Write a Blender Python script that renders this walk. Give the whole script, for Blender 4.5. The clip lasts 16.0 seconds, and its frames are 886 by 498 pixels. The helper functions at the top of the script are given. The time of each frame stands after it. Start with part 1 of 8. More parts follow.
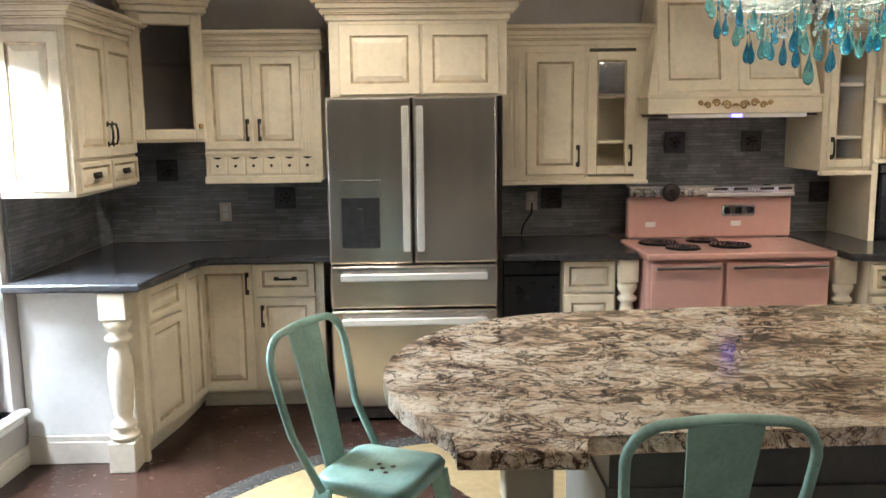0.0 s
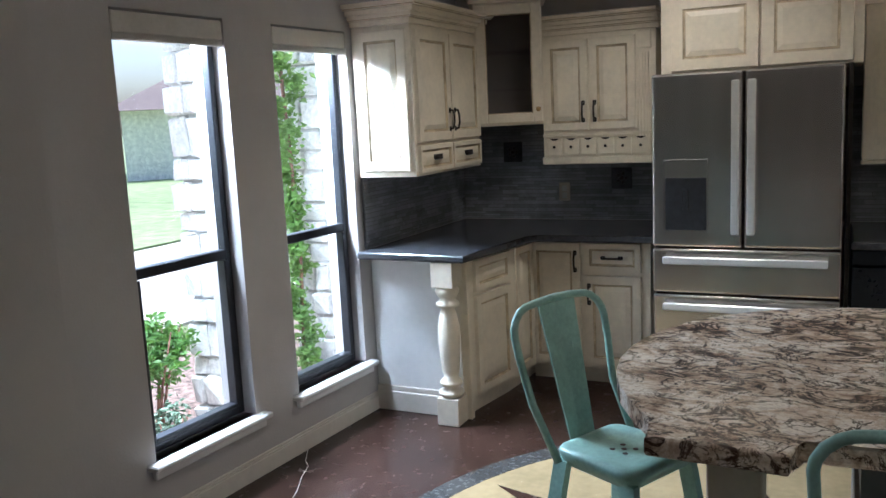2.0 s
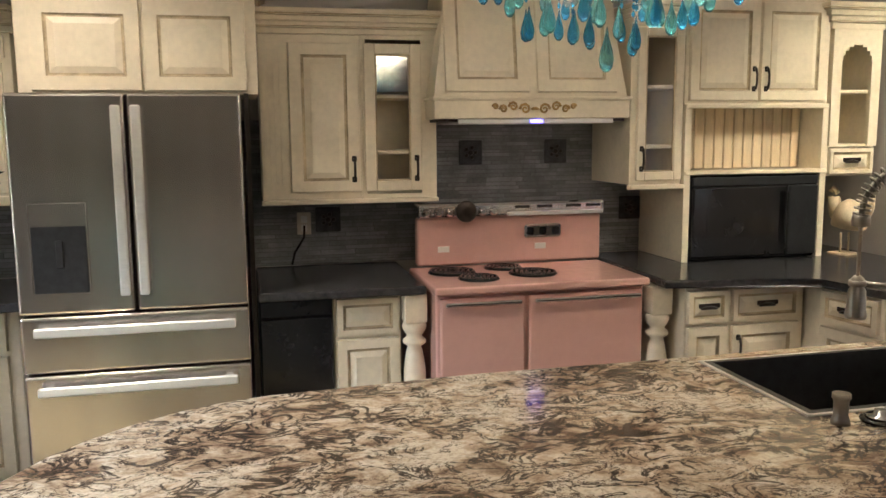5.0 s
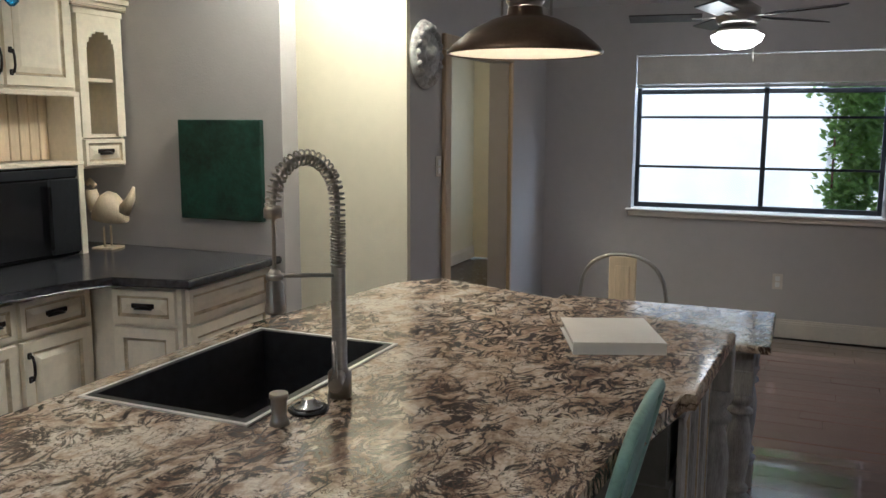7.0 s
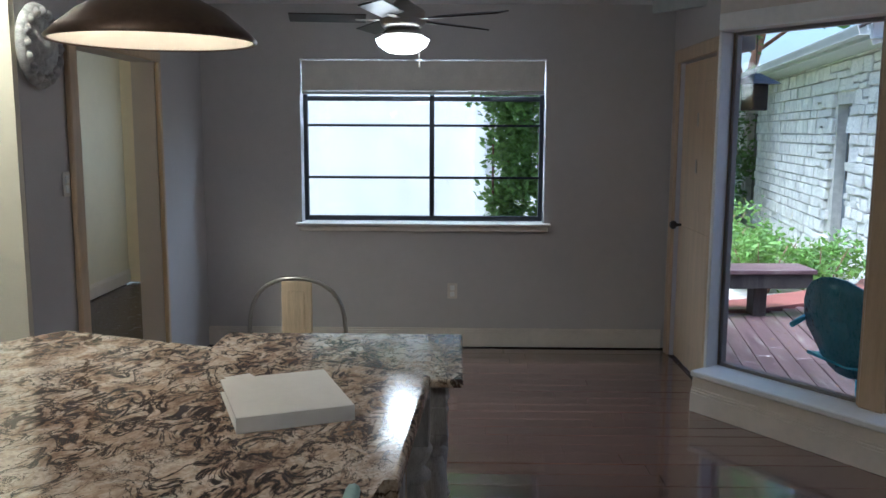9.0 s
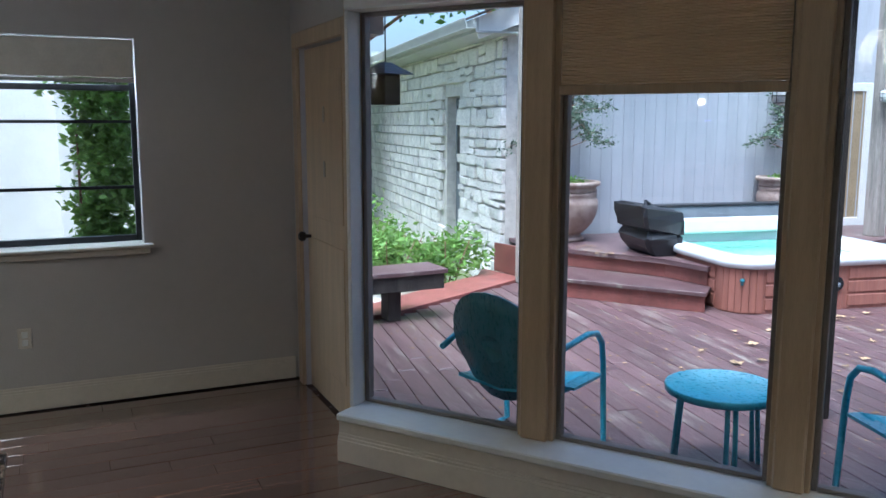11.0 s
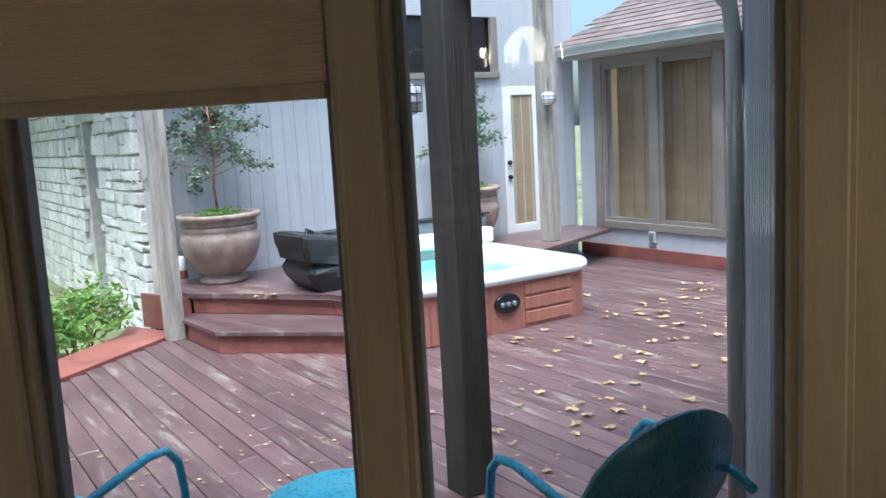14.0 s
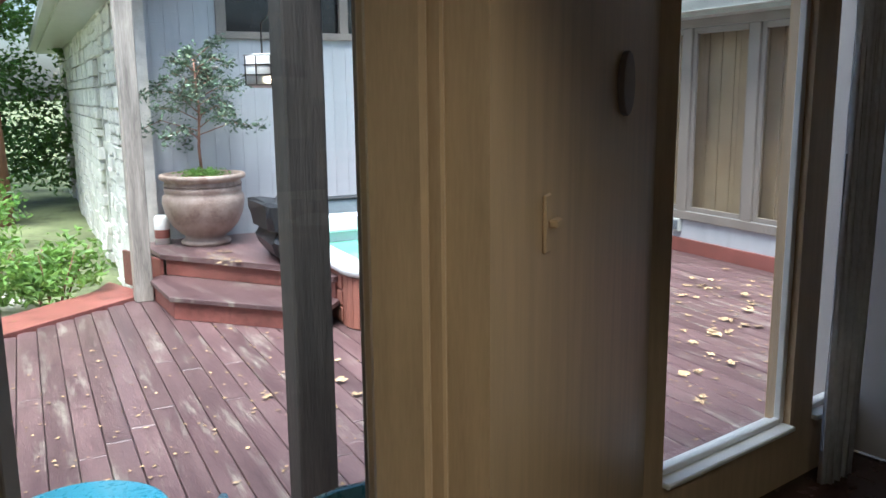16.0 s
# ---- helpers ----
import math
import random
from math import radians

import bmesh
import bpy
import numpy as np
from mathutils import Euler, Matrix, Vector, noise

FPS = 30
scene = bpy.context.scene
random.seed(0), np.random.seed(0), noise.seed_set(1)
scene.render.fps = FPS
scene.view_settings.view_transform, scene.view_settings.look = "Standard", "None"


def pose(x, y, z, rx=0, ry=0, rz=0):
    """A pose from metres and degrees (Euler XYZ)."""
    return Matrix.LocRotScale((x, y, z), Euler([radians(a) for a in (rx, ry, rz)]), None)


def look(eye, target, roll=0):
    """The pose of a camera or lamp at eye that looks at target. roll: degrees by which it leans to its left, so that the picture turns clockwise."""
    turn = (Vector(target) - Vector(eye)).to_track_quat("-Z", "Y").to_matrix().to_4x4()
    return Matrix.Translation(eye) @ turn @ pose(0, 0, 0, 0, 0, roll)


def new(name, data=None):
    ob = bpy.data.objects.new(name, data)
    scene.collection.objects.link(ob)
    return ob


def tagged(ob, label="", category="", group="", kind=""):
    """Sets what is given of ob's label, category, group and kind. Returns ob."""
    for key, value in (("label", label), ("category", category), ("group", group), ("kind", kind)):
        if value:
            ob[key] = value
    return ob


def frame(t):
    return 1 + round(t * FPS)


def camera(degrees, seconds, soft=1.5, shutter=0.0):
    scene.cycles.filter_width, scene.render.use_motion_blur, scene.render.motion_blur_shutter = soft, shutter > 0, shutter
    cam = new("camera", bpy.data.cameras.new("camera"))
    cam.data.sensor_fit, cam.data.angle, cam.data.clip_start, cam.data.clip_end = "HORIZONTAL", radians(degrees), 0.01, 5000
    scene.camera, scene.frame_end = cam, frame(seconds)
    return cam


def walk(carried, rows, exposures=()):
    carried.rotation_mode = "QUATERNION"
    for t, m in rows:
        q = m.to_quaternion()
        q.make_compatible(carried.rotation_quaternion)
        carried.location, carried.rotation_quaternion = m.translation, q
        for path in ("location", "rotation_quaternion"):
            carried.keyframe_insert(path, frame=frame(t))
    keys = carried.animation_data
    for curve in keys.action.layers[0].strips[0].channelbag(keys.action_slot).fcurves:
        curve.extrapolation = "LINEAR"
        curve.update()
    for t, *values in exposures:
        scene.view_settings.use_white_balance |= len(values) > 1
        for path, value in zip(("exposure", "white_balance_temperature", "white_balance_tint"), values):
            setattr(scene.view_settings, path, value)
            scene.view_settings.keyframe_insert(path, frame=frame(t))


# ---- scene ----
cam = camera(55.8, 16.0)
PATH = [
    (0, (0.179, 0.330, 1.623), (0.241, 2.306, 1.324), -0.7),
    (0.5, (0.329, 0.357, 1.608), (-0.006, 2.309, 1.325), -1.9),
    (1, (0.465, 0.351, 1.591), (-0.225, 2.201, 1.273), -2.1),
    (1.5, (0.584, 0.363, 1.602), (-0.252, 2.148, 1.266), -3.0),
    (2, (0.609, 0.373, 1.599), (-0.251, 2.152, 1.288), -2.8),
    (2.5, (0.643, 0.401, 1.596), (-0.243, 2.169, 1.292), -2.4),
    (3, (0.670, 0.515, 1.589), (-0.212, 2.277, 1.250), -1.3),
    (3.2, (0.692, 0.565, 1.583), (-0.165, 2.339, 1.237), -1.1),
    (5.3, (0.564, 1.289, 1.593), (1.245, 3.15, 1.328), -0.3),
    (5.5, (0.508, 1.36, 1.589), (1.319, 3.171, 1.338), -0.2),
    (6, (0.436, 1.528, 1.593), (1.605, 3.131, 1.345), -0.9),
    (6.5, (0.425, 1.67, 1.587), (2.009, 2.857, 1.3), -0.7),
    (7, (0.442, 1.73, 1.582), (2.26, 2.505, 1.282), 0.2),
    (7.5, (0.513, 1.784, 1.569), (2.422, 2.304, 1.276), 0.6),
    (8, (0.595, 1.812, 1.586), (2.545, 2.14, 1.288), 0.2),
    (8.2, (0.638, 1.823, 1.582), (2.596, 2.095, 1.283), 0.4),
    (10.3, (1.599, 1.786, 1.581), (3.522, 1.324, 1.286), -0.1),
    (10.5, (1.662, 1.746, 1.613), (3.56, 1.197, 1.302), 0.3),
    (11, (1.909, 1.631, 1.625), (3.703, 0.8, 1.325), 0.1),
    (11.5, (2.132, 1.509, 1.638), (3.785, 0.419, 1.355), -0.4),
    (12, (2.292, 1.335, 1.608), (3.851, 0.115, 1.321), -0.8),
    (12.5, (2.428, 1.111, 1.634), (3.931, -0.18, 1.363), -1.9),
    (13, (2.496, 0.863, 1.625), (3.945, -0.488, 1.349), -3.1),
    (13.5, (2.545, 0.598, 1.648), (3.964, -0.781, 1.361), -3.1),
    (14, (2.535, 0.407, 1.647), (3.976, -0.951, 1.365), -3.2),
    (14.5, (2.367, 0.144, 1.669), (3.914, -1.083, 1.36), -2.6),
    (15, (2.243, -0.15, 1.658), (3.849, -1.298, 1.338), -2.6),
    (15.5, (2.257, -0.452, 1.68), (3.847, -1.619, 1.346), -1.0),
    (16, (2.19, -0.697, 1.698), (3.773, -1.862, 1.33), -0.6),
]
EXPOSURES = [(0, 1.95, 5900, 8), (0.5, 1.5, 5700, 8), (1.0, 1.1, 5400, 8), (1.5, 0.95, 5150, 8), (2.5, 1.1, 5250, 9), (3.0, 1.25, 5350, 8), (5.5, 1.8, 6200, 9), (6.0, 1.7, 5900, 8), (6.5, 1.3, 5550, 8), (7.0, 1.3, 5200, 8), (8.0, 1.3, 4900, 8), (10.5, 0.95, 4950, 4), (11.5, 1.0, 5050, 4), (12.5, 1.18, 5150, 5), (13.5, 1.0, 5300, 4), (14.5, 0.92, 5450, 2), (15.2, 0.9, 5550, 2), (16.0, 1.2, 5650, 1)]
walk(cam, [(t, look(eye, target, roll)) for t, eye, target, roll in PATH], EXPOSURES)

# ---- world, sun, large lights ----
world = bpy.data.worlds.new("sky")
scene.world = world
world.use_nodes = True
wn = world.node_tree
sky = wn.nodes.new("ShaderNodeTexSky")
sky.sky_type, sky.sun_disc = 'NISHITA', False
sky.sun_elevation, sky.sun_rotation = radians(72), radians(-42)
sky.air_density, sky.dust_density = 1.0, 4.0
wn.links.new(sky.outputs[0], wn.nodes["Background"].inputs[0])
wn.nodes["Background"].inputs[1].default_value = 0.15


def lamp(name, kind, m, energy, colour=(1, 1, 1), size=0.1, size_y=None, angle=None, spot=None):
    data = bpy.data.lights.new(name, kind)
    data.energy, data.color = energy, colour
    if kind == 'AREA':
        data.size = size
        if size_y:
            data.shape, data.size_y = 'RECTANGLE', size_y
    elif kind == 'SUN':
        data.angle = radians(angle)
    else:
        data.shadow_soft_size = size
    if spot:
        data.spot_size, data.spot_blend = radians(spot), 0.7
    ob = new(name, data)
    ob.matrix_world = m
    return ob


lamp("sun", 'SUN', look((-2.0, 2.2, 9.4), (0, 0, 0)), 4.8, (1, 0.97, 0.93), angle=40)
WARM = (1.0, 0.84, 0.64)
# recessed ceiling lamps; the last two are unseen fill, added without a known fixture
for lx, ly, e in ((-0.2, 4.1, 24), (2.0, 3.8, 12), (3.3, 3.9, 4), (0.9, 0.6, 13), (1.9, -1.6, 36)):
    lamp("recessed_or_fill_lamp", 'SPOT', look((lx, ly, 2.72), (lx, ly + 0.25, 0)), e, WARM, 0.08, spot=128)
lamp("hall_lamp", 'SPOT', look((3.80, 3.72, 2.70), (4.46, 4.2, 1.0)), 50, (1.0, 0.87, 0.62), 0.06, spot=140)
lamp("passage_lamp", 'POINT', pose(6.2, 4.5, 2.2), 14, (1.0, 0.78, 0.45), 0.08)

# area lamps added outside the window heads, unseen, standing in for the sky's daylight
for wx, wy, ww in ((-2.22, 3.02, 0.56), (-2.16, 3.91, 0.56)):
    lamp("sky_fill_west", 'AREA', look((wx, wy, 2.17), (wx + 0.96, wy + 0.2, 1.3)), 90, (0.90, 0.96, 1.0), ww, 0.28)
lamp("sky_fill_east", 'AREA', look((7.34, 2.06, 2.08), (6.2, 2.06, 1.0)), 25, (0.86, 0.94, 1.0), 1.7, 0.28)

# ---- materials ----


def mat(name, colour, rough=0.5, metal=0.0, var=0.12, scale=6.0, bump=0.0, bump_scale=60.0, dark=None, coat=0.0, stretch=(1, 1, 1), spec=0.5, island=0.0, obj=0.0, worn=None):
    """A painted or plain surface: base colour varied at two scales, roughness varied, fine relief."""
    m = bpy.data.materials.new(name)
    m.use_nodes = True
    n, l = m.node_tree.nodes, m.node_tree.links
    b = n["Principled BSDF"]
    tc = n.new("ShaderNodeTexCoord")
    mp = n.new("ShaderNodeMapping")
    mp.inputs["Scale"].default_value = stretch
    l.new(tc.outputs["Object"], mp.inputs[0])
    if obj:
        # every piece takes its grain from another place
        oi, vm = n.new("ShaderNodeObjectInfo"), n.new("ShaderNodeVectorMath")
        vm.operation = 'SCALE'
        vm.inputs[0].default_value = (71.0, 43.0, 29.0)
        l.new(oi.outputs["Random"], vm.inputs["Scale"])
        l.new(vm.outputs[0], mp.inputs["Location"])
    big, fine = n.new("ShaderNodeTexNoise"), n.new("ShaderNodeTexNoise")
    big.inputs["Scale"].default_value, big.inputs["Detail"].default_value = scale, 5
    fine.inputs["Scale"].default_value, fine.inputs["Detail"].default_value = scale * 9, 4
    l.new(mp.outputs[0], big.inputs[0])
    l.new(mp.outputs[0], fine.inputs[0])
    mixn = n.new("ShaderNodeMath")
    mixn.operation = 'MULTIPLY_ADD'
    mixn.inputs[1].default_value = 0.35
    l.new(fine.outputs[0], mixn.inputs[0])
    sc = n.new("ShaderNodeMath")
    sc.operation = 'MULTIPLY'
    sc.inputs[1].default_value = 0.65
    l.new(big.outputs[0], sc.inputs[0])
    l.new(sc.outputs[0], mixn.inputs[2])
    ramp = n.new("ShaderNodeValToRGB")
    lo = dark if dark else tuple(c * (1 - 2.2 * var) for c in colour)
    hi = colour if dark else tuple(min(1, c * (1 + var)) for c in colour)
    ramp.color_ramp.elements[0].position, ramp.color_ramp.elements[1].position = 0.3, 0.62
    ramp.color_ramp.elements[0].color, ramp.color_ramp.elements[1].color = (*[max(0, c) for c in lo], 1), (*hi, 1)
    l.new(mixn.outputs[0], ramp.inputs[0])
    out = ramp.outputs[0]
    if worn:
        wn_, wr, wm = n.new("ShaderNodeTexNoise"), n.new("ShaderNodeValToRGB"), n.new("ShaderNodeMixRGB")
        wn_.inputs["Scale"].default_value, wn_.inputs["Detail"].default_value, wn_.inputs["Roughness"].default_value = 1.4, 9, 0.72
        l.new(mp.outputs[0], wn_.inputs[0])
        wr.color_ramp.elements[0].position, wr.color_ramp.elements[1].position = 0.55, 0.73
        l.new(wn_.outputs[0], wr.inputs[0])
        l.new(wr.outputs[0], wm.inputs[0])
        l.new(out, wm.inputs[1])
        wm.inputs[2].default_value = (*worn, 1)
        out = wm.outputs[0]
    if island or obj:
        hsv = n.new("ShaderNodeHueSaturation")
        src = n.new("ShaderNodeNewGeometry").outputs["Random Per Island"] if island else n.new("ShaderNodeObjectInfo").outputs["Random"]
        mr = n.new("ShaderNodeMapRange")
        k = island or obj
        mr.inputs["To Min"].default_value, mr.inputs["To Max"].default_value = 1 - k, 1 + k
        l.new(src, mr.inputs[0])
        l.new(mr.outputs[0], hsv.inputs["Value"])
        l.new(out, hsv.inputs["Color"])
        out = hsv.outputs[0]
    l.new(out, b.inputs["Base Color"])
    rr = n.new("ShaderNodeMapRange")
    rr.inputs["To Min"].default_value, rr.inputs["To Max"].default_value = max(0.02, rough - 0.08), min(1, rough + 0.1)
    l.new(fine.outputs[0], rr.inputs[0])
    l.new(rr.outputs[0], b.inputs["Roughness"])
    b.inputs["Metallic"].default_value = metal
    b.inputs["Specular IOR Level"].default_value = spec
    if coat:
        b.inputs["Coat Weight"].default_value, b.inputs["Coat Roughness"].default_value = coat, 0.06
    if bump:
        bt = n.new("ShaderNodeTexNoise")
        bt.inputs["Scale"].default_value, bt.inputs["Detail"].default_value = bump_scale, 4
        l.new(mp.outputs[0], bt.inputs[0])
        bp = n.new("ShaderNodeBump")
        bp.inputs["Strength"].default_value, bp.inputs["Distance"].default_value = bump, 0.01
        l.new(bt.outputs[0], bp.inputs["Height"])
        l.new(bp.outputs[0], b.inputs["Normal"])
    return m


def granite():
    """Polished granite: cream ground with brown and charcoal clusters that drift one way."""
    m = bpy.data.materials.new("island_granite")
    m.use_nodes = True
    n, l = m.node_tree.nodes, m.node_tree.links
    b = n["Principled BSDF"]
    tc, mp = n.new("ShaderNodeTexCoord"), n.new("ShaderNodeMapping")
    mp.inputs["Rotation"].default_value = (0, 0, radians(32))
    mp.inputs["Scale"].default_value = (1.0, 1.45, 1.0)
    l.new(tc.outputs["Object"], mp.inputs[0])

    def noise(scale, detail, rough, distort, src):
        t = n.new("ShaderNodeTexNoise")
        t.inputs["Scale"].default_value, t.inputs["Detail"].default_value = scale, detail
        t.inputs["Roughness"].default_value, t.inputs["Distortion"].default_value = rough, distort
        l.new(src, t.inputs[0])
        return t.outputs[0]

    def ramp(stops, src):
        r = n.new("ShaderNodeValToRGB")
        r.color_ramp.elements[0].position, r.color_ramp.elements[0].color = stops[0][0], (*stops[0][1], 1)
        r.color_ramp.elements[1].position, r.color_ramp.elements[1].color = stops[-1][0], (*stops[-1][1], 1)
        for p, c in stops[1:-1]:
            e = r.color_ramp.elements.new(p)
            e.color = (*c, 1)
        l.new(src, r.inputs[0])
        return r.outputs[0]

    def math_node(op, x, y, z=None):
        q = n.new("ShaderNodeMath")
        q.operation = op
        for k, v in enumerate((x, y, z)):
            if v is None:
                continue
            if isinstance(v, (int, float)):
                q.inputs[k].default_value = v
            else:
                l.new(v, q.inputs[k])
        return q.outputs[0]

    def blend(kind, fac, c1, c2):
        q = n.new("ShaderNodeMixRGB")
        q.blend_type = kind
        for k, v in enumerate((fac, c1, c2)):
            if isinstance(v, float):
                q.inputs[k].default_value = v
            elif isinstance(v, tuple):
                q.inputs[k].default_value = (*v, 1)
            else:
                l.new(v, q.inputs[k])
        return q.outputs[0]

    cloud = noise(2.4, 4, 0.55, 0.8, mp.outputs[0])
    patch = noise(9, 6, 0.66, 0.9, mp.outputs[0])
    vein = noise(10, 7, 0.66, 0.9, mp.outputs[0])
    hair = noise(22, 6, 0.64, 0.8, mp.outputs[0])
    grain = noise(90, 4, 0.6, 0.3, tc.outputs["Object"])
    tone = math_node('MULTIPLY_ADD', cloud, 0.55, patch)
    ground = ramp([(0.60, (0.21, 0.14, 0.10)), (0.69, (0.42, 0.315, 0.225)), (0.77, (0.60, 0.485, 0.365)), (0.88, (0.74, 0.655, 0.54))], tone)
    width = math_node('MULTIPLY_ADD', cloud, -0.26, 0.165)
    line = math_node('DIVIDE', math_node('ABSOLUTE', math_node('SUBTRACT', vein, 0.5), 0.0), math_node('MAXIMUM', width, 0.004))
    fine = math_node('DIVIDE', math_node('ABSOLUTE', math_node('SUBTRACT', hair, 0.5), 0.0), 0.022)
    broken = ramp([(0.44, (0, 0, 0)), (0.52, (1, 1, 1))], noise(7, 4, 0.6, 0.4, tc.outputs["Object"]))
    fine_mask = blend('LIGHTEN', 1.0, ramp([(0.3, (0, 0, 0)), (1.0, (1, 1, 1))], fine), broken)
    col = blend('MIX', ramp([(0.35, (0, 0, 0)), (1.0, (1, 1, 1))], line), (0.055, 0.033, 0.025), ground)
    col = blend('MIX', fine_mask, (0.10, 0.062, 0.045), col)
    col = blend('MULTIPLY', 0.55, col, ramp([(0.36, (0.45, 0.40, 0.38)), (0.56, (1, 1, 1))], grain))
    l.new(col, b.inputs["Base Color"])
    b.inputs["Roughness"].default_value = 0.12
    return m


def metal(name, colour, rough, stretch=(1, 1, 60), scale=8, bump=0.02, var=0.06, metallic=1.0):
    """Brushed metal: streaks along one way in roughness and tone."""
    return mat(name, colour, rough, metallic, var, scale, bump, 30, stretch=stretch)


def steel_sheet():
    """Brushed stainless sheet: a steady sheen; broad faint bands put upright reflections into the colour."""
    m = bpy.data.materials.new("brushed_steel")
    m.use_nodes = True
    n, l = m.node_tree.nodes, m.node_tree.links
    b = n["Principled BSDF"]
    tc, mp, tx, rp = n.new("ShaderNodeTexCoord"), n.new("ShaderNodeMapping"), n.new("ShaderNodeTexNoise"), n.new("ShaderNodeValToRGB")
    mp.inputs["Scale"].default_value = (5.0, 5.0, 0.08)
    tx.inputs["Scale"].default_value, tx.inputs["Detail"].default_value = 1.0, 2
    rp.color_ramp.elements[0].position, rp.color_ramp.elements[1].position = 0.3, 0.7
    rp.color_ramp.elements[0].color, rp.color_ramp.elements[1].color = (0.50, 0.46, 0.435, 1), (0.68, 0.63, 0.59, 1)
    l.new(tc.outputs["Object"], mp.inputs[0])
    l.new(mp.outputs[0], tx.inputs[0])
    l.new(tx.outputs[0], rp.inputs[0])
    l.new(rp.outputs[0], b.inputs["Base Color"])
    b.inputs["Metallic"].default_value, b.inputs["Roughness"].default_value = 1.0, 0.27
    return m


def glass(name, tint=(1, 1, 1), rough=0.0):
    m = bpy.data.materials.new(name)
    m.use_nodes = True
    n, l = m.node_tree.nodes, m.node_tree.links
    n.remove(n["Principled BSDF"])
    tr, gl, mx, lw = n.new("ShaderNodeBsdfTransparent"), n.new("ShaderNodeBsdfGlossy"), n.new("ShaderNodeMixShader"), n.new("ShaderNodeLayerWeight")
    tr.inputs[0].default_value = (*tint, 1)
    gl.inputs["Roughness"].default_value = rough
    lw.inputs[0].default_value = 0.5
    pw, ma = n.new("ShaderNodeMath"), n.new("ShaderNodeMath")
    pw.operation, pw.inputs[1].default_value = 'POWER', 5.0
    ma.operation, ma.inputs[1].default_value, ma.inputs[2].default_value = 'MULTIPLY_ADD', 0.7, 0.022
    l.new(lw.outputs["Facing"], pw.inputs[0])
    l.new(pw.outputs[0], ma.inputs[0])
    l.new(ma.outputs[0], mx.inputs[0])
    l.new(tr.outputs[0], mx.inputs[1])
    l.new(gl.outputs[0], mx.inputs[2])
    l.new(mx.outputs[0], n["Material Output"].inputs[0])
    return m


def glow(name, colour, strength):
    m = bpy.data.materials.new(name)
    m.use_nodes = True
    b = m.node_tree.nodes["Principled BSDF"]
    b.inputs["Base Color"].default_value = (*colour, 1)
    b.inputs["Emission Color"].default_value = (*colour, 1)
    b.inputs["Emission Strength"].default_value = strength
    return m


def crystal(name, colour):
    m = bpy.data.materials.new(name)
    m.use_nodes = True
    b = m.node_tree.nodes["Principled BSDF"]
    b.inputs["Base Color"].default_value = (*colour, 1)
    b.inputs["Roughness"].default_value = 0.03
    b.inputs["Transmission Weight"].default_value = 0.85
    b.inputs["IOR"].default_value = 1.5
    return m


def translucent(m, colour, share):
    """Thin cloth: part of the light goes through it."""
    n, l = m.node_tree.nodes, m.node_tree.links
    tl, mx = n.new("ShaderNodeBsdfTranslucent"), n.new("ShaderNodeMixShader")
    tl.inputs[0].default_value = (*colour, 1)
    mx.inputs[0].default_value = share
    l.new(n["Principled BSDF"].outputs[0], mx.inputs[1])
    l.new(tl.outputs[0], mx.inputs[2])
    l.new(mx.outputs[0], n["Material Output"].inputs[0])
    return m


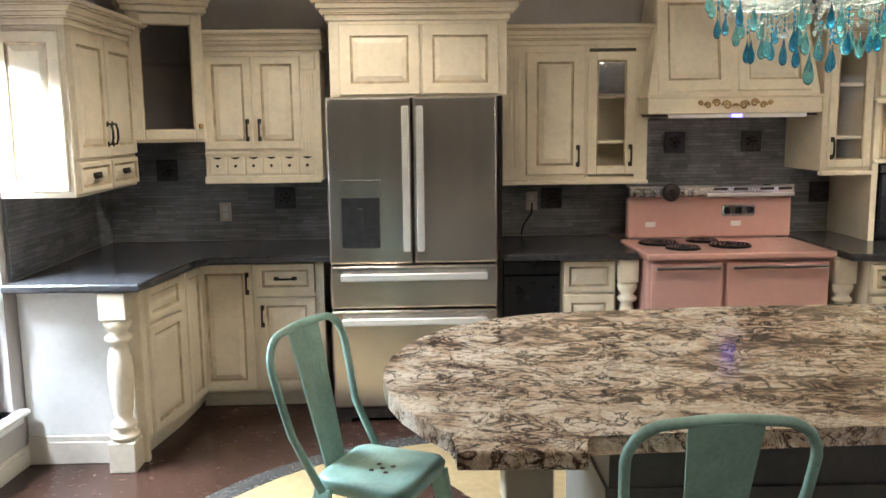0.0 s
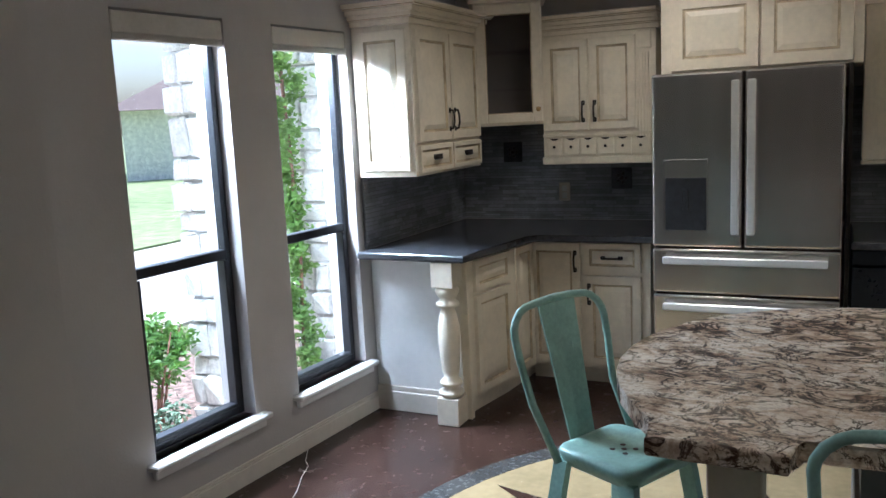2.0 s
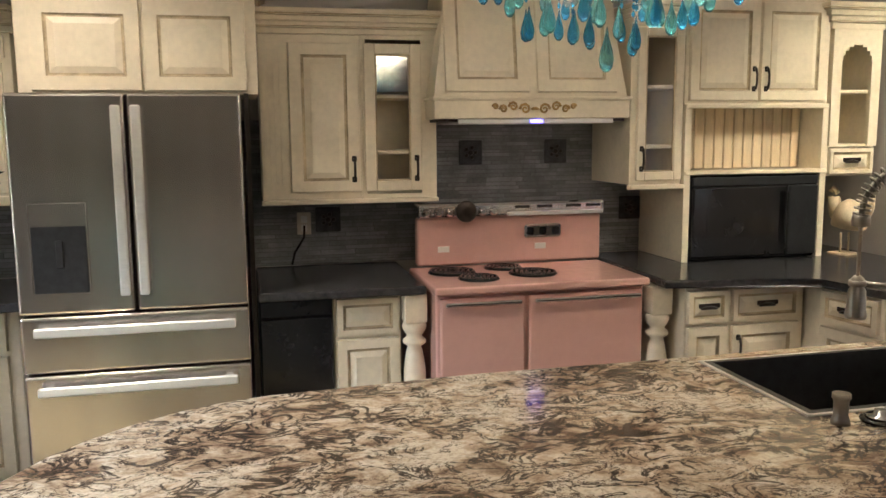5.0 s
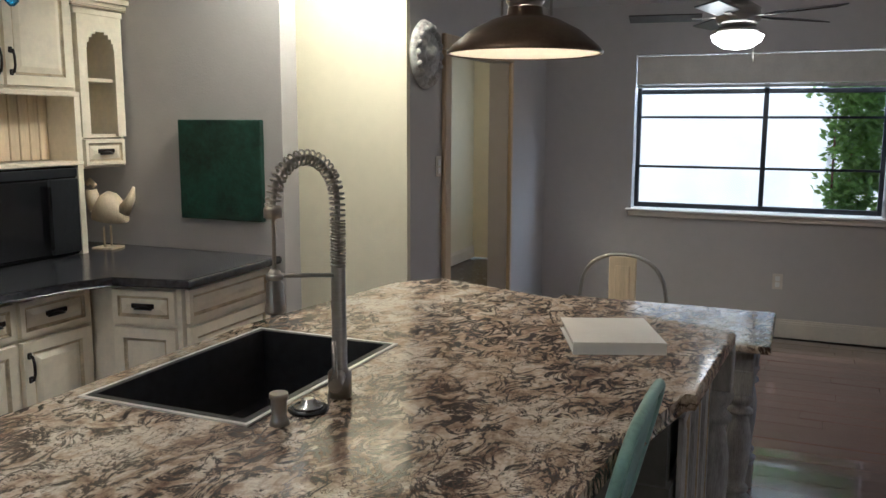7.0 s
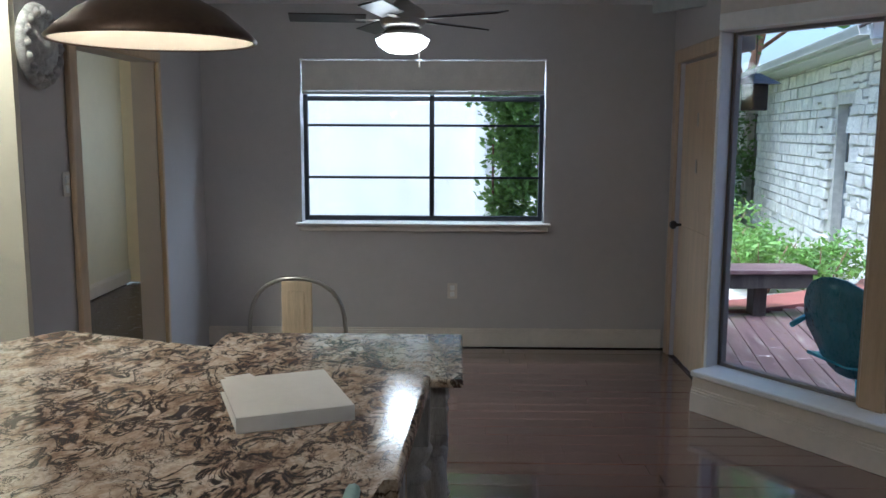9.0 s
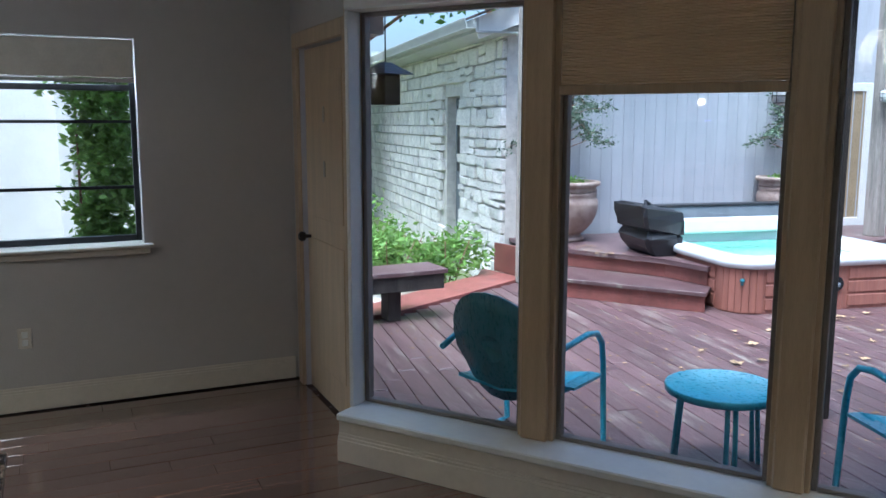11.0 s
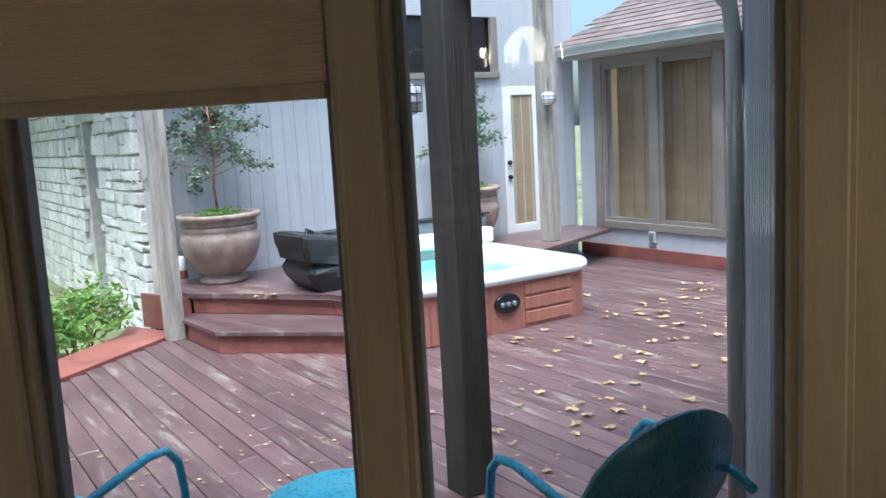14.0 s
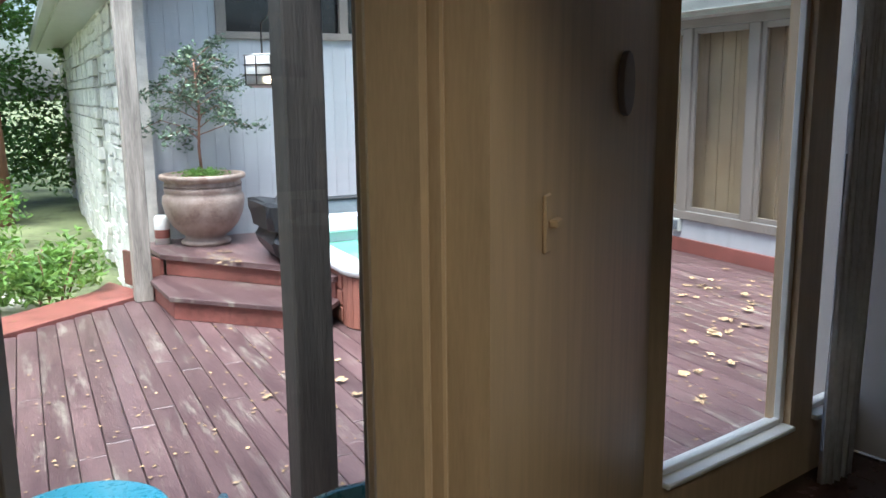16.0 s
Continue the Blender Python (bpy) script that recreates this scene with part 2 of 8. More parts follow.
M = {
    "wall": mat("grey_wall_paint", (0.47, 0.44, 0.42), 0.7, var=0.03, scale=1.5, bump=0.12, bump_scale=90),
    # wall paint with the warm lamplight put into its colour
    "lit_wall": mat("lamplit_wall_paint", (0.66, 0.60, 0.46), 0.7, var=0.03, scale=1.5, bump=0.1, bump_scale=90),
    "ceiling": mat("ceiling_paint", (0.62, 0.60, 0.57), 0.8, var=0.03, scale=2, bump=0.2, bump_scale=60),
    "trim": mat("trim_paint", (0.66, 0.60, 0.52), 0.45, var=0.05, scale=3),
    "white": mat("white_paint", (0.78, 0.77, 0.74), 0.4, var=0.04, scale=3),
    "cream": mat("cream_glazed_paint", (0.74, 0.66, 0.52), 0.42, var=0.07, scale=4, bump=0.03),
    "glaze": mat("brown_glaze", (0.50, 0.40, 0.26), 0.5, var=0.25, scale=12),
    "counter": mat("dark_quartz", (0.055, 0.055, 0.06), 0.18, var=0.5, scale=40, dark=(0.02, 0.02, 0.023)),
    "granite": granite(),
    "steel": steel_sheet(),
    "steel_h": metal("brushed_steel_bar", (0.82, 0.81, 0.79), 0.30, (0.6, 60, 60), metallic=0.6),
    "chrome": metal("chrome", (0.75, 0.75, 0.76), 0.08, (1, 1, 1), 4, 0.0),
    "nickel": metal("brushed_nickel", (0.40, 0.37, 0.33), 0.32, (1, 1, 20)),
    "black": mat("black_gloss", (0.012, 0.012, 0.014), 0.12, var=0.2, scale=8),
    "iron": mat("dark_iron", (0.035, 0.028, 0.024), 0.4, 0.6, var=0.3, scale=30),
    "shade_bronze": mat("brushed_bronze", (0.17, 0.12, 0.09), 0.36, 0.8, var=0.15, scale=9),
    "pink": mat("pink_enamel", (0.66, 0.39, 0.345), 0.16, var=0.03, scale=3, coat=0.4),
    "teal": mat("teal_worn_paint", (0.29, 0.46, 0.40), 0.42, 0.1, var=0.16, scale=9, bump=0.05, bump_scale=40),
    "rust": mat("bare_dark_steel", (0.07, 0.05, 0.045), 0.5, 0.6, var=0.3, scale=20),
    "grout": mat("grout", (0.15, 0.15, 0.155), 0.8, var=0.1, scale=20),
    "tile": mat("grey_glass_tile", (0.25, 0.255, 0.265), 0.16, var=0.16, scale=9, island=0.24),
    "tile_dark": mat("dark_metal_tile", (0.05, 0.05, 0.055), 0.3, 0.5, var=0.3, scale=25),
    "concrete": mat("stained_concrete", (0.036, 0.018, 0.013), 0.24, spec=0.4, var=0.25, scale=2.2, bump=0.02, bump_scale=12),
    "tan": mat("tan_stained_concrete", (0.31, 0.23, 0.12), 0.22, var=0.12, scale=2.5),
    "band": mat("charcoal_stained_concrete", (0.05, 0.048, 0.045), 0.25, var=0.2, scale=5),
    "plank": mat("dark_wood_floor", (0.15, 0.08, 0.056), 0.14, coat=1.0, spec=1.0, var=0.22, scale=5, bump=0.06, bump_scale=14, stretch=(9, 1, 1), obj=0.22),
    "bronze": mat("dark_bronze_frame", (0.025, 0.026, 0.03), 0.35, 0.3, var=0.2, scale=10),
    "pane": glass("window_glass"),
    "blind": translucent(mat("cellular_fabric", (0.76, 0.67, 0.53), 0.8, var=0.05, scale=8), (0.80, 0.62, 0.40), 0.45),
    "blind_dense": mat("dense_cellular_fabric", (0.62, 0.58, 0.52), 0.8, var=0.05, scale=8),
    "wood_trim": mat("tan_painted_wood", (0.50, 0.37, 0.23), 0.4, var=0.08, scale=4, stretch=(6, 6, 0.6)),
    "deck": mat("red_deck_stain", (0.135, 0.082, 0.082), 0.34, var=0.30, scale=1.6, bump=0.35, bump_scale=16, stretch=(1, 6, 1), obj=0.20, dark=(0.07, 0.038, 0.042), worn=(0.30, 0.265, 0.22)),
    "deck_red": mat("fresh_red_deck_stain", (0.23, 0.08, 0.065), 0.45, var=0.22, scale=3, bump=0.2, bump_scale=20),
    "ground": mat("ground_cover", (0.17, 0.19, 0.09), 0.95, var=0.4, scale=1.2, bump=0.6, bump_scale=12),
    "path": mat("pale_paving", (0.50, 0.46, 0.40), 0.85, var=0.15, scale=4, bump=0.3),
    "stone": mat("white_limestone", (0.78, 0.75, 0.69), 0.85, var=0.14, scale=7, bump=0.8, bump_scale=22, obj=0.10),
    "stone_i": mat("white_limestone_far", (0.78, 0.75, 0.69), 0.85, var=0.14, scale=7, bump=0.8, bump_scale=22, island=0.10),
    "mortar": mat("pale_mortar", (0.58, 0.55, 0.50), 0.95, var=0.12, scale=10, bump=0.4),
    "siding": mat("white_siding_paint", (0.43, 0.44, 0.46), 0.6, var=0.06, scale=2, bump=0.1, bump_scale=30, stretch=(3, 3, 0.3)),
    "greige": mat("taupe_trim_paint", (0.22, 0.19, 0.165), 0.5, var=0.08, scale=4),
    "fascia": mat("grey_gutter_paint", (0.42, 0.43, 0.40), 0.4, var=0.06, scale=5),
    "shingle": mat("brown_shingle", (0.155, 0.115, 0.105), 0.9, var=0.25, scale=9, bump=0.6, bump_scale=60, island=0.25),
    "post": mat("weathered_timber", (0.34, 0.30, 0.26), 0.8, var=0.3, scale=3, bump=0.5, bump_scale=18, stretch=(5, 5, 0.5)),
    # dark base colour holds the shade on the near post's house side
    "post_dark": mat("darkened_timber", (0.036, 0.030, 0.026), 0.7, var=0.35, scale=3, bump=0.5, bump_scale=18, stretch=(5, 5, 0.5)),
    "turq": mat("turquoise_enamel", (0.085, 0.42, 0.58), 0.28, 0.1, var=0.07, scale=5, coat=0.2),
    # darker version of the turquoise enamel, for chair backs and the drain knob
    "turq_dark": mat("darker_turquoise_enamel", (0.045, 0.19, 0.235), 0.28, 0.1, var=0.12, scale=4, coat=0.2, stretch=(3, 3, 0.4)),
    "tub_wood": mat("redwood_panel", (0.31, 0.125, 0.09), 0.5, var=0.14, scale=3, stretch=(8, 8, 0.5), bump=0.1),
    "tub_shell": mat("pearl_acrylic", (0.78, 0.81, 0.82), 0.2, var=0.04, scale=5, coat=0.3),
    "vinyl": mat("charcoal_vinyl", (0.014, 0.015, 0.018), 0.42, var=0.2, scale=10, bump=0.2, bump_scale=30),
    "vinyl_grey": mat("grey_vinyl", (0.15, 0.17, 0.19), 0.45, var=0.12, scale=8, bump=0.1),
    "pot": mat("glazed_ceramic", (0.40, 0.31, 0.26), 0.5, var=0.3, scale=6, dark=(0.13, 0.07, 0.055), bump=0.2, bump_scale=14),
    "pot_rim": mat("weathered_ceramic", (0.45, 0.36, 0.30), 0.6, var=0.3, scale=12, dark=(0.2, 0.12, 0.09), bump=0.3),
    "leaf": translucent(mat("green_leaf", (0.075, 0.17, 0.035), 0.5, var=0.3, scale=5, island=0.45), (0.22, 0.38, 0.07), 0.35),
    "leaf_lime": translucent(mat("lime_leaf", (0.15, 0.27, 0.06), 0.5, var=0.3, scale=5, island=0.4), (0.32, 0.48, 0.10), 0.35),
    "leaf_olive": mat("olive_leaf", (0.10, 0.15, 0.09), 0.5, var=0.3, scale=9, island=0.4),
    "leaf_deep": translucent(mat("deep_leaf", (0.045, 0.105, 0.03), 0.55, var=0.3, scale=5, island=0.45), (0.14, 0.27, 0.06), 0.35),
    "leaf_red": mat("russet_leaf", (0.20, 0.09, 0.07), 0.6, var=0.3, scale=5, island=0.4),
    "dry_leaf": mat("dry_leaf", (0.34, 0.23, 0.13), 0.8, var=0.3, scale=14, island=0.35),
    "bark": mat("russet_bark", (0.26, 0.13, 0.09), 0.85, var=0.3, scale=5, bump=0.6, bump_scale=20, stretch=(5, 5, 0.7)),
    "paint_green": mat("green_canvas", (0.012, 0.048, 0.03), 0.6, var=0.5, scale=5, bump=0.5, bump_scale=12),
    "gold": mat("antique_gold_plaster", (0.42, 0.27, 0.10), 0.5, var=0.25, scale=20),
    "distress": mat("whitewashed_wood", (0.40, 0.385, 0.36), 0.6, var=0.25, scale=6, bump=0.1, stretch=(5, 5, 0.8)),
    "island_side": mat("grey_island_paint", (0.17, 0.165, 0.15), 0.5, var=0.15, scale=4),
    "sink": mat("black_composite", (0.018, 0.018, 0.02), 0.42, var=0.3, scale=30),
    "pale_wood": mat("cream_slat_wood", (0.62, 0.50, 0.34), 0.5, var=0.12, scale=4, stretch=(6, 6, 0.6)),
    "tan_in": mat("tan_interior_curtain", (0.33, 0.25, 0.15), 0.8, var=0.1, scale=3),
    "sheer": mat("sheer_curtain", (0.60, 0.60, 0.64), 0.8, var=0.1, scale=4),
    "cabinet_in": mat("shaded_cabinet_inside", (0.15, 0.13, 0.115), 0.6, var=0.15, scale=4),
    "paper": mat("white_paper", (0.80, 0.79, 0.76), 0.5, var=0.03, scale=5),
    "water": mat("green_spa_water", (0.17, 0.42, 0.31), 0.09, var=0.08, scale=4, bump=0.2, bump_scale=6),
    "aqua": crystal("aqua_crystal", (0.30, 0.80, 0.88)),
    "blue": crystal("blue_crystal", (0.08, 0.50, 0.88)),
    "clear": crystal("clear_crystal", (0.85, 0.95, 0.95)),
    "opal": glow("opal_shade", (1.0, 0.93, 0.80), 4.0),
    "bulb": glow("warm_bulb", (1.0, 0.80, 0.55), 12.0),
    "led": glow("blue_led", (0.12, 0.10, 1.0), 3.0),
    "lawn": mat("pale_lawn", (0.22, 0.27, 0.12), 0.95, var=0.25, scale=3, bump=0.5),
    "chips": mat("bark_chips", (0.23, 0.16, 0.13), 0.95, var=0.5, scale=18, bump=1.0, bump_scale=40),
}

# ---- mesh helpers ----


def bm_new():
    return bmesh.new()


def bx(bm, x0, x1, y0, y1, z0, z1, bevel=0.0, mi=0, seg=1):
    """A box, with rounded edges where bevel is given."""
    r = bmesh.ops.create_cube(bm, size=1.0)
    vs = r["verts"]
    for v in vs:
        v.co = Vector(((x0 + x1) / 2 + v.co.x * (x1 - x0), (y0 + y1) / 2 + v.co.y * (y1 - y0), (z0 + z1) / 2 + v.co.z * (z1 - z0)))
    fs = {f for v in vs for f in v.link_faces}
    for f in fs:
        f.material_index = mi
    if bevel:
        es = list({e for v in vs for e in v.link_edges})
        bmesh.ops.bevel(bm, geom=es, offset=bevel, segments=seg, affect='EDGES', profile=0.5)
    return vs


def ring_solid(bm, rings, mi=0, caps=True, smooth=True):
    """Joins rings of points, all of one length, into a closed skin."""
    vr = [[bm.verts.new(p) for p in ring] for ring in rings]
    n = len(vr[0])
    for a, b in zip(vr, vr[1:]):
        for i in range(n):
            f = bm.faces.new((a[i], a[(i + 1) % n], b[(i + 1) % n], b[i]))
            f.material_index, f.smooth = mi, smooth
    if caps:
        f = bm.faces.new(list(reversed(vr[0])))
        f.material_index = mi
        f = bm.faces.new(vr[-1])
        f.material_index = mi
    return vr


def lathe(bm, profile, cx=0.0, cy=0.0, n=20, mi=0, caps=True):
    rings = [[(cx + r * math.cos(2 * math.pi * i / n), cy + r * math.sin(2 * math.pi * i / n), z) for i in range(n)] for r, z in profile]
    ring_solid(bm, rings, mi, caps)


def tube(bm, pts, r, n=8, mi=0, r_end=None):
    """A round bar along a line of points."""
    pts = [Vector(p) for p in pts]
    rings = []
    up = None
    for i, p in enumerate(pts):
        d = (pts[min(i + 1, len(pts) - 1)] - pts[max(i - 1, 0)]).normalized()
        if up is None:
            up = Vector((0, 0, 1)) if abs(d.z) < 0.9 else Vector((1, 0, 0))
        a = d.cross(up).normalized()
        up = a.cross(d).normalized()
        rr = r if r_end is None else r + (r_end - r) * i / (len(pts) - 1)
        rings.append([p + a * (rr * math.cos(2 * math.pi * k / n)) + up * (rr * math.sin(2 * math.pi * k / n)) for k in range(n)])
    ring_solid(bm, rings, mi)


def prism(bm, poly, z0, z1, mi=0, bevel=0.0):
    """An upright block over a plan, given anticlockwise."""
    lo, hi = [bm.verts.new((x, y, z0)) for x, y in poly], [bm.verts.new((x, y, z1)) for x, y in poly]
    n = len(poly)
    fs = [bm.faces.new((lo[i], lo[(i + 1) % n], hi[(i + 1) % n], hi[i])) for i in range(n)]
    top = bm.faces.new(hi)
    fs += [top, bm.faces.new(list(reversed(lo)))]
    for f in fs:
        f.material_index = mi
    if bevel:
        bmesh.ops.bevel(bm, geom=list(top.edges) + list(fs[-1].edges), offset=bevel, segments=3, affect='EDGES', profile=0.5)


def panel(bm, x0, x1, z0, z1, y, thick=0.02, inset=0.055, flat=False):
    """A cabinet front that faces -y: frame, glazed groove and raised middle. Material 1 is the groove."""
    steps = [(0, 0.0, 0), (0.004, -thick, 0), (inset, -thick, 0), (inset + 0.006, -thick + 0.010, 1), (inset + 0.014, -thick + 0.010, 1)]
    if not flat:
        steps += [(inset + 0.040, -thick + 0.001, 0)]
    rings = []
    for d, dy, _ in steps:
        rings.append([bm.verts.new(p) for p in ((x0 + d, y + dy, z0 + d), (x1 - d, y + dy, z0 + d), (x1 - d, y + dy, z1 - d), (x0 + d, y + dy, z1 - d))])
    for (a, b), st in zip(zip(rings, rings[1:]), steps[1:]):
        for i in range(4):
            f = bm.faces.new((a[i], a[(i + 1) % 4], b[(i + 1) % 4], b[i]))
            f.material_index = st[2]
    bm.faces.new(rings[-1])


def done(bm, name, mats, parent=None, label="", smooth=False):
    me = bpy.data.meshes.new(name)
    bmesh.ops.recalc_face_normals(bm, faces=bm.faces)
    bm.to_mesh(me)
    bm.free()
    for m in mats if isinstance(mats, (list, tuple)) else [mats]:
        me.materials.append(M[m])
    if smooth:
        for p in me.polygons:
            p.use_smooth = True
    ob = new(name, me)
    if parent:
        ob.parent = parent
    if label:
        ob["label"] = label
    return ob


def part(name, bm, mats, parent, label="", smooth=False):
    return done(bm, name, mats, parent, label, smooth)


def thing(name, label, category, group="", kind="", m=None):
    ob = new(name)
    ob.empty_display_size = 0.1
    if m is not None:
        ob.matrix_world = m
    return tagged(ob, label, category, group, kind)


def setting(name, bm, mats, label="", category="", smooth=False):
    return tagged(done(bm, name, mats, None, "", smooth), label, category, "", "structure")


def cells(bm, length, z0, z1, y0, y1, holes, mi=0):
    """A straight wall along x from 0 to length, between y0 and y1, with holes (s0, s1, za, zb) right through."""
    ss = sorted({0.0, length, *[h[0] for h in holes], *[h[1] for h in holes]})
    zs = sorted({z0, z1, *[h[2] for h in holes], *[h[3] for h in holes]})
    for a, b in zip(ss, ss[1:]):
        run = None
        for c, d in zip(zs, zs[1:]):
            mid = ((a + b) / 2, (c + d) / 2)
            solid = not any(h[0] < mid[0] < h[1] and h[2] < mid[1] < h[3] for h in holes)
            if solid:
                run = (run[0] if run else c, d)
            if run and (not solid or d == zs[-1]):
                bx(bm, a, b, y0, y1, run[0], run[1], mi=mi)
                run = None


def wall(name, p0, p1, thick, z0, z1, holes=(), mats="wall", label="", inside=1):
    """A wall whose inner face runs from p0 to p1; its body lies to the right of that way (inside=1) or to the left."""
    d = Vector((p1[0] - p0[0], p1[1] - p0[1]))
    bm = bm_new()
    cells(bm, d.length, z0, z1, *((-thick, 0) if inside > 0 else (0, thick)), holes)
    bmesh.ops.transform(bm, verts=bm.verts, matrix=pose(p0[0], p0[1], 0, 0, 0, math.degrees(math.atan2(d.y, d.x))))
    return setting(name, bm, mats, label or "painted plaster wall", "wall")


def baseboard(name, p0, p1, h=0.14, mats="trim", flip=1):
    """A skirting board with a moulded top; it stands to the left of the way from p0 to p1 when flip is 1."""
    d = Vector((p1[0] - p0[0], p1[1] - p0[1]))
    bm = bm_new()
    for a, b, t in ((0.0, h * 0.78, 0.018), (h * 0.78, h * 0.88, 0.014), (h * 0.88, h, 0.008)):
        bx(bm, 0, d.length, 0.001 if flip > 0 else -t, t if flip > 0 else -0.001, a, b, 0.002)
    bmesh.ops.transform(bm, verts=bm.verts, matrix=pose(p0[0], p0[1], 0, 0, 0, math.degrees(math.atan2(d.y, d.x))))
    return setting(name, bm, mats, "painted moulded baseboard along the wall", "baseboard")

# ---- the room ----
CEIL, LOW = 2.80, 2.47
bm = bm_new()
bx(bm, -2.2, 2.3, -4.5, 5.75, -0.12, 0.0)
setting("floor_kitchen", bm, "concrete", "dark red-brown stained concrete floor with a soft gloss", "floor")
bm = bm_new()
prism(bm, [(2.3, -4.5), (4.14, -4.5), (4.14, -2.98), (3.22, -1.47), (5.70, 0.24), (10, 0.24), (10, 5.75), (2.3, 5.75)], -0.12, -0.012)
setting("floor_breakfast", bm, "concrete", "subfloor under dark wooden planks", "floor")
bm = bm_new()
bx(bm, -2.2, 4.2, -4.5, 5.75, CEIL, CEIL + 0.1)
setting("ceiling_kitchen", bm, "ceiling", "plain painted kitchen ceiling", "ceiling")
bm = bm_new()
bx(bm, 4.2, 10, 0.2, 5.6, LOW, LOW + 0.1)
prism(bm, [(4.2, -0.74), (5.52, 0.199), (4.2, 0.199)], LOW, LOW + 0.1)
bx(bm, 4.2, 4.3, -1.2, 5.6, LOW + 0.1, CEIL)
setting("ceiling_breakfast", bm, "ceiling", "plain painted low ceiling over the breakfast corner", "ceiling")

# the window wall leans four degrees out of square; its own frame has the inner face at x = -1.80
WEST = pose(-1.73, 4.30, 0, 0, 0, -4) @ pose(1.80, -4.30, 0)
WA, WB = WEST @ Vector((-1.80, 2.20, 0)), WEST @ Vector((-1.80, 4.30, 0))
wall("wall_west", (WA.x, WA.y), (WB.x, WB.y), 0.2, 0, CEIL, [(0.515, 1.10, 0.295, 2.06), (1.41, 1.985, 0.295, 2.06)], inside=-1)
wall("wall_west_cabinets", (-1.73, 4.30), (-1.73, 5.58), 0.2, 0, CEIL, inside=-1)
wall("wall_west_pier", (-1.63, -4.5), (-1.63, 2.20), 0.45, 0, CEIL, inside=-1)
wall("wall_north", (-2.0, 5.58), (4.15, 5.58), 0.15, 0, CEIL, inside=-1)
wall("wall_picture", (3.97, 4.10), (3.97, 5.58), 0.14, 0, CEIL)
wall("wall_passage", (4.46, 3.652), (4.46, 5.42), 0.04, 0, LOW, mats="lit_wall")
wall("wall_clock", (4.50, 3.65), (7.24, 3.65), 0.14, 0, LOW, [(0.50, 1.60, 0, 1.99)], inside=-1)
wall("wall_east", (7.04, 0.28), (7.04, 3.65), 0.2, 0, LOW, [(0.90, 2.66, 0.92, 2.09)])
wall("wall_door", (5.97, 0.28), (7.24, 0.28), 0.16, 0, LOW, [(-0.1, 0.87, 0, 2.05)])
wall("wall_south", (-1.55, -4.5), (4.3, -4.5), 0.15, 0, CEIL)
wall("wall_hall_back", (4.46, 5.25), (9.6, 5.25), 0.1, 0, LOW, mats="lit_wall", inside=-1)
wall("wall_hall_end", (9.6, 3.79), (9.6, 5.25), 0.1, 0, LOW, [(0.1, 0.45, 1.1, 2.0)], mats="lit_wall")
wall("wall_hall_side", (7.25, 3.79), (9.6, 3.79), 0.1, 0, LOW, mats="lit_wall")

# bay: glass line from P along D, inner faces 0.2 m in front of it
P0, DX, DY = Vector((5.73, 0.29)), Vector((-0.816, -0.577)), Vector((-0.577, 0.816))
BAY = pose(P0.x, P0.y, 0, 0, 0, math.degrees(math.atan2(DX.y, DX.x)))
SILL, HEAD = 0.24, 2.13
# in the bay's own frame x runs along the glass and -y points into the room
PANES = [(0.0, 0.85), (1.02, 1.905), (2.06, 2.92)]
bm = bm_new()
bx(bm, -0.02, 3.10, -0.19, 0.06, -0.05, SILL - 0.035)
ob = setting("wall_bay", bm, "trim", "low painted wall under the wide patio windows", "wall")
ob.matrix_world = BAY
bm = bm_new()
bx(bm, -0.02, 3.10, -0.10, 0.06, HEAD, CEIL)
ob = setting("wall_bay_head", bm, "trim", "painted wall above the wide patio windows", "wall")
ob.matrix_world = BAY
bm = bm_new()
bx(bm, -0.02, 2.99, -0.215, 0.02, SILL - 0.034, SILL, 0.006)
ob = setting("sill_bay", bm, "white", "long white window sill of the bay", "sill")
ob.matrix_world = BAY
bm = bm_new()
for a, b, t in ((0.0, 0.11, 0.018), (0.11, 0.125, 0.014), (0.125, 0.14, 0.008)):
    bx(bm, -0.02, 3.10, -0.19 - t, -0.191, a, b, 0.002)
ob = setting("baseboard_bay", bm, "trim", "painted moulded baseboard under the bay", "baseboard")
ob.matrix_world = BAY
for i, (a, b) in enumerate(PANES):
    w = tagged(new("window_%d" % (i + 4)), "tall fixed window pane looking onto the patio", "window", "", "structure")
    w.matrix_world = BAY
    bm = bm_new()
    bx(bm, a, b, -0.003, 0.003, SILL, HEAD)
    ob = part("pane", bm, "pane", w)
    ob.visible_shadow = False
    bm = bm_new()
    for q in ((a, a + 0.022, SILL, HEAD), (b - 0.022, b, SILL, HEAD), (a + 0.022, b - 0.022, SILL, SILL + 0.02), (a + 0.022, b - 0.022, HEAD - 0.02, HEAD)):
        bx(bm, q[0], q[1], 0.006, 0.05, q[2], q[3], 0.003)
    part("window_frame", bm, "greige", w, "taupe outer window bead")
for a, b in ((0.85, 1.02), (1.905, 2.06), (2.92, 3.06)):
    bm = bm_new()
    bx(bm, a, b, -0.03, 0.055, SILL, HEAD, 0.004)
    bx(bm, a + 0.02, b - 0.02, -0.055, -0.031, SILL, HEAD, 0.008)
    ob = setting("trim_mullion", bm, "wood_trim", "tan painted upright mullion between patio panes", "mullion")
    ob.matrix_world = BAY
bm = bm_new()
bx(bm, -0.022, 0.0, -0.10, 0.004, SILL, HEAD, 0.004)
bx(bm, 0.0, 2.99, -0.135, -0.10, HEAD, HEAD + 0.09, 0.006)
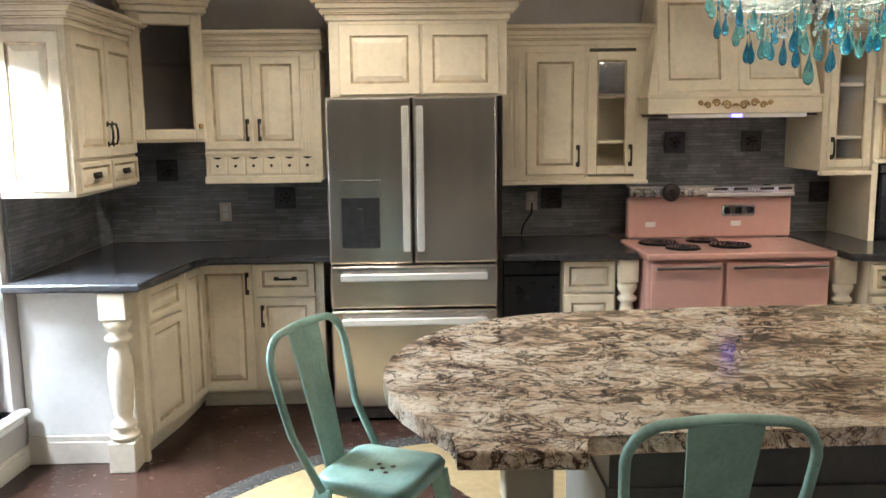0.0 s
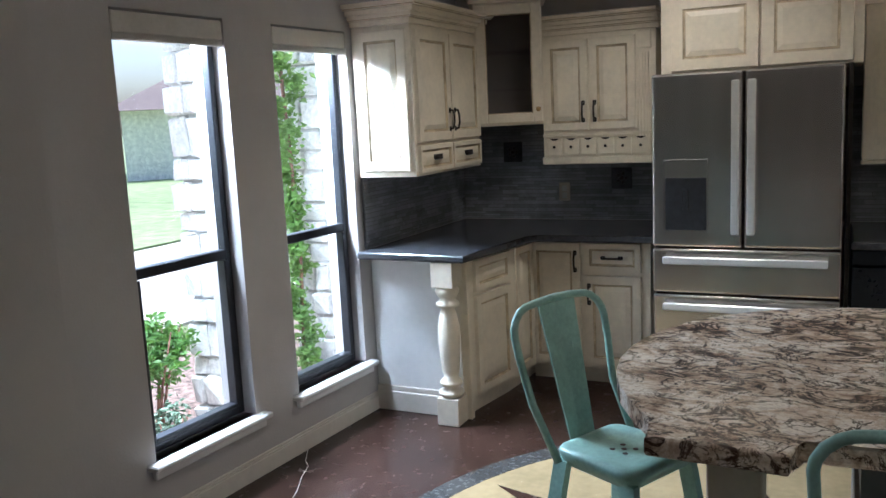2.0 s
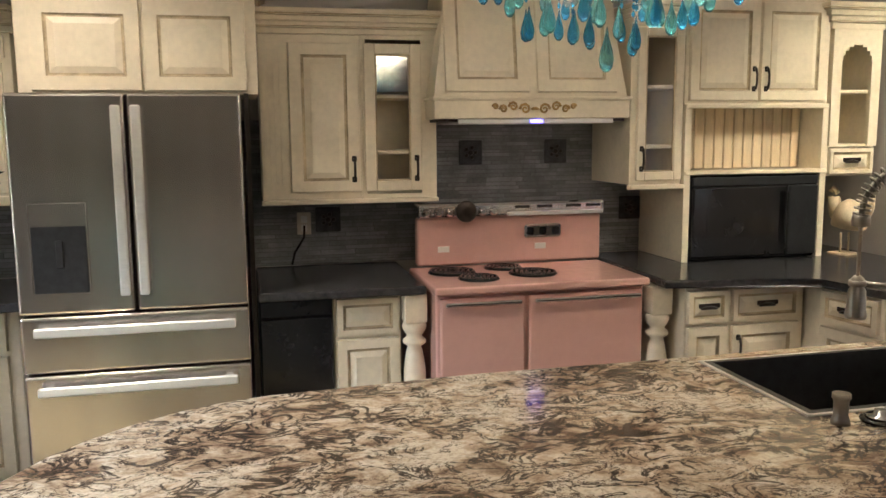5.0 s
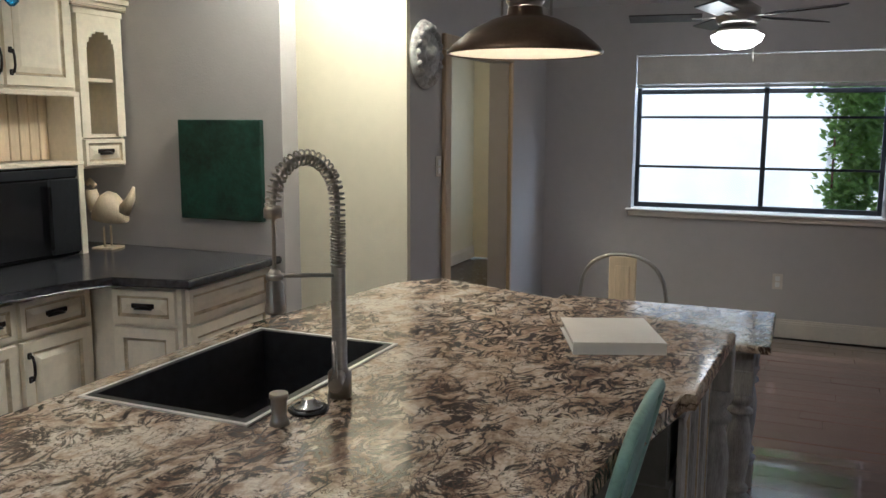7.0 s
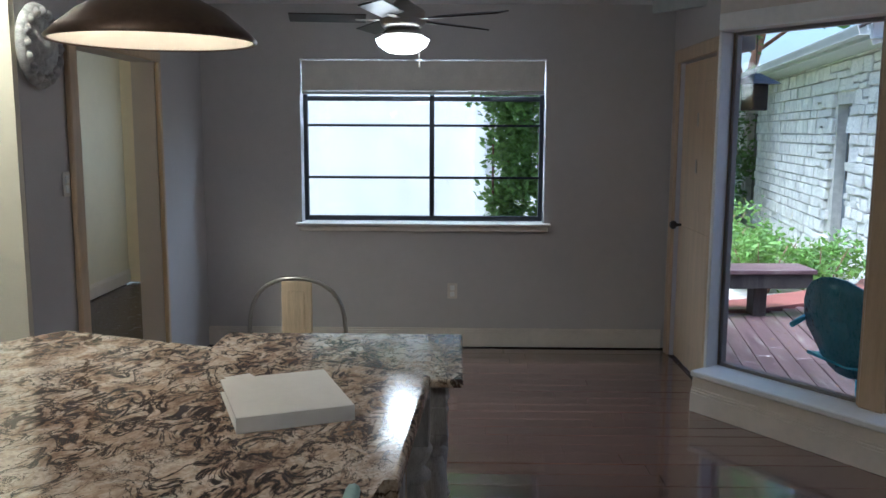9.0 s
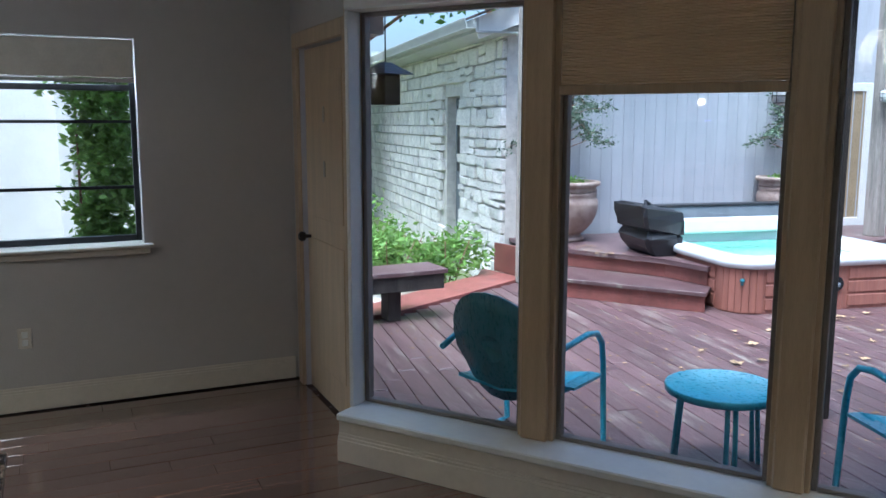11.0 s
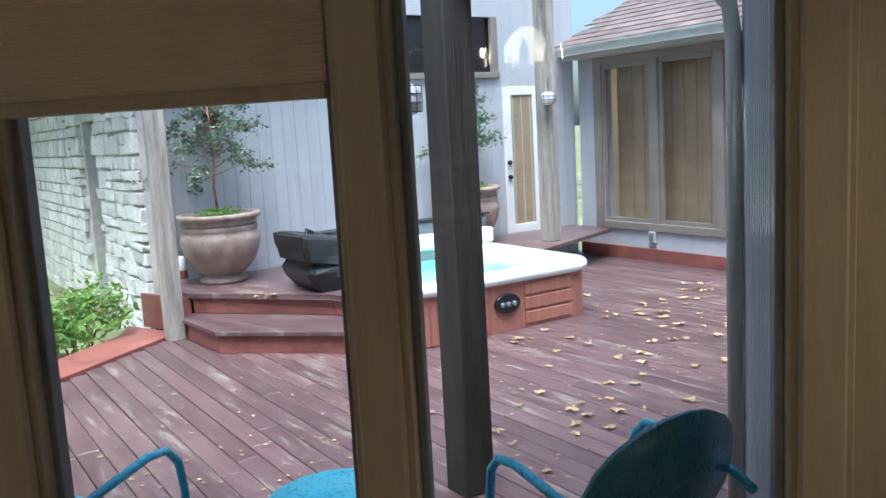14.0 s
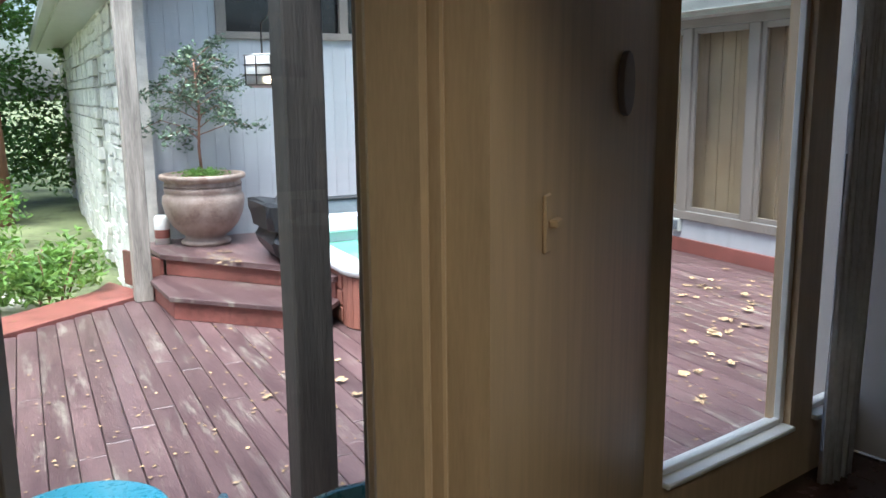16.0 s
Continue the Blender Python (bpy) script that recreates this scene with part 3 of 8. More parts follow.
ob = setting("trim_bay", bm, "white", "painted casing round the bay windows", "trim")
ob.matrix_world = BAY
# return wall and the far window wall
CI, EI = Vector((3.16, -1.50)), Vector((4.04, -2.95))
wall("wall_return", (CI.x, CI.y), (EI.x, EI.y), 0.13, -0.1, CEIL, mats="wood_trim", label="dim tan wall between the patio windows", inside=-1)
wall("wall_far_window", (4.08, -4.5), (EI.x, EI.y), 0.12, -0.1, CEIL, [(-0.1, 0.38, 0.24, 2.13), (0.56, 1.44, 0.24, 2.13)], mats="wood_trim", label="dim tan wall with patio windows", inside=1)

FW = pose(4.08, -4.5, 0, 0, 0, math.degrees(math.atan2(EI.y + 4.5, EI.x - 4.08)))
for i, (a, b) in enumerate(((0.0, 0.38), (0.56, 1.44))):
    w = tagged(new("window_%d" % (i + 14)), "tall fixed patio window with a white sill", "window", "", "structure")
    w.matrix_world = FW
    bm = bm_new()
    bx(bm, a + 0.001, b - 0.001, -0.066, -0.062, 0.265, 2.129)
    ob = part("pane", bm, "pane", w)
    ob.visible_shadow = False
    bm = bm_new()
    for q in ((a + 0.001, a + 0.035, 0.264, 2.129), (b - 0.035, b - 0.001, 0.264, 2.129), (a + 0.035, b - 0.035, 0.264, 0.29), (a + 0.035, b - 0.035, 2.10, 2.129)):
        bx(bm, q[0], q[1], -0.06, -0.03, q[2], q[3], 0.004)
    part("window_frame", bm, "white", w)
    bm = bm_new()
    bx(bm, a + 0.001, b - 0.001, -0.118, 0.03, 0.241, 0.263, 0.005)
    part("window_sill", bm, "white", w)

# kitchen windows on the west wall


def sash_window(name, y0, y1):
    w = tagged(new(name), "dark bronze single-hung window with a white sill", "window", "", "structure")
    bm = bm_new()
    w.matrix_world = WEST
    x0, x1 = -1.91, -1.865
    for q in ((y0, y0 + 0.035, 0.300, 2.055), (y1 - 0.035, y1, 0.300, 2.055), (y0 + 0.035, y1 - 0.035, 0.300, 0.340), (y0 + 0.035, y1 - 0.035, 2.02, 2.055), (y0 + 0.035, y1 - 0.035, 1.02, 1.065)):
        bx(bm, x0, x1, *q, 0.004)
    for q in ((y0 + 0.036, y0 + 0.058, 0.341, 1.019), (y1 - 0.058, y1 - 0.036, 0.341, 1.019), (y0 + 0.058, y1 - 0.058, 0.341, 0.360)):
        bx(bm, x0 + 0.008, x1 + 0.012, *q, 0.003)
    part("window_frame", bm, "bronze", w)
    for za, zb in ((0.341, 1.02), (1.065, 2.02)):
        bm = bm_new()
        bx(bm, -1.892, -1.888, y0 + 0.036, y1 - 0.036, za, zb)
        ob = part("pane", bm, "pane", w)
        ob.visible_shadow = False
    bm = bm_new()
    bx(bm, -1.87, -1.745, y0 - 0.05, y1 + 0.06, 0.270, 0.295, 0.006)
    bx(bm, -1.80, -1.772, y0 - 0.03, y1 + 0.04, 0.230, 0.269, 0.004)
    part("window_sill", bm, "white", w)
    bm = bm_new()
    bx(bm, -1.85, -1.80, y0 + 0.005, y1 - 0.005, 1.97, 2.05, 0.004)
    for k in range(4):
        bx(bm, -1.846, -1.804, y0 + 0.006, y1 - 0.006, 1.945 + k * 0.006, 1.949 + k * 0.006)
    part("roller_blind", bm, "blind_dense", w, "drawn-up beige cellular blind")
    return w


sash_window("window_1", 2.717, 3.298)
sash_window("window_2", 3.612, 4.183)
baseboard("baseboard_west", (WB.x, WB.y), (WA.x, WA.y), 0.10)

# breakfast window on the east wall
w = tagged(new("window_3"), "wide dark-barred window with a raised pale blind", "window", "", "structure")
bm = bm_new()
y0, y1, z0, z1 = 1.18, 2.94, 0.925, 2.085
for q in ((y0, y0 + 0.03, z0, z1), (y1 - 0.03, y1, z0, z1), (y0 + 0.03, y1 - 0.03, z0, z0 + 0.035), (y0 + 0.03, y1 - 0.03, z1 - 0.03, z1), (1.98, 2.015, z0 + 0.035, z1 - 0.03), (y0 + 0.03, y1 - 0.03, 1.80, 1.835)):
    bx(bm, 7.16, 7.20, *q, 0.003)
for z in (1.235, 1.615):
    bx(bm, 7.15, 7.175, y0 + 0.03, 1.98, z, z + 0.018)
    bx(bm, 7.15, 7.175, 2.015, y1 - 0.03, z, z + 0.018)
part("window_frame", bm, "bronze", w)
bm = bm_new()
bx(bm, 7.178, 7.182, y0 + 0.03, y1 - 0.03, z0 + 0.035, z1 - 0.03)
ob = part("pane", bm, "pane", w)
ob.visible_shadow = False
bm = bm_new()
bx(bm, 6.985, 7.16, 1.13, 2.98, 0.90, 0.922, 0.006)
bx(bm, 7.012, 7.038, 1.15, 2.96, 0.86, 0.899, 0.006)
part("window_sill", bm, "trim", w)
bm = bm_new()
bx(bm, 7.045, 7.10, 1.19, 2.93, 1.87, 2.08, 0.004)
for k in range(7):
    bx(bm, 7.042, 7.102, 1.19, 2.93, 1.845 + k * 0.003, 1.8465 + k * 0.003)
part("cellular_blind", bm, "blind_dense", w, "raised cream cellular blind")
baseboard("baseboard_east", (7.04, 0.30), (7.04, 3.65))
baseboard("baseboard_clock", (4.95, 3.65), (4.46, 3.65))
baseboard("baseboard_hall", (9.6, 5.25), (4.46, 5.25))

# doorway casing in the clock wall, and the patio door
bm = bm_new()
for q in ((4.91, 5.0, 0, 1.99), (6.10, 6.14, 0, 1.99), (4.91, 6.14, 1.991, 2.08)):
    bx(bm, q[0], q[1], 3.62, 3.648, q[2], q[3], 0.006)
setting("trim_doorway", bm, "wood_trim", "tan painted casing round the hall doorway", "casing")
d = tagged(new("door_1"), "closed dark-edged patio door with a black knob", "door", "", "structure")
bm = bm_new()
bx(bm, 5.975, 6.805, 0.215, 0.262, 0.012, 2.04, 0.004)
for q in ((0.2, 0.95), (1.08, 1.9)):
    bx(bm, 6.10, 6.68, 0.2625, 0.268, q[0], q[1], 0.004)
part("door_leaf", bm, "wood_trim", d)
bm = bm_new()
lathe(bm, [(0.01, 0), (0.012, 0.03), (0.028, 0.04), (0.03, 0.06), (0.018, 0.075)], n=14)
bmesh.ops.transform(bm, verts=bm.verts, matrix=pose(6.745, 0.262, 0.95, -90))
part("door_knob", bm, "iron", d, "black round door knob")
for z in (1.32, 1.62):
    bm = bm_new()
    bx(bm, 6.40, 6.43, 0.2685, 0.274, z, z + 0.09, 0.003)
    part("latch_plate", bm, "nickel", d, "small metal latch plate")
bm = bm_new()
bx(bm, 5.745, 5.968, 0.262, 0.295, 0, LOW - 0.002, 0.004)
bx(bm, 5.86, 5.966, 0.296, 0.308, 0, 2.14, 0.005)
for q in ((6.84, 6.93, 0, 2.05), (5.97, 6.93, 2.051, 2.14)):
    bx(bm, q[0], q[1], 0.281, 0.305, q[2], q[3], 0.006)
setting("trim_patio_door", bm, "wood_trim", "tan casing round the patio door", "casing")

# eave over the bay, outside
bm = bm_new()
bx(bm, -0.9, 2.9, 0.07, 0.34, 2.44, 2.50)
bx(bm, -0.9, 2.9, 0.34, 0.39, 2.36, 2.56)
ob = setting("eave_soffit", bm, "fascia", "grey painted soffit above the bay windows", "soffit")
ob.matrix_world = BAY

# ---- kitchen: large things ----
CF = 4.99        # front of the north base cabinets
UF = 5.28        # front of the north upper cabinets
TOP = 0.91
CM = 4.87        # front of the units between refrigerator and range
UR = 5.09        # front of the deeper units beyond the hood


def handle(name, x, y, z, parent, upright=True):
    """A black iron pull with a bowed grip and two rosettes, facing -y."""
    bm = bm_new()
    s = 0.05
    pts = [(-s, 0, 0), (-s, -0.02, 0), (-s * 0.4, -0.028, 0), (s * 0.4, -0.028, 0), (s, -0.02, 0), (s, 0, 0)]
    tube(bm, pts, 0.006, 6)
    for k in (-s, s):
        bx(bm, k - 0.014, k + 0.014, -0.006, 0, -0.011, 0.011, 0.004)
    bmesh.ops.transform(bm, verts=bm.verts, matrix=pose(x, y, z, 0, 90 if upright else 0, 0))
    return part(name, bm, "iron", parent, "black iron pull")


def cup_pull(x, y, z, parent):
    bm = bm_new()
    rings = []
    for k in range(7):
        a = math.pi * k / 6
        rings.append([(x - 0.045 * math.cos(a), y - 0.001, z + 0.016 * math.sin(a) - 0.006), (x - 0.042 * math.cos(a), y - 0.022 * math.sin(a) - 0.003, z + 0.010 * math.sin(a) - 0.012), (x - 0.036 * math.cos(a), y - 0.002, z - 0.012)])
    ring_solid(bm, rings, smooth=True)
    bx(bm, x - 0.055, x + 0.055, y - 0.004, y, z - 0.004, z + 0.018, 0.003)
    return part("cup_pull", bm, "iron", parent, "black iron cup pull")


def front(name, x0, x1, z0, z1, y, parent, pull=None, inset=0.05, label=""):
    bm = bm_new()
    panel(bm, x0, x1, z0, z1, y, 0.02, inset)
    ob = part(name, bm, ("cream", "glaze"), parent, label)
    if pull == "cup":
        cup_pull((x0 + x1) / 2, y - 0.02, (z0 + z1) / 2, ob)
    elif pull == "bow":
        handle("handle", (x0 + x1) / 2, y - 0.02, (z0 + z1) / 2, ob, False)
    elif pull:
        handle("handle", x0 + 0.03 if pull[0] == "l" else x1 - 0.03, y - 0.02, z1 - 0.11 if pull[1] == "t" else z0 + 0.11, ob)
    return ob


def body(x0, x1, y0, y1, z0, z1, parent, toe=False, mats="cream"):
    bm = bm_new()
    if toe:
        bx(bm, x0, x1, y0, y1, z0 + 0.10, z1, 0.003)
        bx(bm, x0, x1, y0 + 0.07, y1, z0, z0 + 0.10)
    else:
        bx(bm, x0, x1, y0, y1, z0, z1, 0.003)
    return part("body", bm, mats, parent)


def crown(x0, x1, yf, yb, z, parent, side=0.0, h=0.11):
    """A stepped crown moulding along a cabinet's front, with returns."""
    bm = bm_new()
    for k, (a, b, o) in enumerate(((0, 0.25, 0.012), (0.25, 0.34, 0.03), (0.34, 0.5, 0.035), (0.5, 0.72, 0.055), (0.72, 0.82, 0.075), (0.82, 1.0, 0.085))):
        bx(bm, x0 - o * side, x1 + o * side, yf - o, yb, z + a * h, z + b * h, 0.003, mi=1 if k in (1, 4) else 0)
    return part("crown_moulding", bm, ("cream", "glaze"), parent)


def turned_post(bm, x, y, z0, z1, r=0.05, blk=0.06):
    """A turned post: square blocks at both ends, vase, rings and balusters between."""
    h = z1 - z0
    bx(bm, x - blk, x + blk, y - blk, y + blk, z0, z0 + 0.17 * h, 0.004)
    bx(bm, x - blk, x + blk, y - blk, y + blk, z1 - 0.15 * h, z1, 0.004)
    pr = [(0.80, 0.17), (1.1, 0.19), (1.1, 0.205), (0.62, 0.225), (0.95, 0.25), (0.95, 0.265), (0.6, 0.29), (0.72, 0.33), (0.86, 0.42), (0.95, 0.52), (0.92, 0.60), (0.72, 0.68), (0.55, 0.715), (0.98, 0.735), (0.98, 0.75), (0.6, 0.77), (0.9, 0.80), (1.05, 0.825), (0.85, 0.852)]
    lathe(bm, [(r * a, z0 + h * b) for a, b in pr], x, y, 18)


# west run: base cabinets along the west wall, ending in a turned post
t = thing("base_cabinet", "cream glazed corner base cabinet with a turned end post", "cabinet")
bm = bm_new()
prism(bm, [(-1.725, 4.30), (-1.145, 4.295), (-1.066, 4.745), (-1.042, 5.0), (-1.042, 5.56), (-1.725, 5.56)], 0.10, 0.868)
prism(bm, [(-1.725, 4.36), (-1.19, 4.36), (-1.125, 4.75), (-1.10, 5.07), (-1.10, 5.56), (-1.725, 5.56)], 0.0, 0.099)
part("body", bm, "cream", t)
bm = bm_new()
bx(bm, -1.722, -1.26, 4.282, 4.298, 0.14, 0.868)
part("end_panel", bm, "white", t, "end panel, whiter than the cream cabinet")
bm = bm_new()
turned_post(bm, -1.227, 4.195, 0.0, 0.868, 0.062, 0.062)
part("turned_post", bm, "cream", t)
bm = bm_new()
bx(bm, -1.19, -1.142, 4.258, 4.294, 0.0, 0.868, 0.004)
part("corner_stile", bm, "cream", t)
for nm, z0, z1, a, b, o in (("door", 0.12, 0.66, 0.03, 0.40, 0.045), ("drawer_front", 0.68, 0.85, 0.03, 0.40, 0.035), ("corner_filler", 0.12, 0.85, 0.47, 0.68, 0.04)):
    bm = bm_new()
    panel(bm, a, b, z0, z1, 0, 0.02, o)
    bmesh.ops.transform(bm, verts=bm.verts, matrix=pose(-1.143, 4.297, 0, 0, 0, 81 if a < 0.4 else 81.8))
    part(nm, bm, ("cream", "glaze"), t)
bm = bm_new()
for a, b, o in ((0.0, 0.11, 0.02), (0.11, 0.14, 0.012)):
    bx(bm, -1.722, -1.291, 4.281 - o, 4.281, a, b, 0.003)
part("plinth", bm, "trim", t)

# north run, west of the refrigerator
t = thing("base_cabinet", "cream glazed base cabinet with tall door, drawer and iron pulls", "cabinet", m=pose(-0.03, 0, 0))
body(-1.045, -0.32, CF + 0.02, 5.56, 0, 0.868, t, True)
front("door", -1.035, -0.72, 0.12, 0.85, CF + 0.018, t, "rt")
front("door", -0.70, -0.37, 0.12, 0.66, CF + 0.018, t, "lt")
front("drawer_front", -0.70, -0.37, 0.68, 0.85, CF + 0.018, t, "bow", 0.035)

# worktops
t = thing("worktop", "dark speckled stone worktop with a rounded edge", "worktop")
bm = bm_new()
prism(bm, [(-1.725, 4.145), (-1.095, 4.12), (-1.015, 4.79), (-0.965, 4.87), (-0.30, 4.88), (-0.30, 5.56), (-1.725, 5.56)], 0.87, TOP, bevel=0.012)
part("slab", bm, "counter", t)
t = thing("worktop", "dark speckled stone worktop between refrigerator and range", "worktop")
bm = bm_new()
prism(bm, [(0.65, 4.80), (1.385, 4.79), (1.39, 5.56), (0.65, 5.56)], 0.87, TOP, bevel=0.012)
part("slab", bm, "counter", t)
t = thing("worktop", "dark speckled stone worktop turning along the picture wall", "worktop")
bm = bm_new()
prism(bm, [(2.47, 4.62), (3.05, 4.52), (3.18, 4.47), (3.24, 4.10), (3.965, 4.12), (3.965, 5.56), (2.47, 5.56)], 0.87, TOP, bevel=0.012)
part("slab", bm, "counter", t)

# refrigerator
t = thing("refrigerator", "brushed stainless french-door refrigerator with water dispenser", "refrigerator", m=pose(-0.287, 4.757, 0))
bm = bm_new()
bx(bm, 0.004, 0.896, 0.055, 0.60, 0.02, 1.755, 0.006)
part("case", bm, "iron", t, "dark side panels")
bm = bm_new()
bx(bm, 0.0, 0.442, -0.01, 0.05, 0.878, 1.758, 0.012, seg=3)
door = part("door", bm, "steel", t)
bm = bm_new()
bx(bm, 0.062, 0.281, -0.016, -0.011, 0.957, 1.33, 0.004)
dsp = part("dispenser", bm, "steel", door, "water dispenser panel")
bm = bm_new()
bx(bm, 0.070, 0.273, -0.020, -0.0165, 0.967, 1.235, 0.003)
bx(bm, 0.157, 0.187, -0.028, -0.0205, 1.07, 1.18, 0.004)
part("dispenser_bay", bm, "sink", door, "black dispenser bay")
bm = bm_new()
bx(bm, 0.454, 0.896, -0.01, 0.05, 0.878, 1.758, 0.012, seg=3)
part("door", bm, "steel", t)
for x in (0.395, 0.47):
    bm = bm_new()
    bx(bm, x, x + 0.038, -0.062, -0.045, 0.95, 1.71, 0.006)
    bx(bm, x + 0.008, x + 0.03, -0.046, -0.010, 0.97, 1.0)
    bx(bm, x + 0.008, x + 0.03, -0.046, -0.010, 1.66, 1.69)
    part("door_handle", bm, "steel_h", t)
for z0, z1 in ((0.635, 0.868), (0.08, 0.625)):
    bm = bm_new()
    bx(bm, 0.0, 0.896, -0.01, 0.05, z0, z1, 0.012, seg=3)
    dr = part("freezer_drawer", bm, "steel", t)
    bm = bm_new()
    bx(bm, 0.06, 0.84, -0.062, -0.045, z1 - 0.075, z1 - 0.035, 0.006)
    bx(bm, 0.08, 0.11, -0.046, -0.010, z1 - 0.066, z1 - 0.044)
    bx(bm, 0.79, 0.82, -0.046, -0.010, z1 - 0.066, z1 - 0.044)
    part("drawer_handle", bm, "steel_h", dr)
bm = bm_new()
bx(bm, 0.01, 0.886, 0.0, 0.05, 0.02, 0.075)
bx(bm, 0.03, 0.09, -0.005, 0.05, 0.0, 0.02)
bx(bm, 0.80, 0.86, -0.005, 0.05, 0.0, 0.02)
part("kick_grille", bm, "iron", t)

# range
t = thing("kitchen_range", "vintage pink enamel double-oven electric range with chrome trim", "range", m=pose(1.416, 4.71, 0))
W = 1.005
bm = bm_new()
bx(bm, 0.0, W, 0.03, 0.66, 0.05, 0.877, 0.008)
bx(bm, 0.03, W - 0.03, 0.06, 0.6, 0.0, 0.05)
part("body", bm, "pink", t)
bm = bm_new()
bx(bm, -0.012, W + 0.012, -0.02, 0.58, 0.878, 0.914, 0.012, seg=3)
part("cooktop", bm, "pink", t)
for a, b in ((0.015, 0.41), (0.43, W - 0.015)):
    bm = bm_new()
    bx(bm, a, b, 0.0, 0.028, 0.22, 0.86, 0.01, seg=2)
    ov = part("oven_door", bm, "pink", t)
    bm = bm_new()
    bx(bm, a + 0.02, b - 0.02, -0.03, -0.012, 0.825, 0.845, 0.006)
    bx(bm, a + 0.03, a + 0.05, -0.013, 0.0, 0.828, 0.842)
    bx(bm, b - 0.05, b - 0.03, -0.013, 0.0, 0.828, 0.842)
    part("oven_handle", bm, "chrome", ov)
bm = bm_new()
bx(bm, 0.015, W - 0.015, 0.005, 0.028, 0.07, 0.205, 0.008)
part("storage_drawer", bm, "pink", t)
bm = bm_new()
bx(bm, 0.035, W + 0.025, 0.585, 0.66, 0.915, 1.16, 0.015, seg=3)
part("backguard", bm, "pink", t)
bm = bm_new()
bx(bm, 0.03, W + 0.03, 0.55, 0.665, 1.161, 1.235, 0.014, seg=3)
cp = part("control_panel", bm, "chrome", t)
for x in (0.075, 0.135, 0.195, 0.365, 0.425):
    bm = bm_new()
    lathe(bm, [(0.022, 0), (0.022, 0.012), (0.012, 0.03)], n=12)
    bmesh.ops.transform(bm, verts=bm.verts, matrix=pose(x, 0.549, 1.192, 90))
    part("control_knob", bm, "chrome", cp)
bm = bm_new()
lathe(bm, [(0.055, 0), (0.055, 0.012), (0.045, 0.02), (0.02, 0.028)], n=20)
bmesh.ops.transform(bm, verts=bm.verts, matrix=pose(0.28, 0.549, 1.195, 90))
part("oven_dial", bm, "iron", cp, "large dark oven dial")
for x in (0.58, 0.70, 0.86, 0.97):
    # dark bars on the closed panel, the slots' shade put into their colour
    bm = bm_new()
    bx(bm, x - 0.04, x + 0.04, 0.544, 0.5495, 1.203, 1.217, 0.002)
    part("vent_slot_shade", bm, "iron", cp)
bm = bm_new()
bx(bm, 0.5, W + 0.02, 0.541, 0.549, 1.165, 1.185, 0.003)
part("trim_bar", bm, "steel_h", cp)
bm = bm_new()
bx(bm, 0.60, 0.80, 0.57, 0.584, 1.045, 1.115, 0.01)
ck = part("oven_clock", bm, "chrome", t, "chrome clock and timer plate")
for x in (0.63, 0.70, 0.77):
    bm = bm_new()
    bx(bm, x - 0.018, x + 0.018, 0.564, 0.569, 1.06, 1.10, 0.004)
    part("clock_face", bm, "black", ck)
for x in (0.17, 0.69):
    bm = bm_new()
    bx(bm, x - 0.03, x + 0.03, 0.580, 0.584, 0.985, 1.015)
    part("outlet_plate", bm, "white", t)
for x, y, r in ((0.16, 0.37, 0.105), (0.24, 0.17, 0.085), (0.44, 0.44, 0.085), (0.53, 0.24, 0.105)):
    bm = bm_new()
    for k in range(4):
        rr = r * (1 - k * 0.23)
        tube(bm, [(x + rr * math.cos(a * math.pi / 12), y + rr * math.sin(a * math.pi / 12), 0.921) for a in range(25)], 0.008, 6)
    lathe(bm, [(r + 0.012, 0.9145), (r + 0.012, 0.918), (r, 0.9185)], x, y, 24)
    part("burner", bm, "black", t, "black coil burner")

# island
t = thing("kitchen_island", "large island with a polished cream and brown granite top", "island")
bm = bm_new()
arc = []
for k in range(0, 15):
    a = radians(222 - k * 132 / 14)
    arc.append((0.76 + 0.68 * math.cos(a), 2.57 + 0.70 * math.sin(a)))
poly = [(0.545, 2.08), (1.25, 2.09), (2.03, 2.035), (2.455, 1.96), (2.455, 1.925), (3.13, 1.885), (3.36, 2.45), (3.60, 3.08), (3.42, 3.22), (2.6, 3.33), (1.75, 3.31), (1.2, 3.31)]
poly += list(reversed(arc)) + [(0.255, 2.0), (0.53, 1.985)]
prism(bm, poly, 0.895, 0.94, bevel=0.010)
top = part("countertop", bm, "granite", t)
bm = bm_new()
bx(bm, 1.865, 2.545, 2.80, 3.235, 0.70, 1.1)
cutter = done(bm, "sink_cutter", "granite")
cutter.hide_render = True
cutter.matrix_world = pose(0, 0, 0)
mod = top.modifiers.new("cut", 'BOOLEAN')
mod.operation, mod.object, mod.solver = 'DIFFERENCE', cutter, 'EXACT'
dep = bpy.context.evaluated_depsgraph_get()
cut_mesh = bpy.data.meshes.new_from_object(top.evaluated_get(dep))
top.modifiers.clear()
top.data = cut_mesh
bpy.data.objects.remove(cutter)
bm = bm_new()
prism(bm, [(0.65, 2.34), (2.45, 2.30), (2.45, 1.98), (3.05, 1.95), (3.22, 2.4), (3.35, 2.95), (2.5, 3.05), (0.95, 3.0), (0.65, 2.9)], 0.0, 0.69)
for q in ((0.66, 1.84, 2.345, 2.9), (2.58, 3.18, 2.30, 2.93), (1.84, 2.58, 2.31, 2.77), (2.46, 3.05, 1.99, 2.299)):
    bx(bm, *q, 0.69, 0.894)
part("base", bm, "island_side", t, "grey painted base")
bm = bm_new()
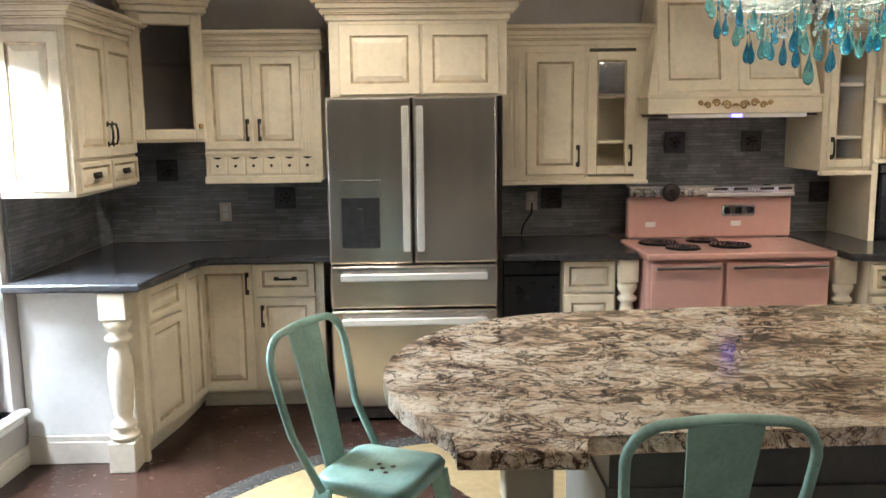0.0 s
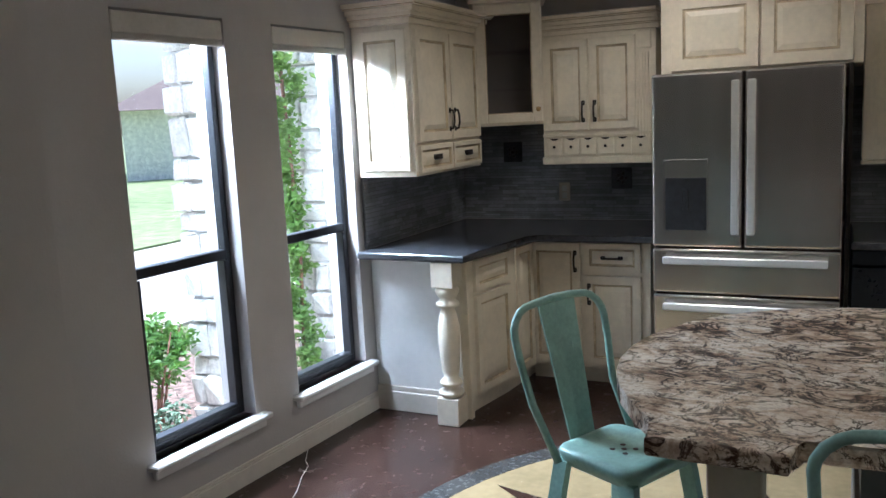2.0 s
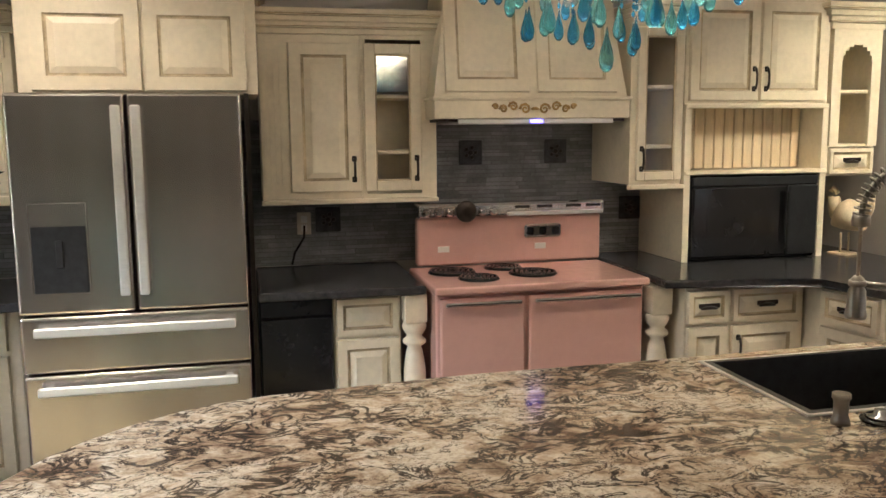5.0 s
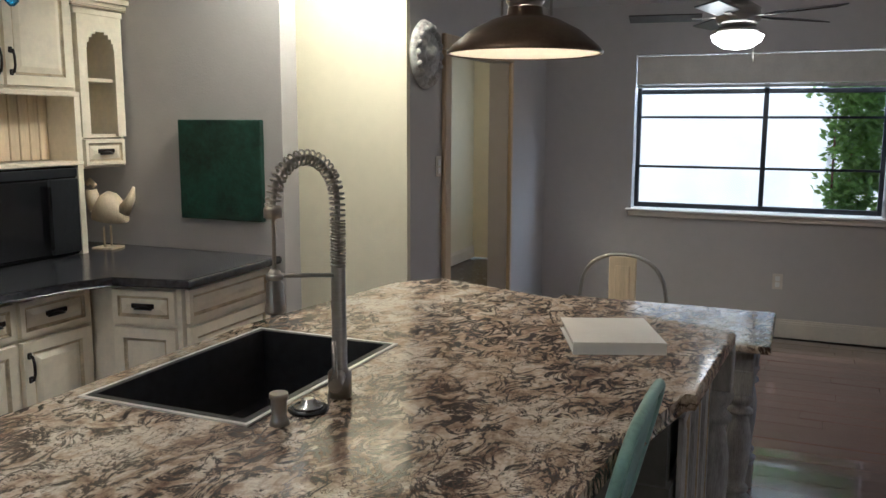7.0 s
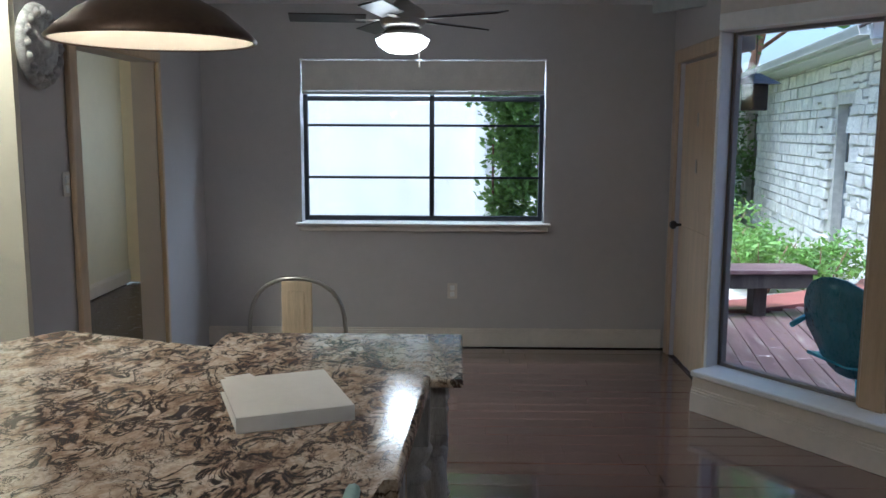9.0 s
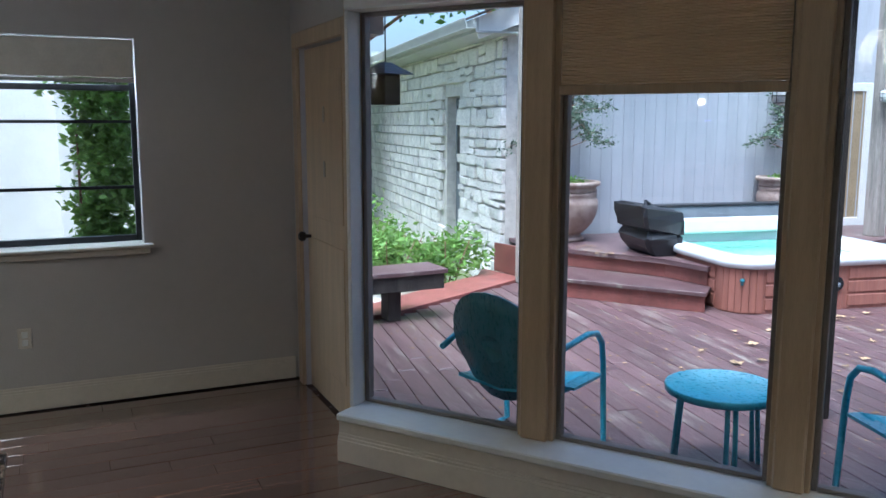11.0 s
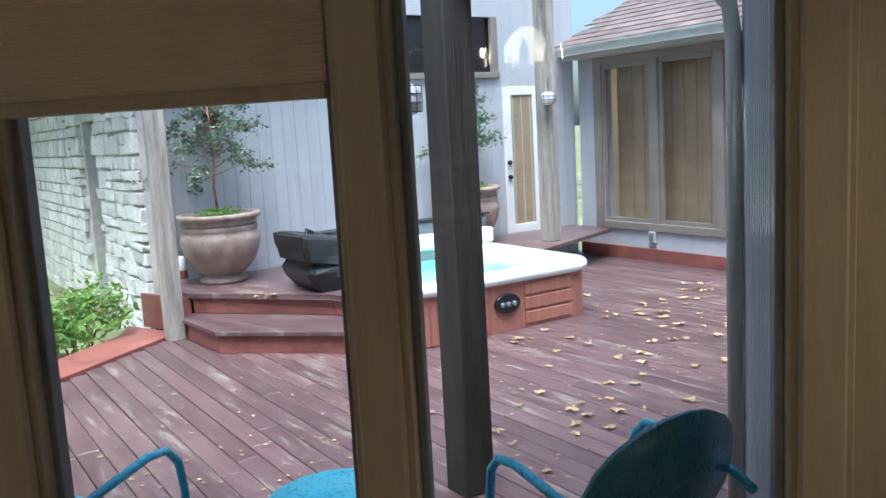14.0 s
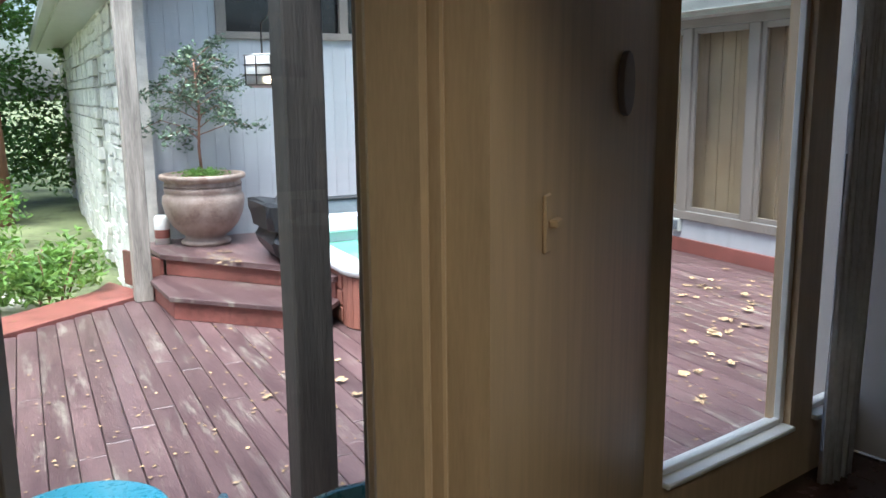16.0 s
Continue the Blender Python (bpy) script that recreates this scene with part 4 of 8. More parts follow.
loops = [(1.855, 2.555, 2.79, 3.245, 0.70), (1.855, 2.555, 2.79, 3.245, 0.945), (1.872, 2.538, 2.807, 3.228, 0.945), (1.885, 2.525, 2.82, 3.215, 0.735), (1.93, 2.48, 2.865, 3.17, 0.725)]
ring_solid(bm, [[(x0, y0, z), (x1, y0, z), (x1, y1, z), (x0, y1, z)] for x0, x1, y0, y1, z in loops], smooth=False)
sk = part("sink", bm, "sink", t, "black composite undermount sink")
bm = bm_new()
for q in ((1.843, 1.854, 2.778, 3.257), (2.556, 2.567, 2.778, 3.257), (1.854, 2.556, 2.778, 2.789), (1.854, 2.556, 3.246, 3.257)):
    bx(bm, *q, 0.9405, 0.9445)
part("sink_rim", bm, "steel_h", sk, "thin bright rim")
bm = bm_new()
turned_post(bm, 0.42, 2.14, 0.0, 0.894, 0.06, 0.055)
part("corner_post", bm, "cream", t)
tops = t

# ---- outdoors: ground, deck, neighbouring walls ----
DECK = -0.05
U2, V2 = Vector((-0.190, -0.982)), Vector((-0.985, 0.172))
bm = bm_new()
bx(bm, -400, 400, -400, 400, -0.45, -0.30)
setting("ground", bm, "ground", "leafy brown and green ground", "ground")


def leaf_cloud(bm, centre, radius, count, size, rnd, shell=0.55, squash=0.8, mi=0):
    """Many small folded leaves spread through a ball, denser towards its skin."""
    c = Vector(centre)
    for _ in range(count):
        d = Vector((rnd.gauss(0, 1), rnd.gauss(0, 1), rnd.gauss(0, 1))).normalized()
        r = radius * (shell + (1 - shell) * rnd.random()) * (0.8 + 0.4 * noise.noise(d * 2.1 + c))
        p = c + Vector((d.x * r, d.y * r, d.z * r * squash))
        a = Vector((rnd.gauss(0, 1), rnd.gauss(0, 1), rnd.gauss(0, 0.6))).normalized()
        b = a.cross(d + Vector((rnd.gauss(0, 0.6), rnd.gauss(0, 0.6), rnd.gauss(0, 0.6)))).normalized()
        s = size * rnd.uniform(0.6, 1.3)
        n = a.cross(b) * (s * 0.12)
        v = [bm.verts.new(q) for q in (p - a * s * 0.5, p + b * s * 0.24 + n, p + a * s * 0.5, p - b * s * 0.24 + n)]
        f = bm.faces.new((v[0], v[1], v[2]))
        f.material_index = mi
        f = bm.faces.new((v[0], v[2], v[3]))
        f.material_index = mi


def shrub(name, x, y, z, r, h, mats, seed, label, leaf=0.06, count=900, cat="shrub"):
    rnd = random.Random(seed)
    t = thing(name, label, cat, m=pose(x, y, z))
    bm = bm_new()
    for k in range(7):
        a = k * 0.9
        tube(bm, [(0.04 * math.cos(a), 0.04 * math.sin(a), 0), (r * 0.3 * math.cos(a), r * 0.3 * math.sin(a), h * 0.4), (r * 0.6 * math.cos(a), r * 0.6 * math.sin(a), h * 0.8)], 0.012, 5, r_end=0.004)
    part("stems", bm, "bark", t)
    bm = bm_new()
    for k in range(9):
        a, q = k * 2.4, r * (0.15 + 0.5 * rnd.random())
        leaf_cloud(bm, (q * math.cos(a), q * math.sin(a), h * rnd.uniform(0.35, 0.8)), r * rnd.uniform(0.38, 0.6), count // 9, leaf, rnd, 0.4, 0.8)
    part("crown", bm, mats, t)
    return t


def tree(name, x, y, z, h, r, mats, seed, label, leaf=0.16, count=2600, trunk=0.16, bark="bark"):
    rnd = random.Random(seed)
    t = thing(name, label, "tree", m=pose(x, y, z))
    bm = bm_new()
    for k in range(3):
        a = k * 2.1 + seed
        top = (r * 0.5 * math.cos(a), r * 0.5 * math.sin(a), h * 0.85)
        tube(bm, [(0.1 * math.cos(a), 0.1 * math.sin(a), 0), (0.2 * math.cos(a), 0.2 * math.sin(a), h * 0.35), top], trunk * (1 - 0.2 * k), 9, r_end=trunk * 0.25)
        for j in range(3):
            b = a + 1.3 * (j - 1)
            tube(bm, [(0.25 * math.cos(a), 0.25 * math.sin(a), h * (0.4 + 0.1 * j)), (r * 0.75 * math.cos(b), r * 0.75 * math.sin(b), h * (0.62 + 0.1 * j))], trunk * 0.3, 6, r_end=trunk * 0.08)
    part("trunk", bm, bark, t)
    bm = bm_new()
    for k in range(14):
        a, q = k * 2.4, r * (0.2 + 0.75 * rnd.random())
        leaf_cloud(bm, (q * math.cos(a), q * math.sin(a), h * rnd.uniform(0.5, 1.0)), r * rnd.uniform(0.3, 0.5), count // 14, leaf, rnd, 0.35, 0.75)
    part("crown", bm, mats, t)
    return t


# raised timber landing, steps
t = thing("timber_steps", "two stained red timber steps up to the spa landing", "steps")
lands = [("landing", [(9.50, -2.98), (8.26, -3.66), (7.72, -3.72), (8.6, -8.2), (9.28, -8.35), (10.28, -3.04)], 0.275, 0.32, "deck"),
         ("tread", [(9.40, -2.84), (8.62, -2.755), (7.50, -3.52), (7.74, -3.80), (8.30, -3.72), (9.52, -2.99)], 0.098, 0.135, "deck")]
for nm, poly, z0, z1, mm in lands:
    bm = bm_new()
    prism(bm, list(reversed(poly)), z0, z1, bevel=0.005)
    part(nm, bm, mm, t)
for pts, z0, z1 in (([(9.38, -2.87), (8.63, -2.79), (7.54, -3.54)], DECK, 0.097), ([(9.48, -3.02), (8.28, -3.70), (7.76, -3.76)], 0.136, 0.274), ([(10.2, -2.85), (9.50, -2.98)], DECK, 0.274)):
    for (xa, ya), (xb, yb) in zip(pts, pts[1:]):
        d = Vector((xb - xa, yb - ya))
        bm = bm_new()
        bx(bm, 0, d.length, 0, 0.03, z0, z1, 0.003)
        bmesh.ops.transform(bm, verts=bm.verts, matrix=pose(xa, ya, 0, 0, 0, math.degrees(math.atan2(d.y, d.x))))
        part("riser", bm, "deck_red", t)
bm = bm_new()
prism(bm, [(10.25, -2.72), (9.55, -2.86), (8.55, -0.95), (8.35, 0.6), (8.75, 0.6), (9.0, -0.95), (9.9, -2.5)], -0.30, -0.02, bevel=0.006)
setting("deck_border", bm, "deck_red", "sloping red-stained edge board of the deck", "deck")
bm = bm_new()
prism(bm, [(8.75, 0.8), (8.9, -0.95), (9.7, -2.3), (12.5, -1.6), (12.5, 0.8)], -0.30, -0.17)
setting("pavement", bm, "path", "pale paved path beside the deck", "path")

# white board-and-batten wall with the clerestory, and the window wall
W0 = Vector((10.35, -3.05))
WW = pose(W0.x, W0.y, 0, 0, 0, math.degrees(math.atan2(U2.y, U2.x)))
bm = bm_new()
cells(bm, 5.5, -0.3, 3.9, 0.0, 0.16, [(0.95, 4.22, 2.30, 2.95), (4.34, 4.92, 0.30, 2.12)])
for k in range(40):
    s = 0.10 + k * 0.137
    bx(bm, s, s + 0.012, -0.008, 0.0, -0.05, 2.22)
    if s < 0.85:
        bx(bm, s, s + 0.012, -0.008, 0.0, 2.22, 3.2)
ob = setting("wall_spa", bm, "siding", "white vertical board siding behind the spa", "wall")
ob.matrix_world = WW
bm = bm_new()
bx(bm, 0.85, 4.3, -0.04, 0.0, 2.23, 2.30, 0.004)
bx(bm, 0.85, 0.95, -0.03, 0.0, 2.30, 2.62, 0.004)
for s in (2.1, 3.34, 4.2):
    bx(bm, s, s + 0.09, -0.03, 0.03, 2.30, 2.95, 0.004)
ob = setting("trim_clerestory", bm, "greige", "taupe frame of the clerestory windows", "trim")
ob.matrix_world = WW
bm = bm_new()
bx(bm, 0.95, 4.22, 0.05, 0.056, 2.30, 2.95)
ob = setting("window_clerestory", bm, "black", "dark glossy clerestory window panes", "window")
ob.matrix_world = WW
t = thing("clerestory_bulbs", "small warm candle bulbs glowing in front of the dark clerestory panes", "chandelier")
t.matrix_world = WW
# glowing bulbs added before the opaque panes, to look as if inside
for s, z in ((3.62, 2.50), (3.80, 2.50), (4.10, 2.53), (2.3, 2.47)):
    bm = bm_new()
    lathe(bm, [(0.006, z - 0.05), (0.018, z), (0.014, z + 0.03), (0.003, z + 0.06)], s, 0.03, 8)
    part("bulb", bm, "bulb", t)
d = tagged(new("door_2"), "white glazed door in the spa wall with dark glass", "door", "", "structure")
d.matrix_world = WW
bm = bm_new()
for q in ((4.34, 4.46, 0.3, 2.12), (4.80, 4.92, 0.3, 2.12), (4.46, 4.80, 0.3, 0.42), (4.46, 4.80, 2.02, 2.12)):
    bx(bm, q[0], q[1], -0.015, 0.04, q[2], q[3], 0.003)
part("door_leaf", bm, "white", d)
bm = bm_new()
bx(bm, 4.46, 4.80, 0.0, 0.02, 0.42, 2.02)
part("door_pane", bm, "tan_in", d, "brown curtained glass")
for z in (1.02, 1.20):
    bm = bm_new()
    lathe(bm, [(0.03, 0), (0.03, 0.02), (0.02, 0.04)], n=10)
    bmesh.ops.transform(bm, verts=bm.verts, matrix=pose(4.40, -0.016, z, 90))
    part("door_knob", bm, "iron", d)

R1 = Vector((9.2, -8.42)) + V2 * 6.5
RR = pose(R1.x, R1.y, 0, 0, 0, math.degrees(math.atan2(-V2.y, -V2.x)))


def mirror(bm):
    for v in bm.verts:
        v.co.x = 6.5 - v.co.x


bm = bm_new()
cells(bm, 6.5, -0.3, 2.62, -0.16, 0.0, [(0.42, 4.1, 0.40, 2.33)])
mirror(bm)
ob = setting("wall_windows_far", bm, "siding", "white rendered wall below the wide taupe windows", "wall")
ob.matrix_world = RR
bm = bm_new()
bx(bm, 0.28, 4.25, 0.0, 0.03, 0.31, 0.40, 0.004)
bx(bm, 0.28, 4.25, 0.0, 0.025, 2.33, 2.47, 0.004)
bx(bm, 0.28, 0.42, 0.0, 0.025, 0.40, 2.33, 0.004)
for s in (1.20, 2.12, 3.04, 3.96):
    bx(bm, s, s + 0.12, -0.06, 0.02, 0.40, 2.33, 0.006)
mirror(bm)
ob = setting("trim_far_windows", bm, "greige", "taupe frame of the wide far windows", "trim")
ob.matrix_world = RR
for k, (a, b) in enumerate(((0.42, 1.20), (1.32, 2.12), (2.24, 3.04), (3.16, 3.96))):
    w = tagged(new("window_%d" % (k + 7)), "tall fixed pane with tan curtains behind it", "window", "", "structure")
    w.matrix_world = RR
    bm = bm_new()
    bx(bm, a, b, -0.052, -0.046, 0.40, 2.33)
    mirror(bm)
    ob = part("pane", bm, "pane", w)
    ob.visible_shadow = False
    bm = bm_new()
    for q in ((a, a + 0.05, 0.40, 2.33), (b - 0.05, b, 0.40, 2.33), (a + 0.05, b - 0.05, 0.40, 0.45), (a + 0.05, b - 0.05, 2.27, 2.33)):
        bx(bm, q[0], q[1], -0.044, -0.01, q[2], q[3], 0.004)
    mirror(bm)
    part("window_frame", bm, "greige", w)
bm = bm_new()
for k in range(60):
    s = 0.40 + k * 0.0625
    bx(bm, s, s + 0.063, -0.30 - 0.008 * math.sin(k * 1.9), -0.28 - 0.008 * math.sin(k * 1.9), 0.3, 2.4)
mirror(bm)
t = tagged(done(bm, "curtain", "tan_in"), "tan curtains drawn behind the far windows", "curtain")
t.matrix_world = RR
bm = bm_new()
bx(bm, 0.2, 4.4, -2.2, -2.1, 0.0, 2.6)
bx(bm, 0.2, 0.3, -2.1, -0.2, 0.0, 2.6)
bx(bm, 4.3, 4.4, -2.1, -0.2, 0.0, 2.6)
bx(bm, 0.3, 4.3, -2.1, -0.2, 2.45, 2.6)
mirror(bm)
ob = setting("wall_far_room", bm, "lit_wall", "walls of the room behind the far windows, in the lamplit tone", "wall")
ob.matrix_world = RR
lamp("far_room_lamp", 'POINT', RR @ pose(4.9, -0.9, 2.2), 9, (1.0, 0.78, 0.45), 0.05)
bm = bm_new()
bx(bm, 0.0, 6.5, 0.0, 0.035, -0.05, 0.10, 0.004)
mirror(bm)
ob = setting("trim_deck_skirt", bm, "deck_red", "red-stained skirting board at the deck's end", "trim")
ob.matrix_world = RR


def shingle_roof(name, length, m, rows=11, run=0.17, slope=22, gutter=True, label=""):
    """A low roof: eave board, gutter and rows of shingles rising away from the eave along +y."""
    t = thing(name, label, "roof", m=m)
    bm = bm_new()
    rnd = random.Random(5)
    c, s = math.cos(radians(slope)), math.sin(radians(slope))
    vs, fs = [], []
    for r in range(rows):
        x = -rnd.random() * 0.3
        while x < length:
            w = rnd.uniform(0.20, 0.34)
            y0, y1 = r * run * c, (r + 1.25) * run * c
            z0, z1 = r * run * s + 0.016, (r + 1.25) * run * s
            bxv = [bm.verts.new(p) for p in ((x, y0, z0), (x + w - 0.008, y0, z0), (x + w - 0.008, y1, z1), (x, y1, z1), (x, y0, z0 - 0.016), (x + w - 0.008, y0, z0 - 0.016))]
            bm.faces.new(bxv[:4])
            bm.faces.new((bxv[4], bxv[5], bxv[1], bxv[0]))
            x += w
    tagged(part("shingles", bm, "shingle", t), kind="stuff")
    bm = bm_new()
    bx(bm, 0, length, 0.03, 0.06, -0.16, -0.01)
    bx(bm, 0, length, 0.06, 0.6, -0.16, -0.14)
    if gutter:
        for k in range(5):
            bx(bm, 0, length, -0.10 + 0.006 * k, -0.09 + 0.006 * k, -0.03 - k * 0.02, -0.01 - k * 0.02)
        bx(bm, 0, length, -0.085, 0.03, -0.12, -0.11)
    part("gutter", bm, "fascia", t, "pale grey gutter and eave board")
    return t


shingle_roof("shingle_roof", 6.8, RR @ pose(6.5, 0.30, 2.58, 0, 0, 180), 13, 0.19, 24, label="brown shingle roof with a pale gutter over far windows")

# stone house
S0 = Vector((10.2, -2.95))
SS = pose(S0.x, S0.y, 0, 0, 0, -9.8)
bm = bm_new()
cells(bm, 11.0, -0.4, 2.66, -0.25, -0.035, [(1.86, 2.50, -0.4, 1.97), (8.5, 9.7, 0.0, 2.0)])
ob = setting("wall_stone_core", bm, "mortar", "pale mortar bed of the stone house wall", "wall")
ob.matrix_world = SS
shingle_roof("shingle_roof", 11.5, SS @ pose(11.2, 0.45, 2.72, 0, 0, 180), 16, 0.19, 22, label="brown shingle roof with a pale gutter on the stone house")
bm = bm_new()
bx(bm, -0.05, 2.2, 0, 0.04, -0.11, 0.11, 0.004)
bmesh.ops.transform(bm, verts=bm.verts, matrix=WW @ pose(-0.42, -0.42, 2.62, 0, -20, 0))
setting("trim_rake", bm, "white", "white rake board at the gable end", "trim")
d = tagged(new("door_3"), "narrow blue-grey door set in the stone wall", "door", "", "structure")
d.matrix_world = SS
bm = bm_new()
bx(bm, 1.88, 2.48, -0.20, -0.16, -0.1, 1.95, 0.004)
part("door_leaf", bm, "vinyl_grey", d)
bm = bm_new()
bx(bm, 1.97, 2.39, -0.158, -0.15, 0.95, 1.85)
part("door_pane", bm, "black", d)
bm = bm_new()
bx(bm, 8.5, 9.7, -0.2, -0.17, 0.0, 2.0)
ob = setting("window_stone_house", bm, "black", "narrow dark window in the stone wall", "window")
ob.matrix_world = SS

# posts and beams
for nm, x, y, wd, zb, zt, mm, lab in (("timber_post", 5.235, -2.235, 0.165, DECK, 3.1, "post_dark", "weathered square timber post on the deck, darkened for its shaded side"), ("timber_post", 9.42, -2.79, 0.15, DECK, 3.1, "post", "grey weathered square timber post beside the steps"), ("timber_post", 8.60, -7.02, 0.17, 0.32, 3.1, "post", "grey weathered square timber post by the spa landing")):
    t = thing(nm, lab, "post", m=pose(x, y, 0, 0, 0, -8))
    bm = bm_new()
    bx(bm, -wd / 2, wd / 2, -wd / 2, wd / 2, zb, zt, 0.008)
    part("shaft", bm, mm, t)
t = thing("pergola_beam", "grey weathered timber beam carried on the posts", "beam")
bm = bm_new()
d = Vector((8.60 - 5.235, -7.02 + 2.235))
bx(bm, -0.3, d.length + 0.3, -0.05, 0.05, 3.1, 3.32, 0.008)
bmesh.ops.transform(bm, verts=bm.verts, matrix=pose(5.235, -2.235, 0, 0, 0, math.degrees(math.atan2(d.y, d.x))))
part("timber", bm, "post", t)

# siding outside the return wall, downspout
d = (EI - CI).normalized()
RW = pose(CI.x + d.y * -0.135, CI.y + d.x * 0.135, 0, 0, 0, math.degrees(math.atan2(d.y, d.x)))
bm = bm_new()
bx(bm, 0.06, 1.70, 0.0, 0.03, -0.08, 2.6)
for k in range(26):
    bx(bm, 0.10 + k * 0.062, 0.135 + k * 0.062, 0.03, 0.034, -0.08, 2.6)
ob = setting("siding_return", bm, "siding", "pale grooved vertical siding outside the window wall", "siding")
ob.matrix_world = RW
bm = bm_new()
for k in (0, 1, 2):
    tube(bm, [(1.62 + k * 0.035, 0.07, -0.04), (1.62 + k * 0.035, 0.07, 1.95), (1.62 + k * 0.033, 0.085, 2.08), (1.62 + k * 0.03, 0.17, 2.17), (1.62 + k * 0.03, 0.8, 2.28), (1.62 + k * 0.03, 1.3, 2.36)], 0.03, 8)
t = thing("downspout", "pale grey ribbed downspout with a bent top", "downspout", m=RW)
part("pipe", bm, "fascia", t)

# ---- spa ----
TA = Vector((7.31, -3.66))
SPA = pose(TA.x, TA.y, DECK, 0, 0, math.degrees(math.atan2(U2.y, U2.x)))
# own frame: x along the front, y inwards (away from the house)


def rrect(x0, x1, y0, y1, r, n=5):
    pts = []
    for cx, cy, a0 in ((x1 - r, y1 - r, 0), (x0 + r, y1 - r, 90), (x0 + r, y0 + r, 180), (x1 - r, y0 + r, 270)):
        for k in range(n + 1):
            a = radians(a0 + 90 * k / n)
            pts.append((cx + r * math.cos(a), cy + r * math.sin(a)))
    return pts


t = thing("hot_tub", "open hot tub with redwood panels, pearl rim and green water", "hot tub", m=SPA)
L, Wd = 2.02, 1.95
bm = bm_new()
rings = [[(x, y, z) for x, y in rrect(o, L - o, o, Wd - o, r)] for o, r, z in ((0.03, 0.28, 0.40), (-0.01, 0.31, 0.43), (-0.012, 0.32, 0.475), (0.02, 0.29, 0.50), (0.17, 0.22, 0.50), (0.22, 0.2, 0.47), (0.27, 0.18, 0.30), (0.35, 0.15, 0.12))]
ring_solid(bm, rings)
part("shell", bm, "tub_shell", t, smooth=False)
bm = bm_new()
prism(bm, rrect(0.235, L - 0.235, 0.235, Wd - 0.235, 0.19), 0.39, 0.405)
part("water", bm, "water", t, "clear green water")
bm = bm_new()
prism(bm, rrect(0.04, L - 0.04, 0.04, Wd - 0.04, 0.26), 0.0, 0.40)
part("cabinet", bm, "tub_wood", t)
for k in range(7):
    a = radians(180 + 90 * (k + 0.5) / 7)
    bm = bm_new()
    bx(bm, -0.028, 0.028, -0.006, 0.006, 0.01, 0.398, 0.002)
    bmesh.ops.transform(bm, verts=bm.verts, matrix=pose(0.30 + 0.264 * math.cos(a), 0.30 + 0.264 * math.sin(a), 0, 0, 0, math.degrees(a) + 90))
    part("corner_slat", bm, "tub_wood", t)
for a, b in ((0.33, 0.80), (1.18, 1.70)):
    for z in (0.03, 0.155, 0.28):
        bm = bm_new()
        bx(bm, a, b, 0.026, 0.04, z, z + 0.105, 0.006)
        part("side_panel", bm, "tub_wood", t)
for y in (0.36, 1.0):
    for z in (0.03, 0.155, 0.28):
        bm = bm_new()
        bx(bm, 0.026, 0.04, y, y + 0.55, z, z + 0.105, 0.006)
        part("side_panel", bm, "tub_wood", t)
bm = bm_new()
prism(bm, [(0.13 * math.cos(k * math.pi / 10), 0.085 * math.sin(k * math.pi / 10)) for k in range(20)], 0, 0.03, bevel=0.008)
bmesh.ops.transform(bm, verts=bm.verts, matrix=pose(0.99, 0.04, 0.24, 90))
cp = part("control_panel", bm, "black", t, "black oval control panel")
for x in (0.93, 0.99, 1.05):
    bm = bm_new()
    lathe(bm, [(0.024, 0), (0.024, 0.012), (0.012, 0.018)], n=12)
    bmesh.ops.transform(bm, verts=bm.verts, matrix=pose(x, 0.009, 0.235, 90))
    part("dial", bm, "vinyl_grey", cp)
bm = bm_new()
lathe(bm, [(0.022, 0), (0.022, 0.02), (0.012, 0.03)], n=12)
bx(bm, -0.012, 0.012, -0.045, -0.01, 0, 0.015, 0.003)
bmesh.ops.transform(bm, verts=bm.verts, matrix=pose(0.13, 0.085, 0.30, 90, 0, -42))
part("drain_knob", bm, "turq_dark", t, "small blue drain knob")
t = thing("spa_cover", "folded charcoal spa cover lying along the tub's far side", "spa cover", m=SPA)
bm = bm_new()
bx(bm, 0.05, 2.10, 1.78, 1.90, 0.50, 0.60, 0.02, seg=2)
bx(bm, 0.05, 2.10, 1.80, 1.93, 0.605, 0.78, 0.03, seg=2)
part("panel", bm, "vinyl_grey", t)
bm = bm_new()
bx(bm, 0.04, 2.12, 1.785, 1.94, 0.782, 0.80, 0.006)
bx(bm, 0.03, 2.12, 1.772, 1.779, 0.52, 0.59)
part("piping", bm, "vinyl", t)
bm = bm_new()
bx(bm, 0.10, 2.05, 1.62, 1.775, 0.502, 0.66, 0.02)
part("liner", bm, "tub_shell", t, "pale inner liner")
t = thing("cover_bag", "crumpled black vinyl cover flap beside the tub", "cover", m=SPA)
bm = bm_new()
rnd = random.Random(4)
rings = []
for z, cx, hx, hy in ((0.372, -0.08, 0.14, 0.28), (0.47, -0.10, 0.18, 0.32), (0.55, -0.12, 0.19, 0.33), (0.60, -0.11, 0.16, 0.30), (0.62, -0.12, 0.21, 0.33), (0.74, -0.14, 0.22, 0.34), (0.83, -0.15, 0.22, 0.34), (0.845, -0.15, 0.18, 0.28)):
    rings.append([(cx + x + 0.018 * rnd.uniform(-1, 1), 1.35 + y + 0.018 * rnd.uniform(-1, 1), z + 0.03 * (-x / hx) * (z > 0.55) + 0.012 * rnd.uniform(-1, 1)) for x, y in rrect(-hx, hx, -hy, hy, 0.05, 3)])
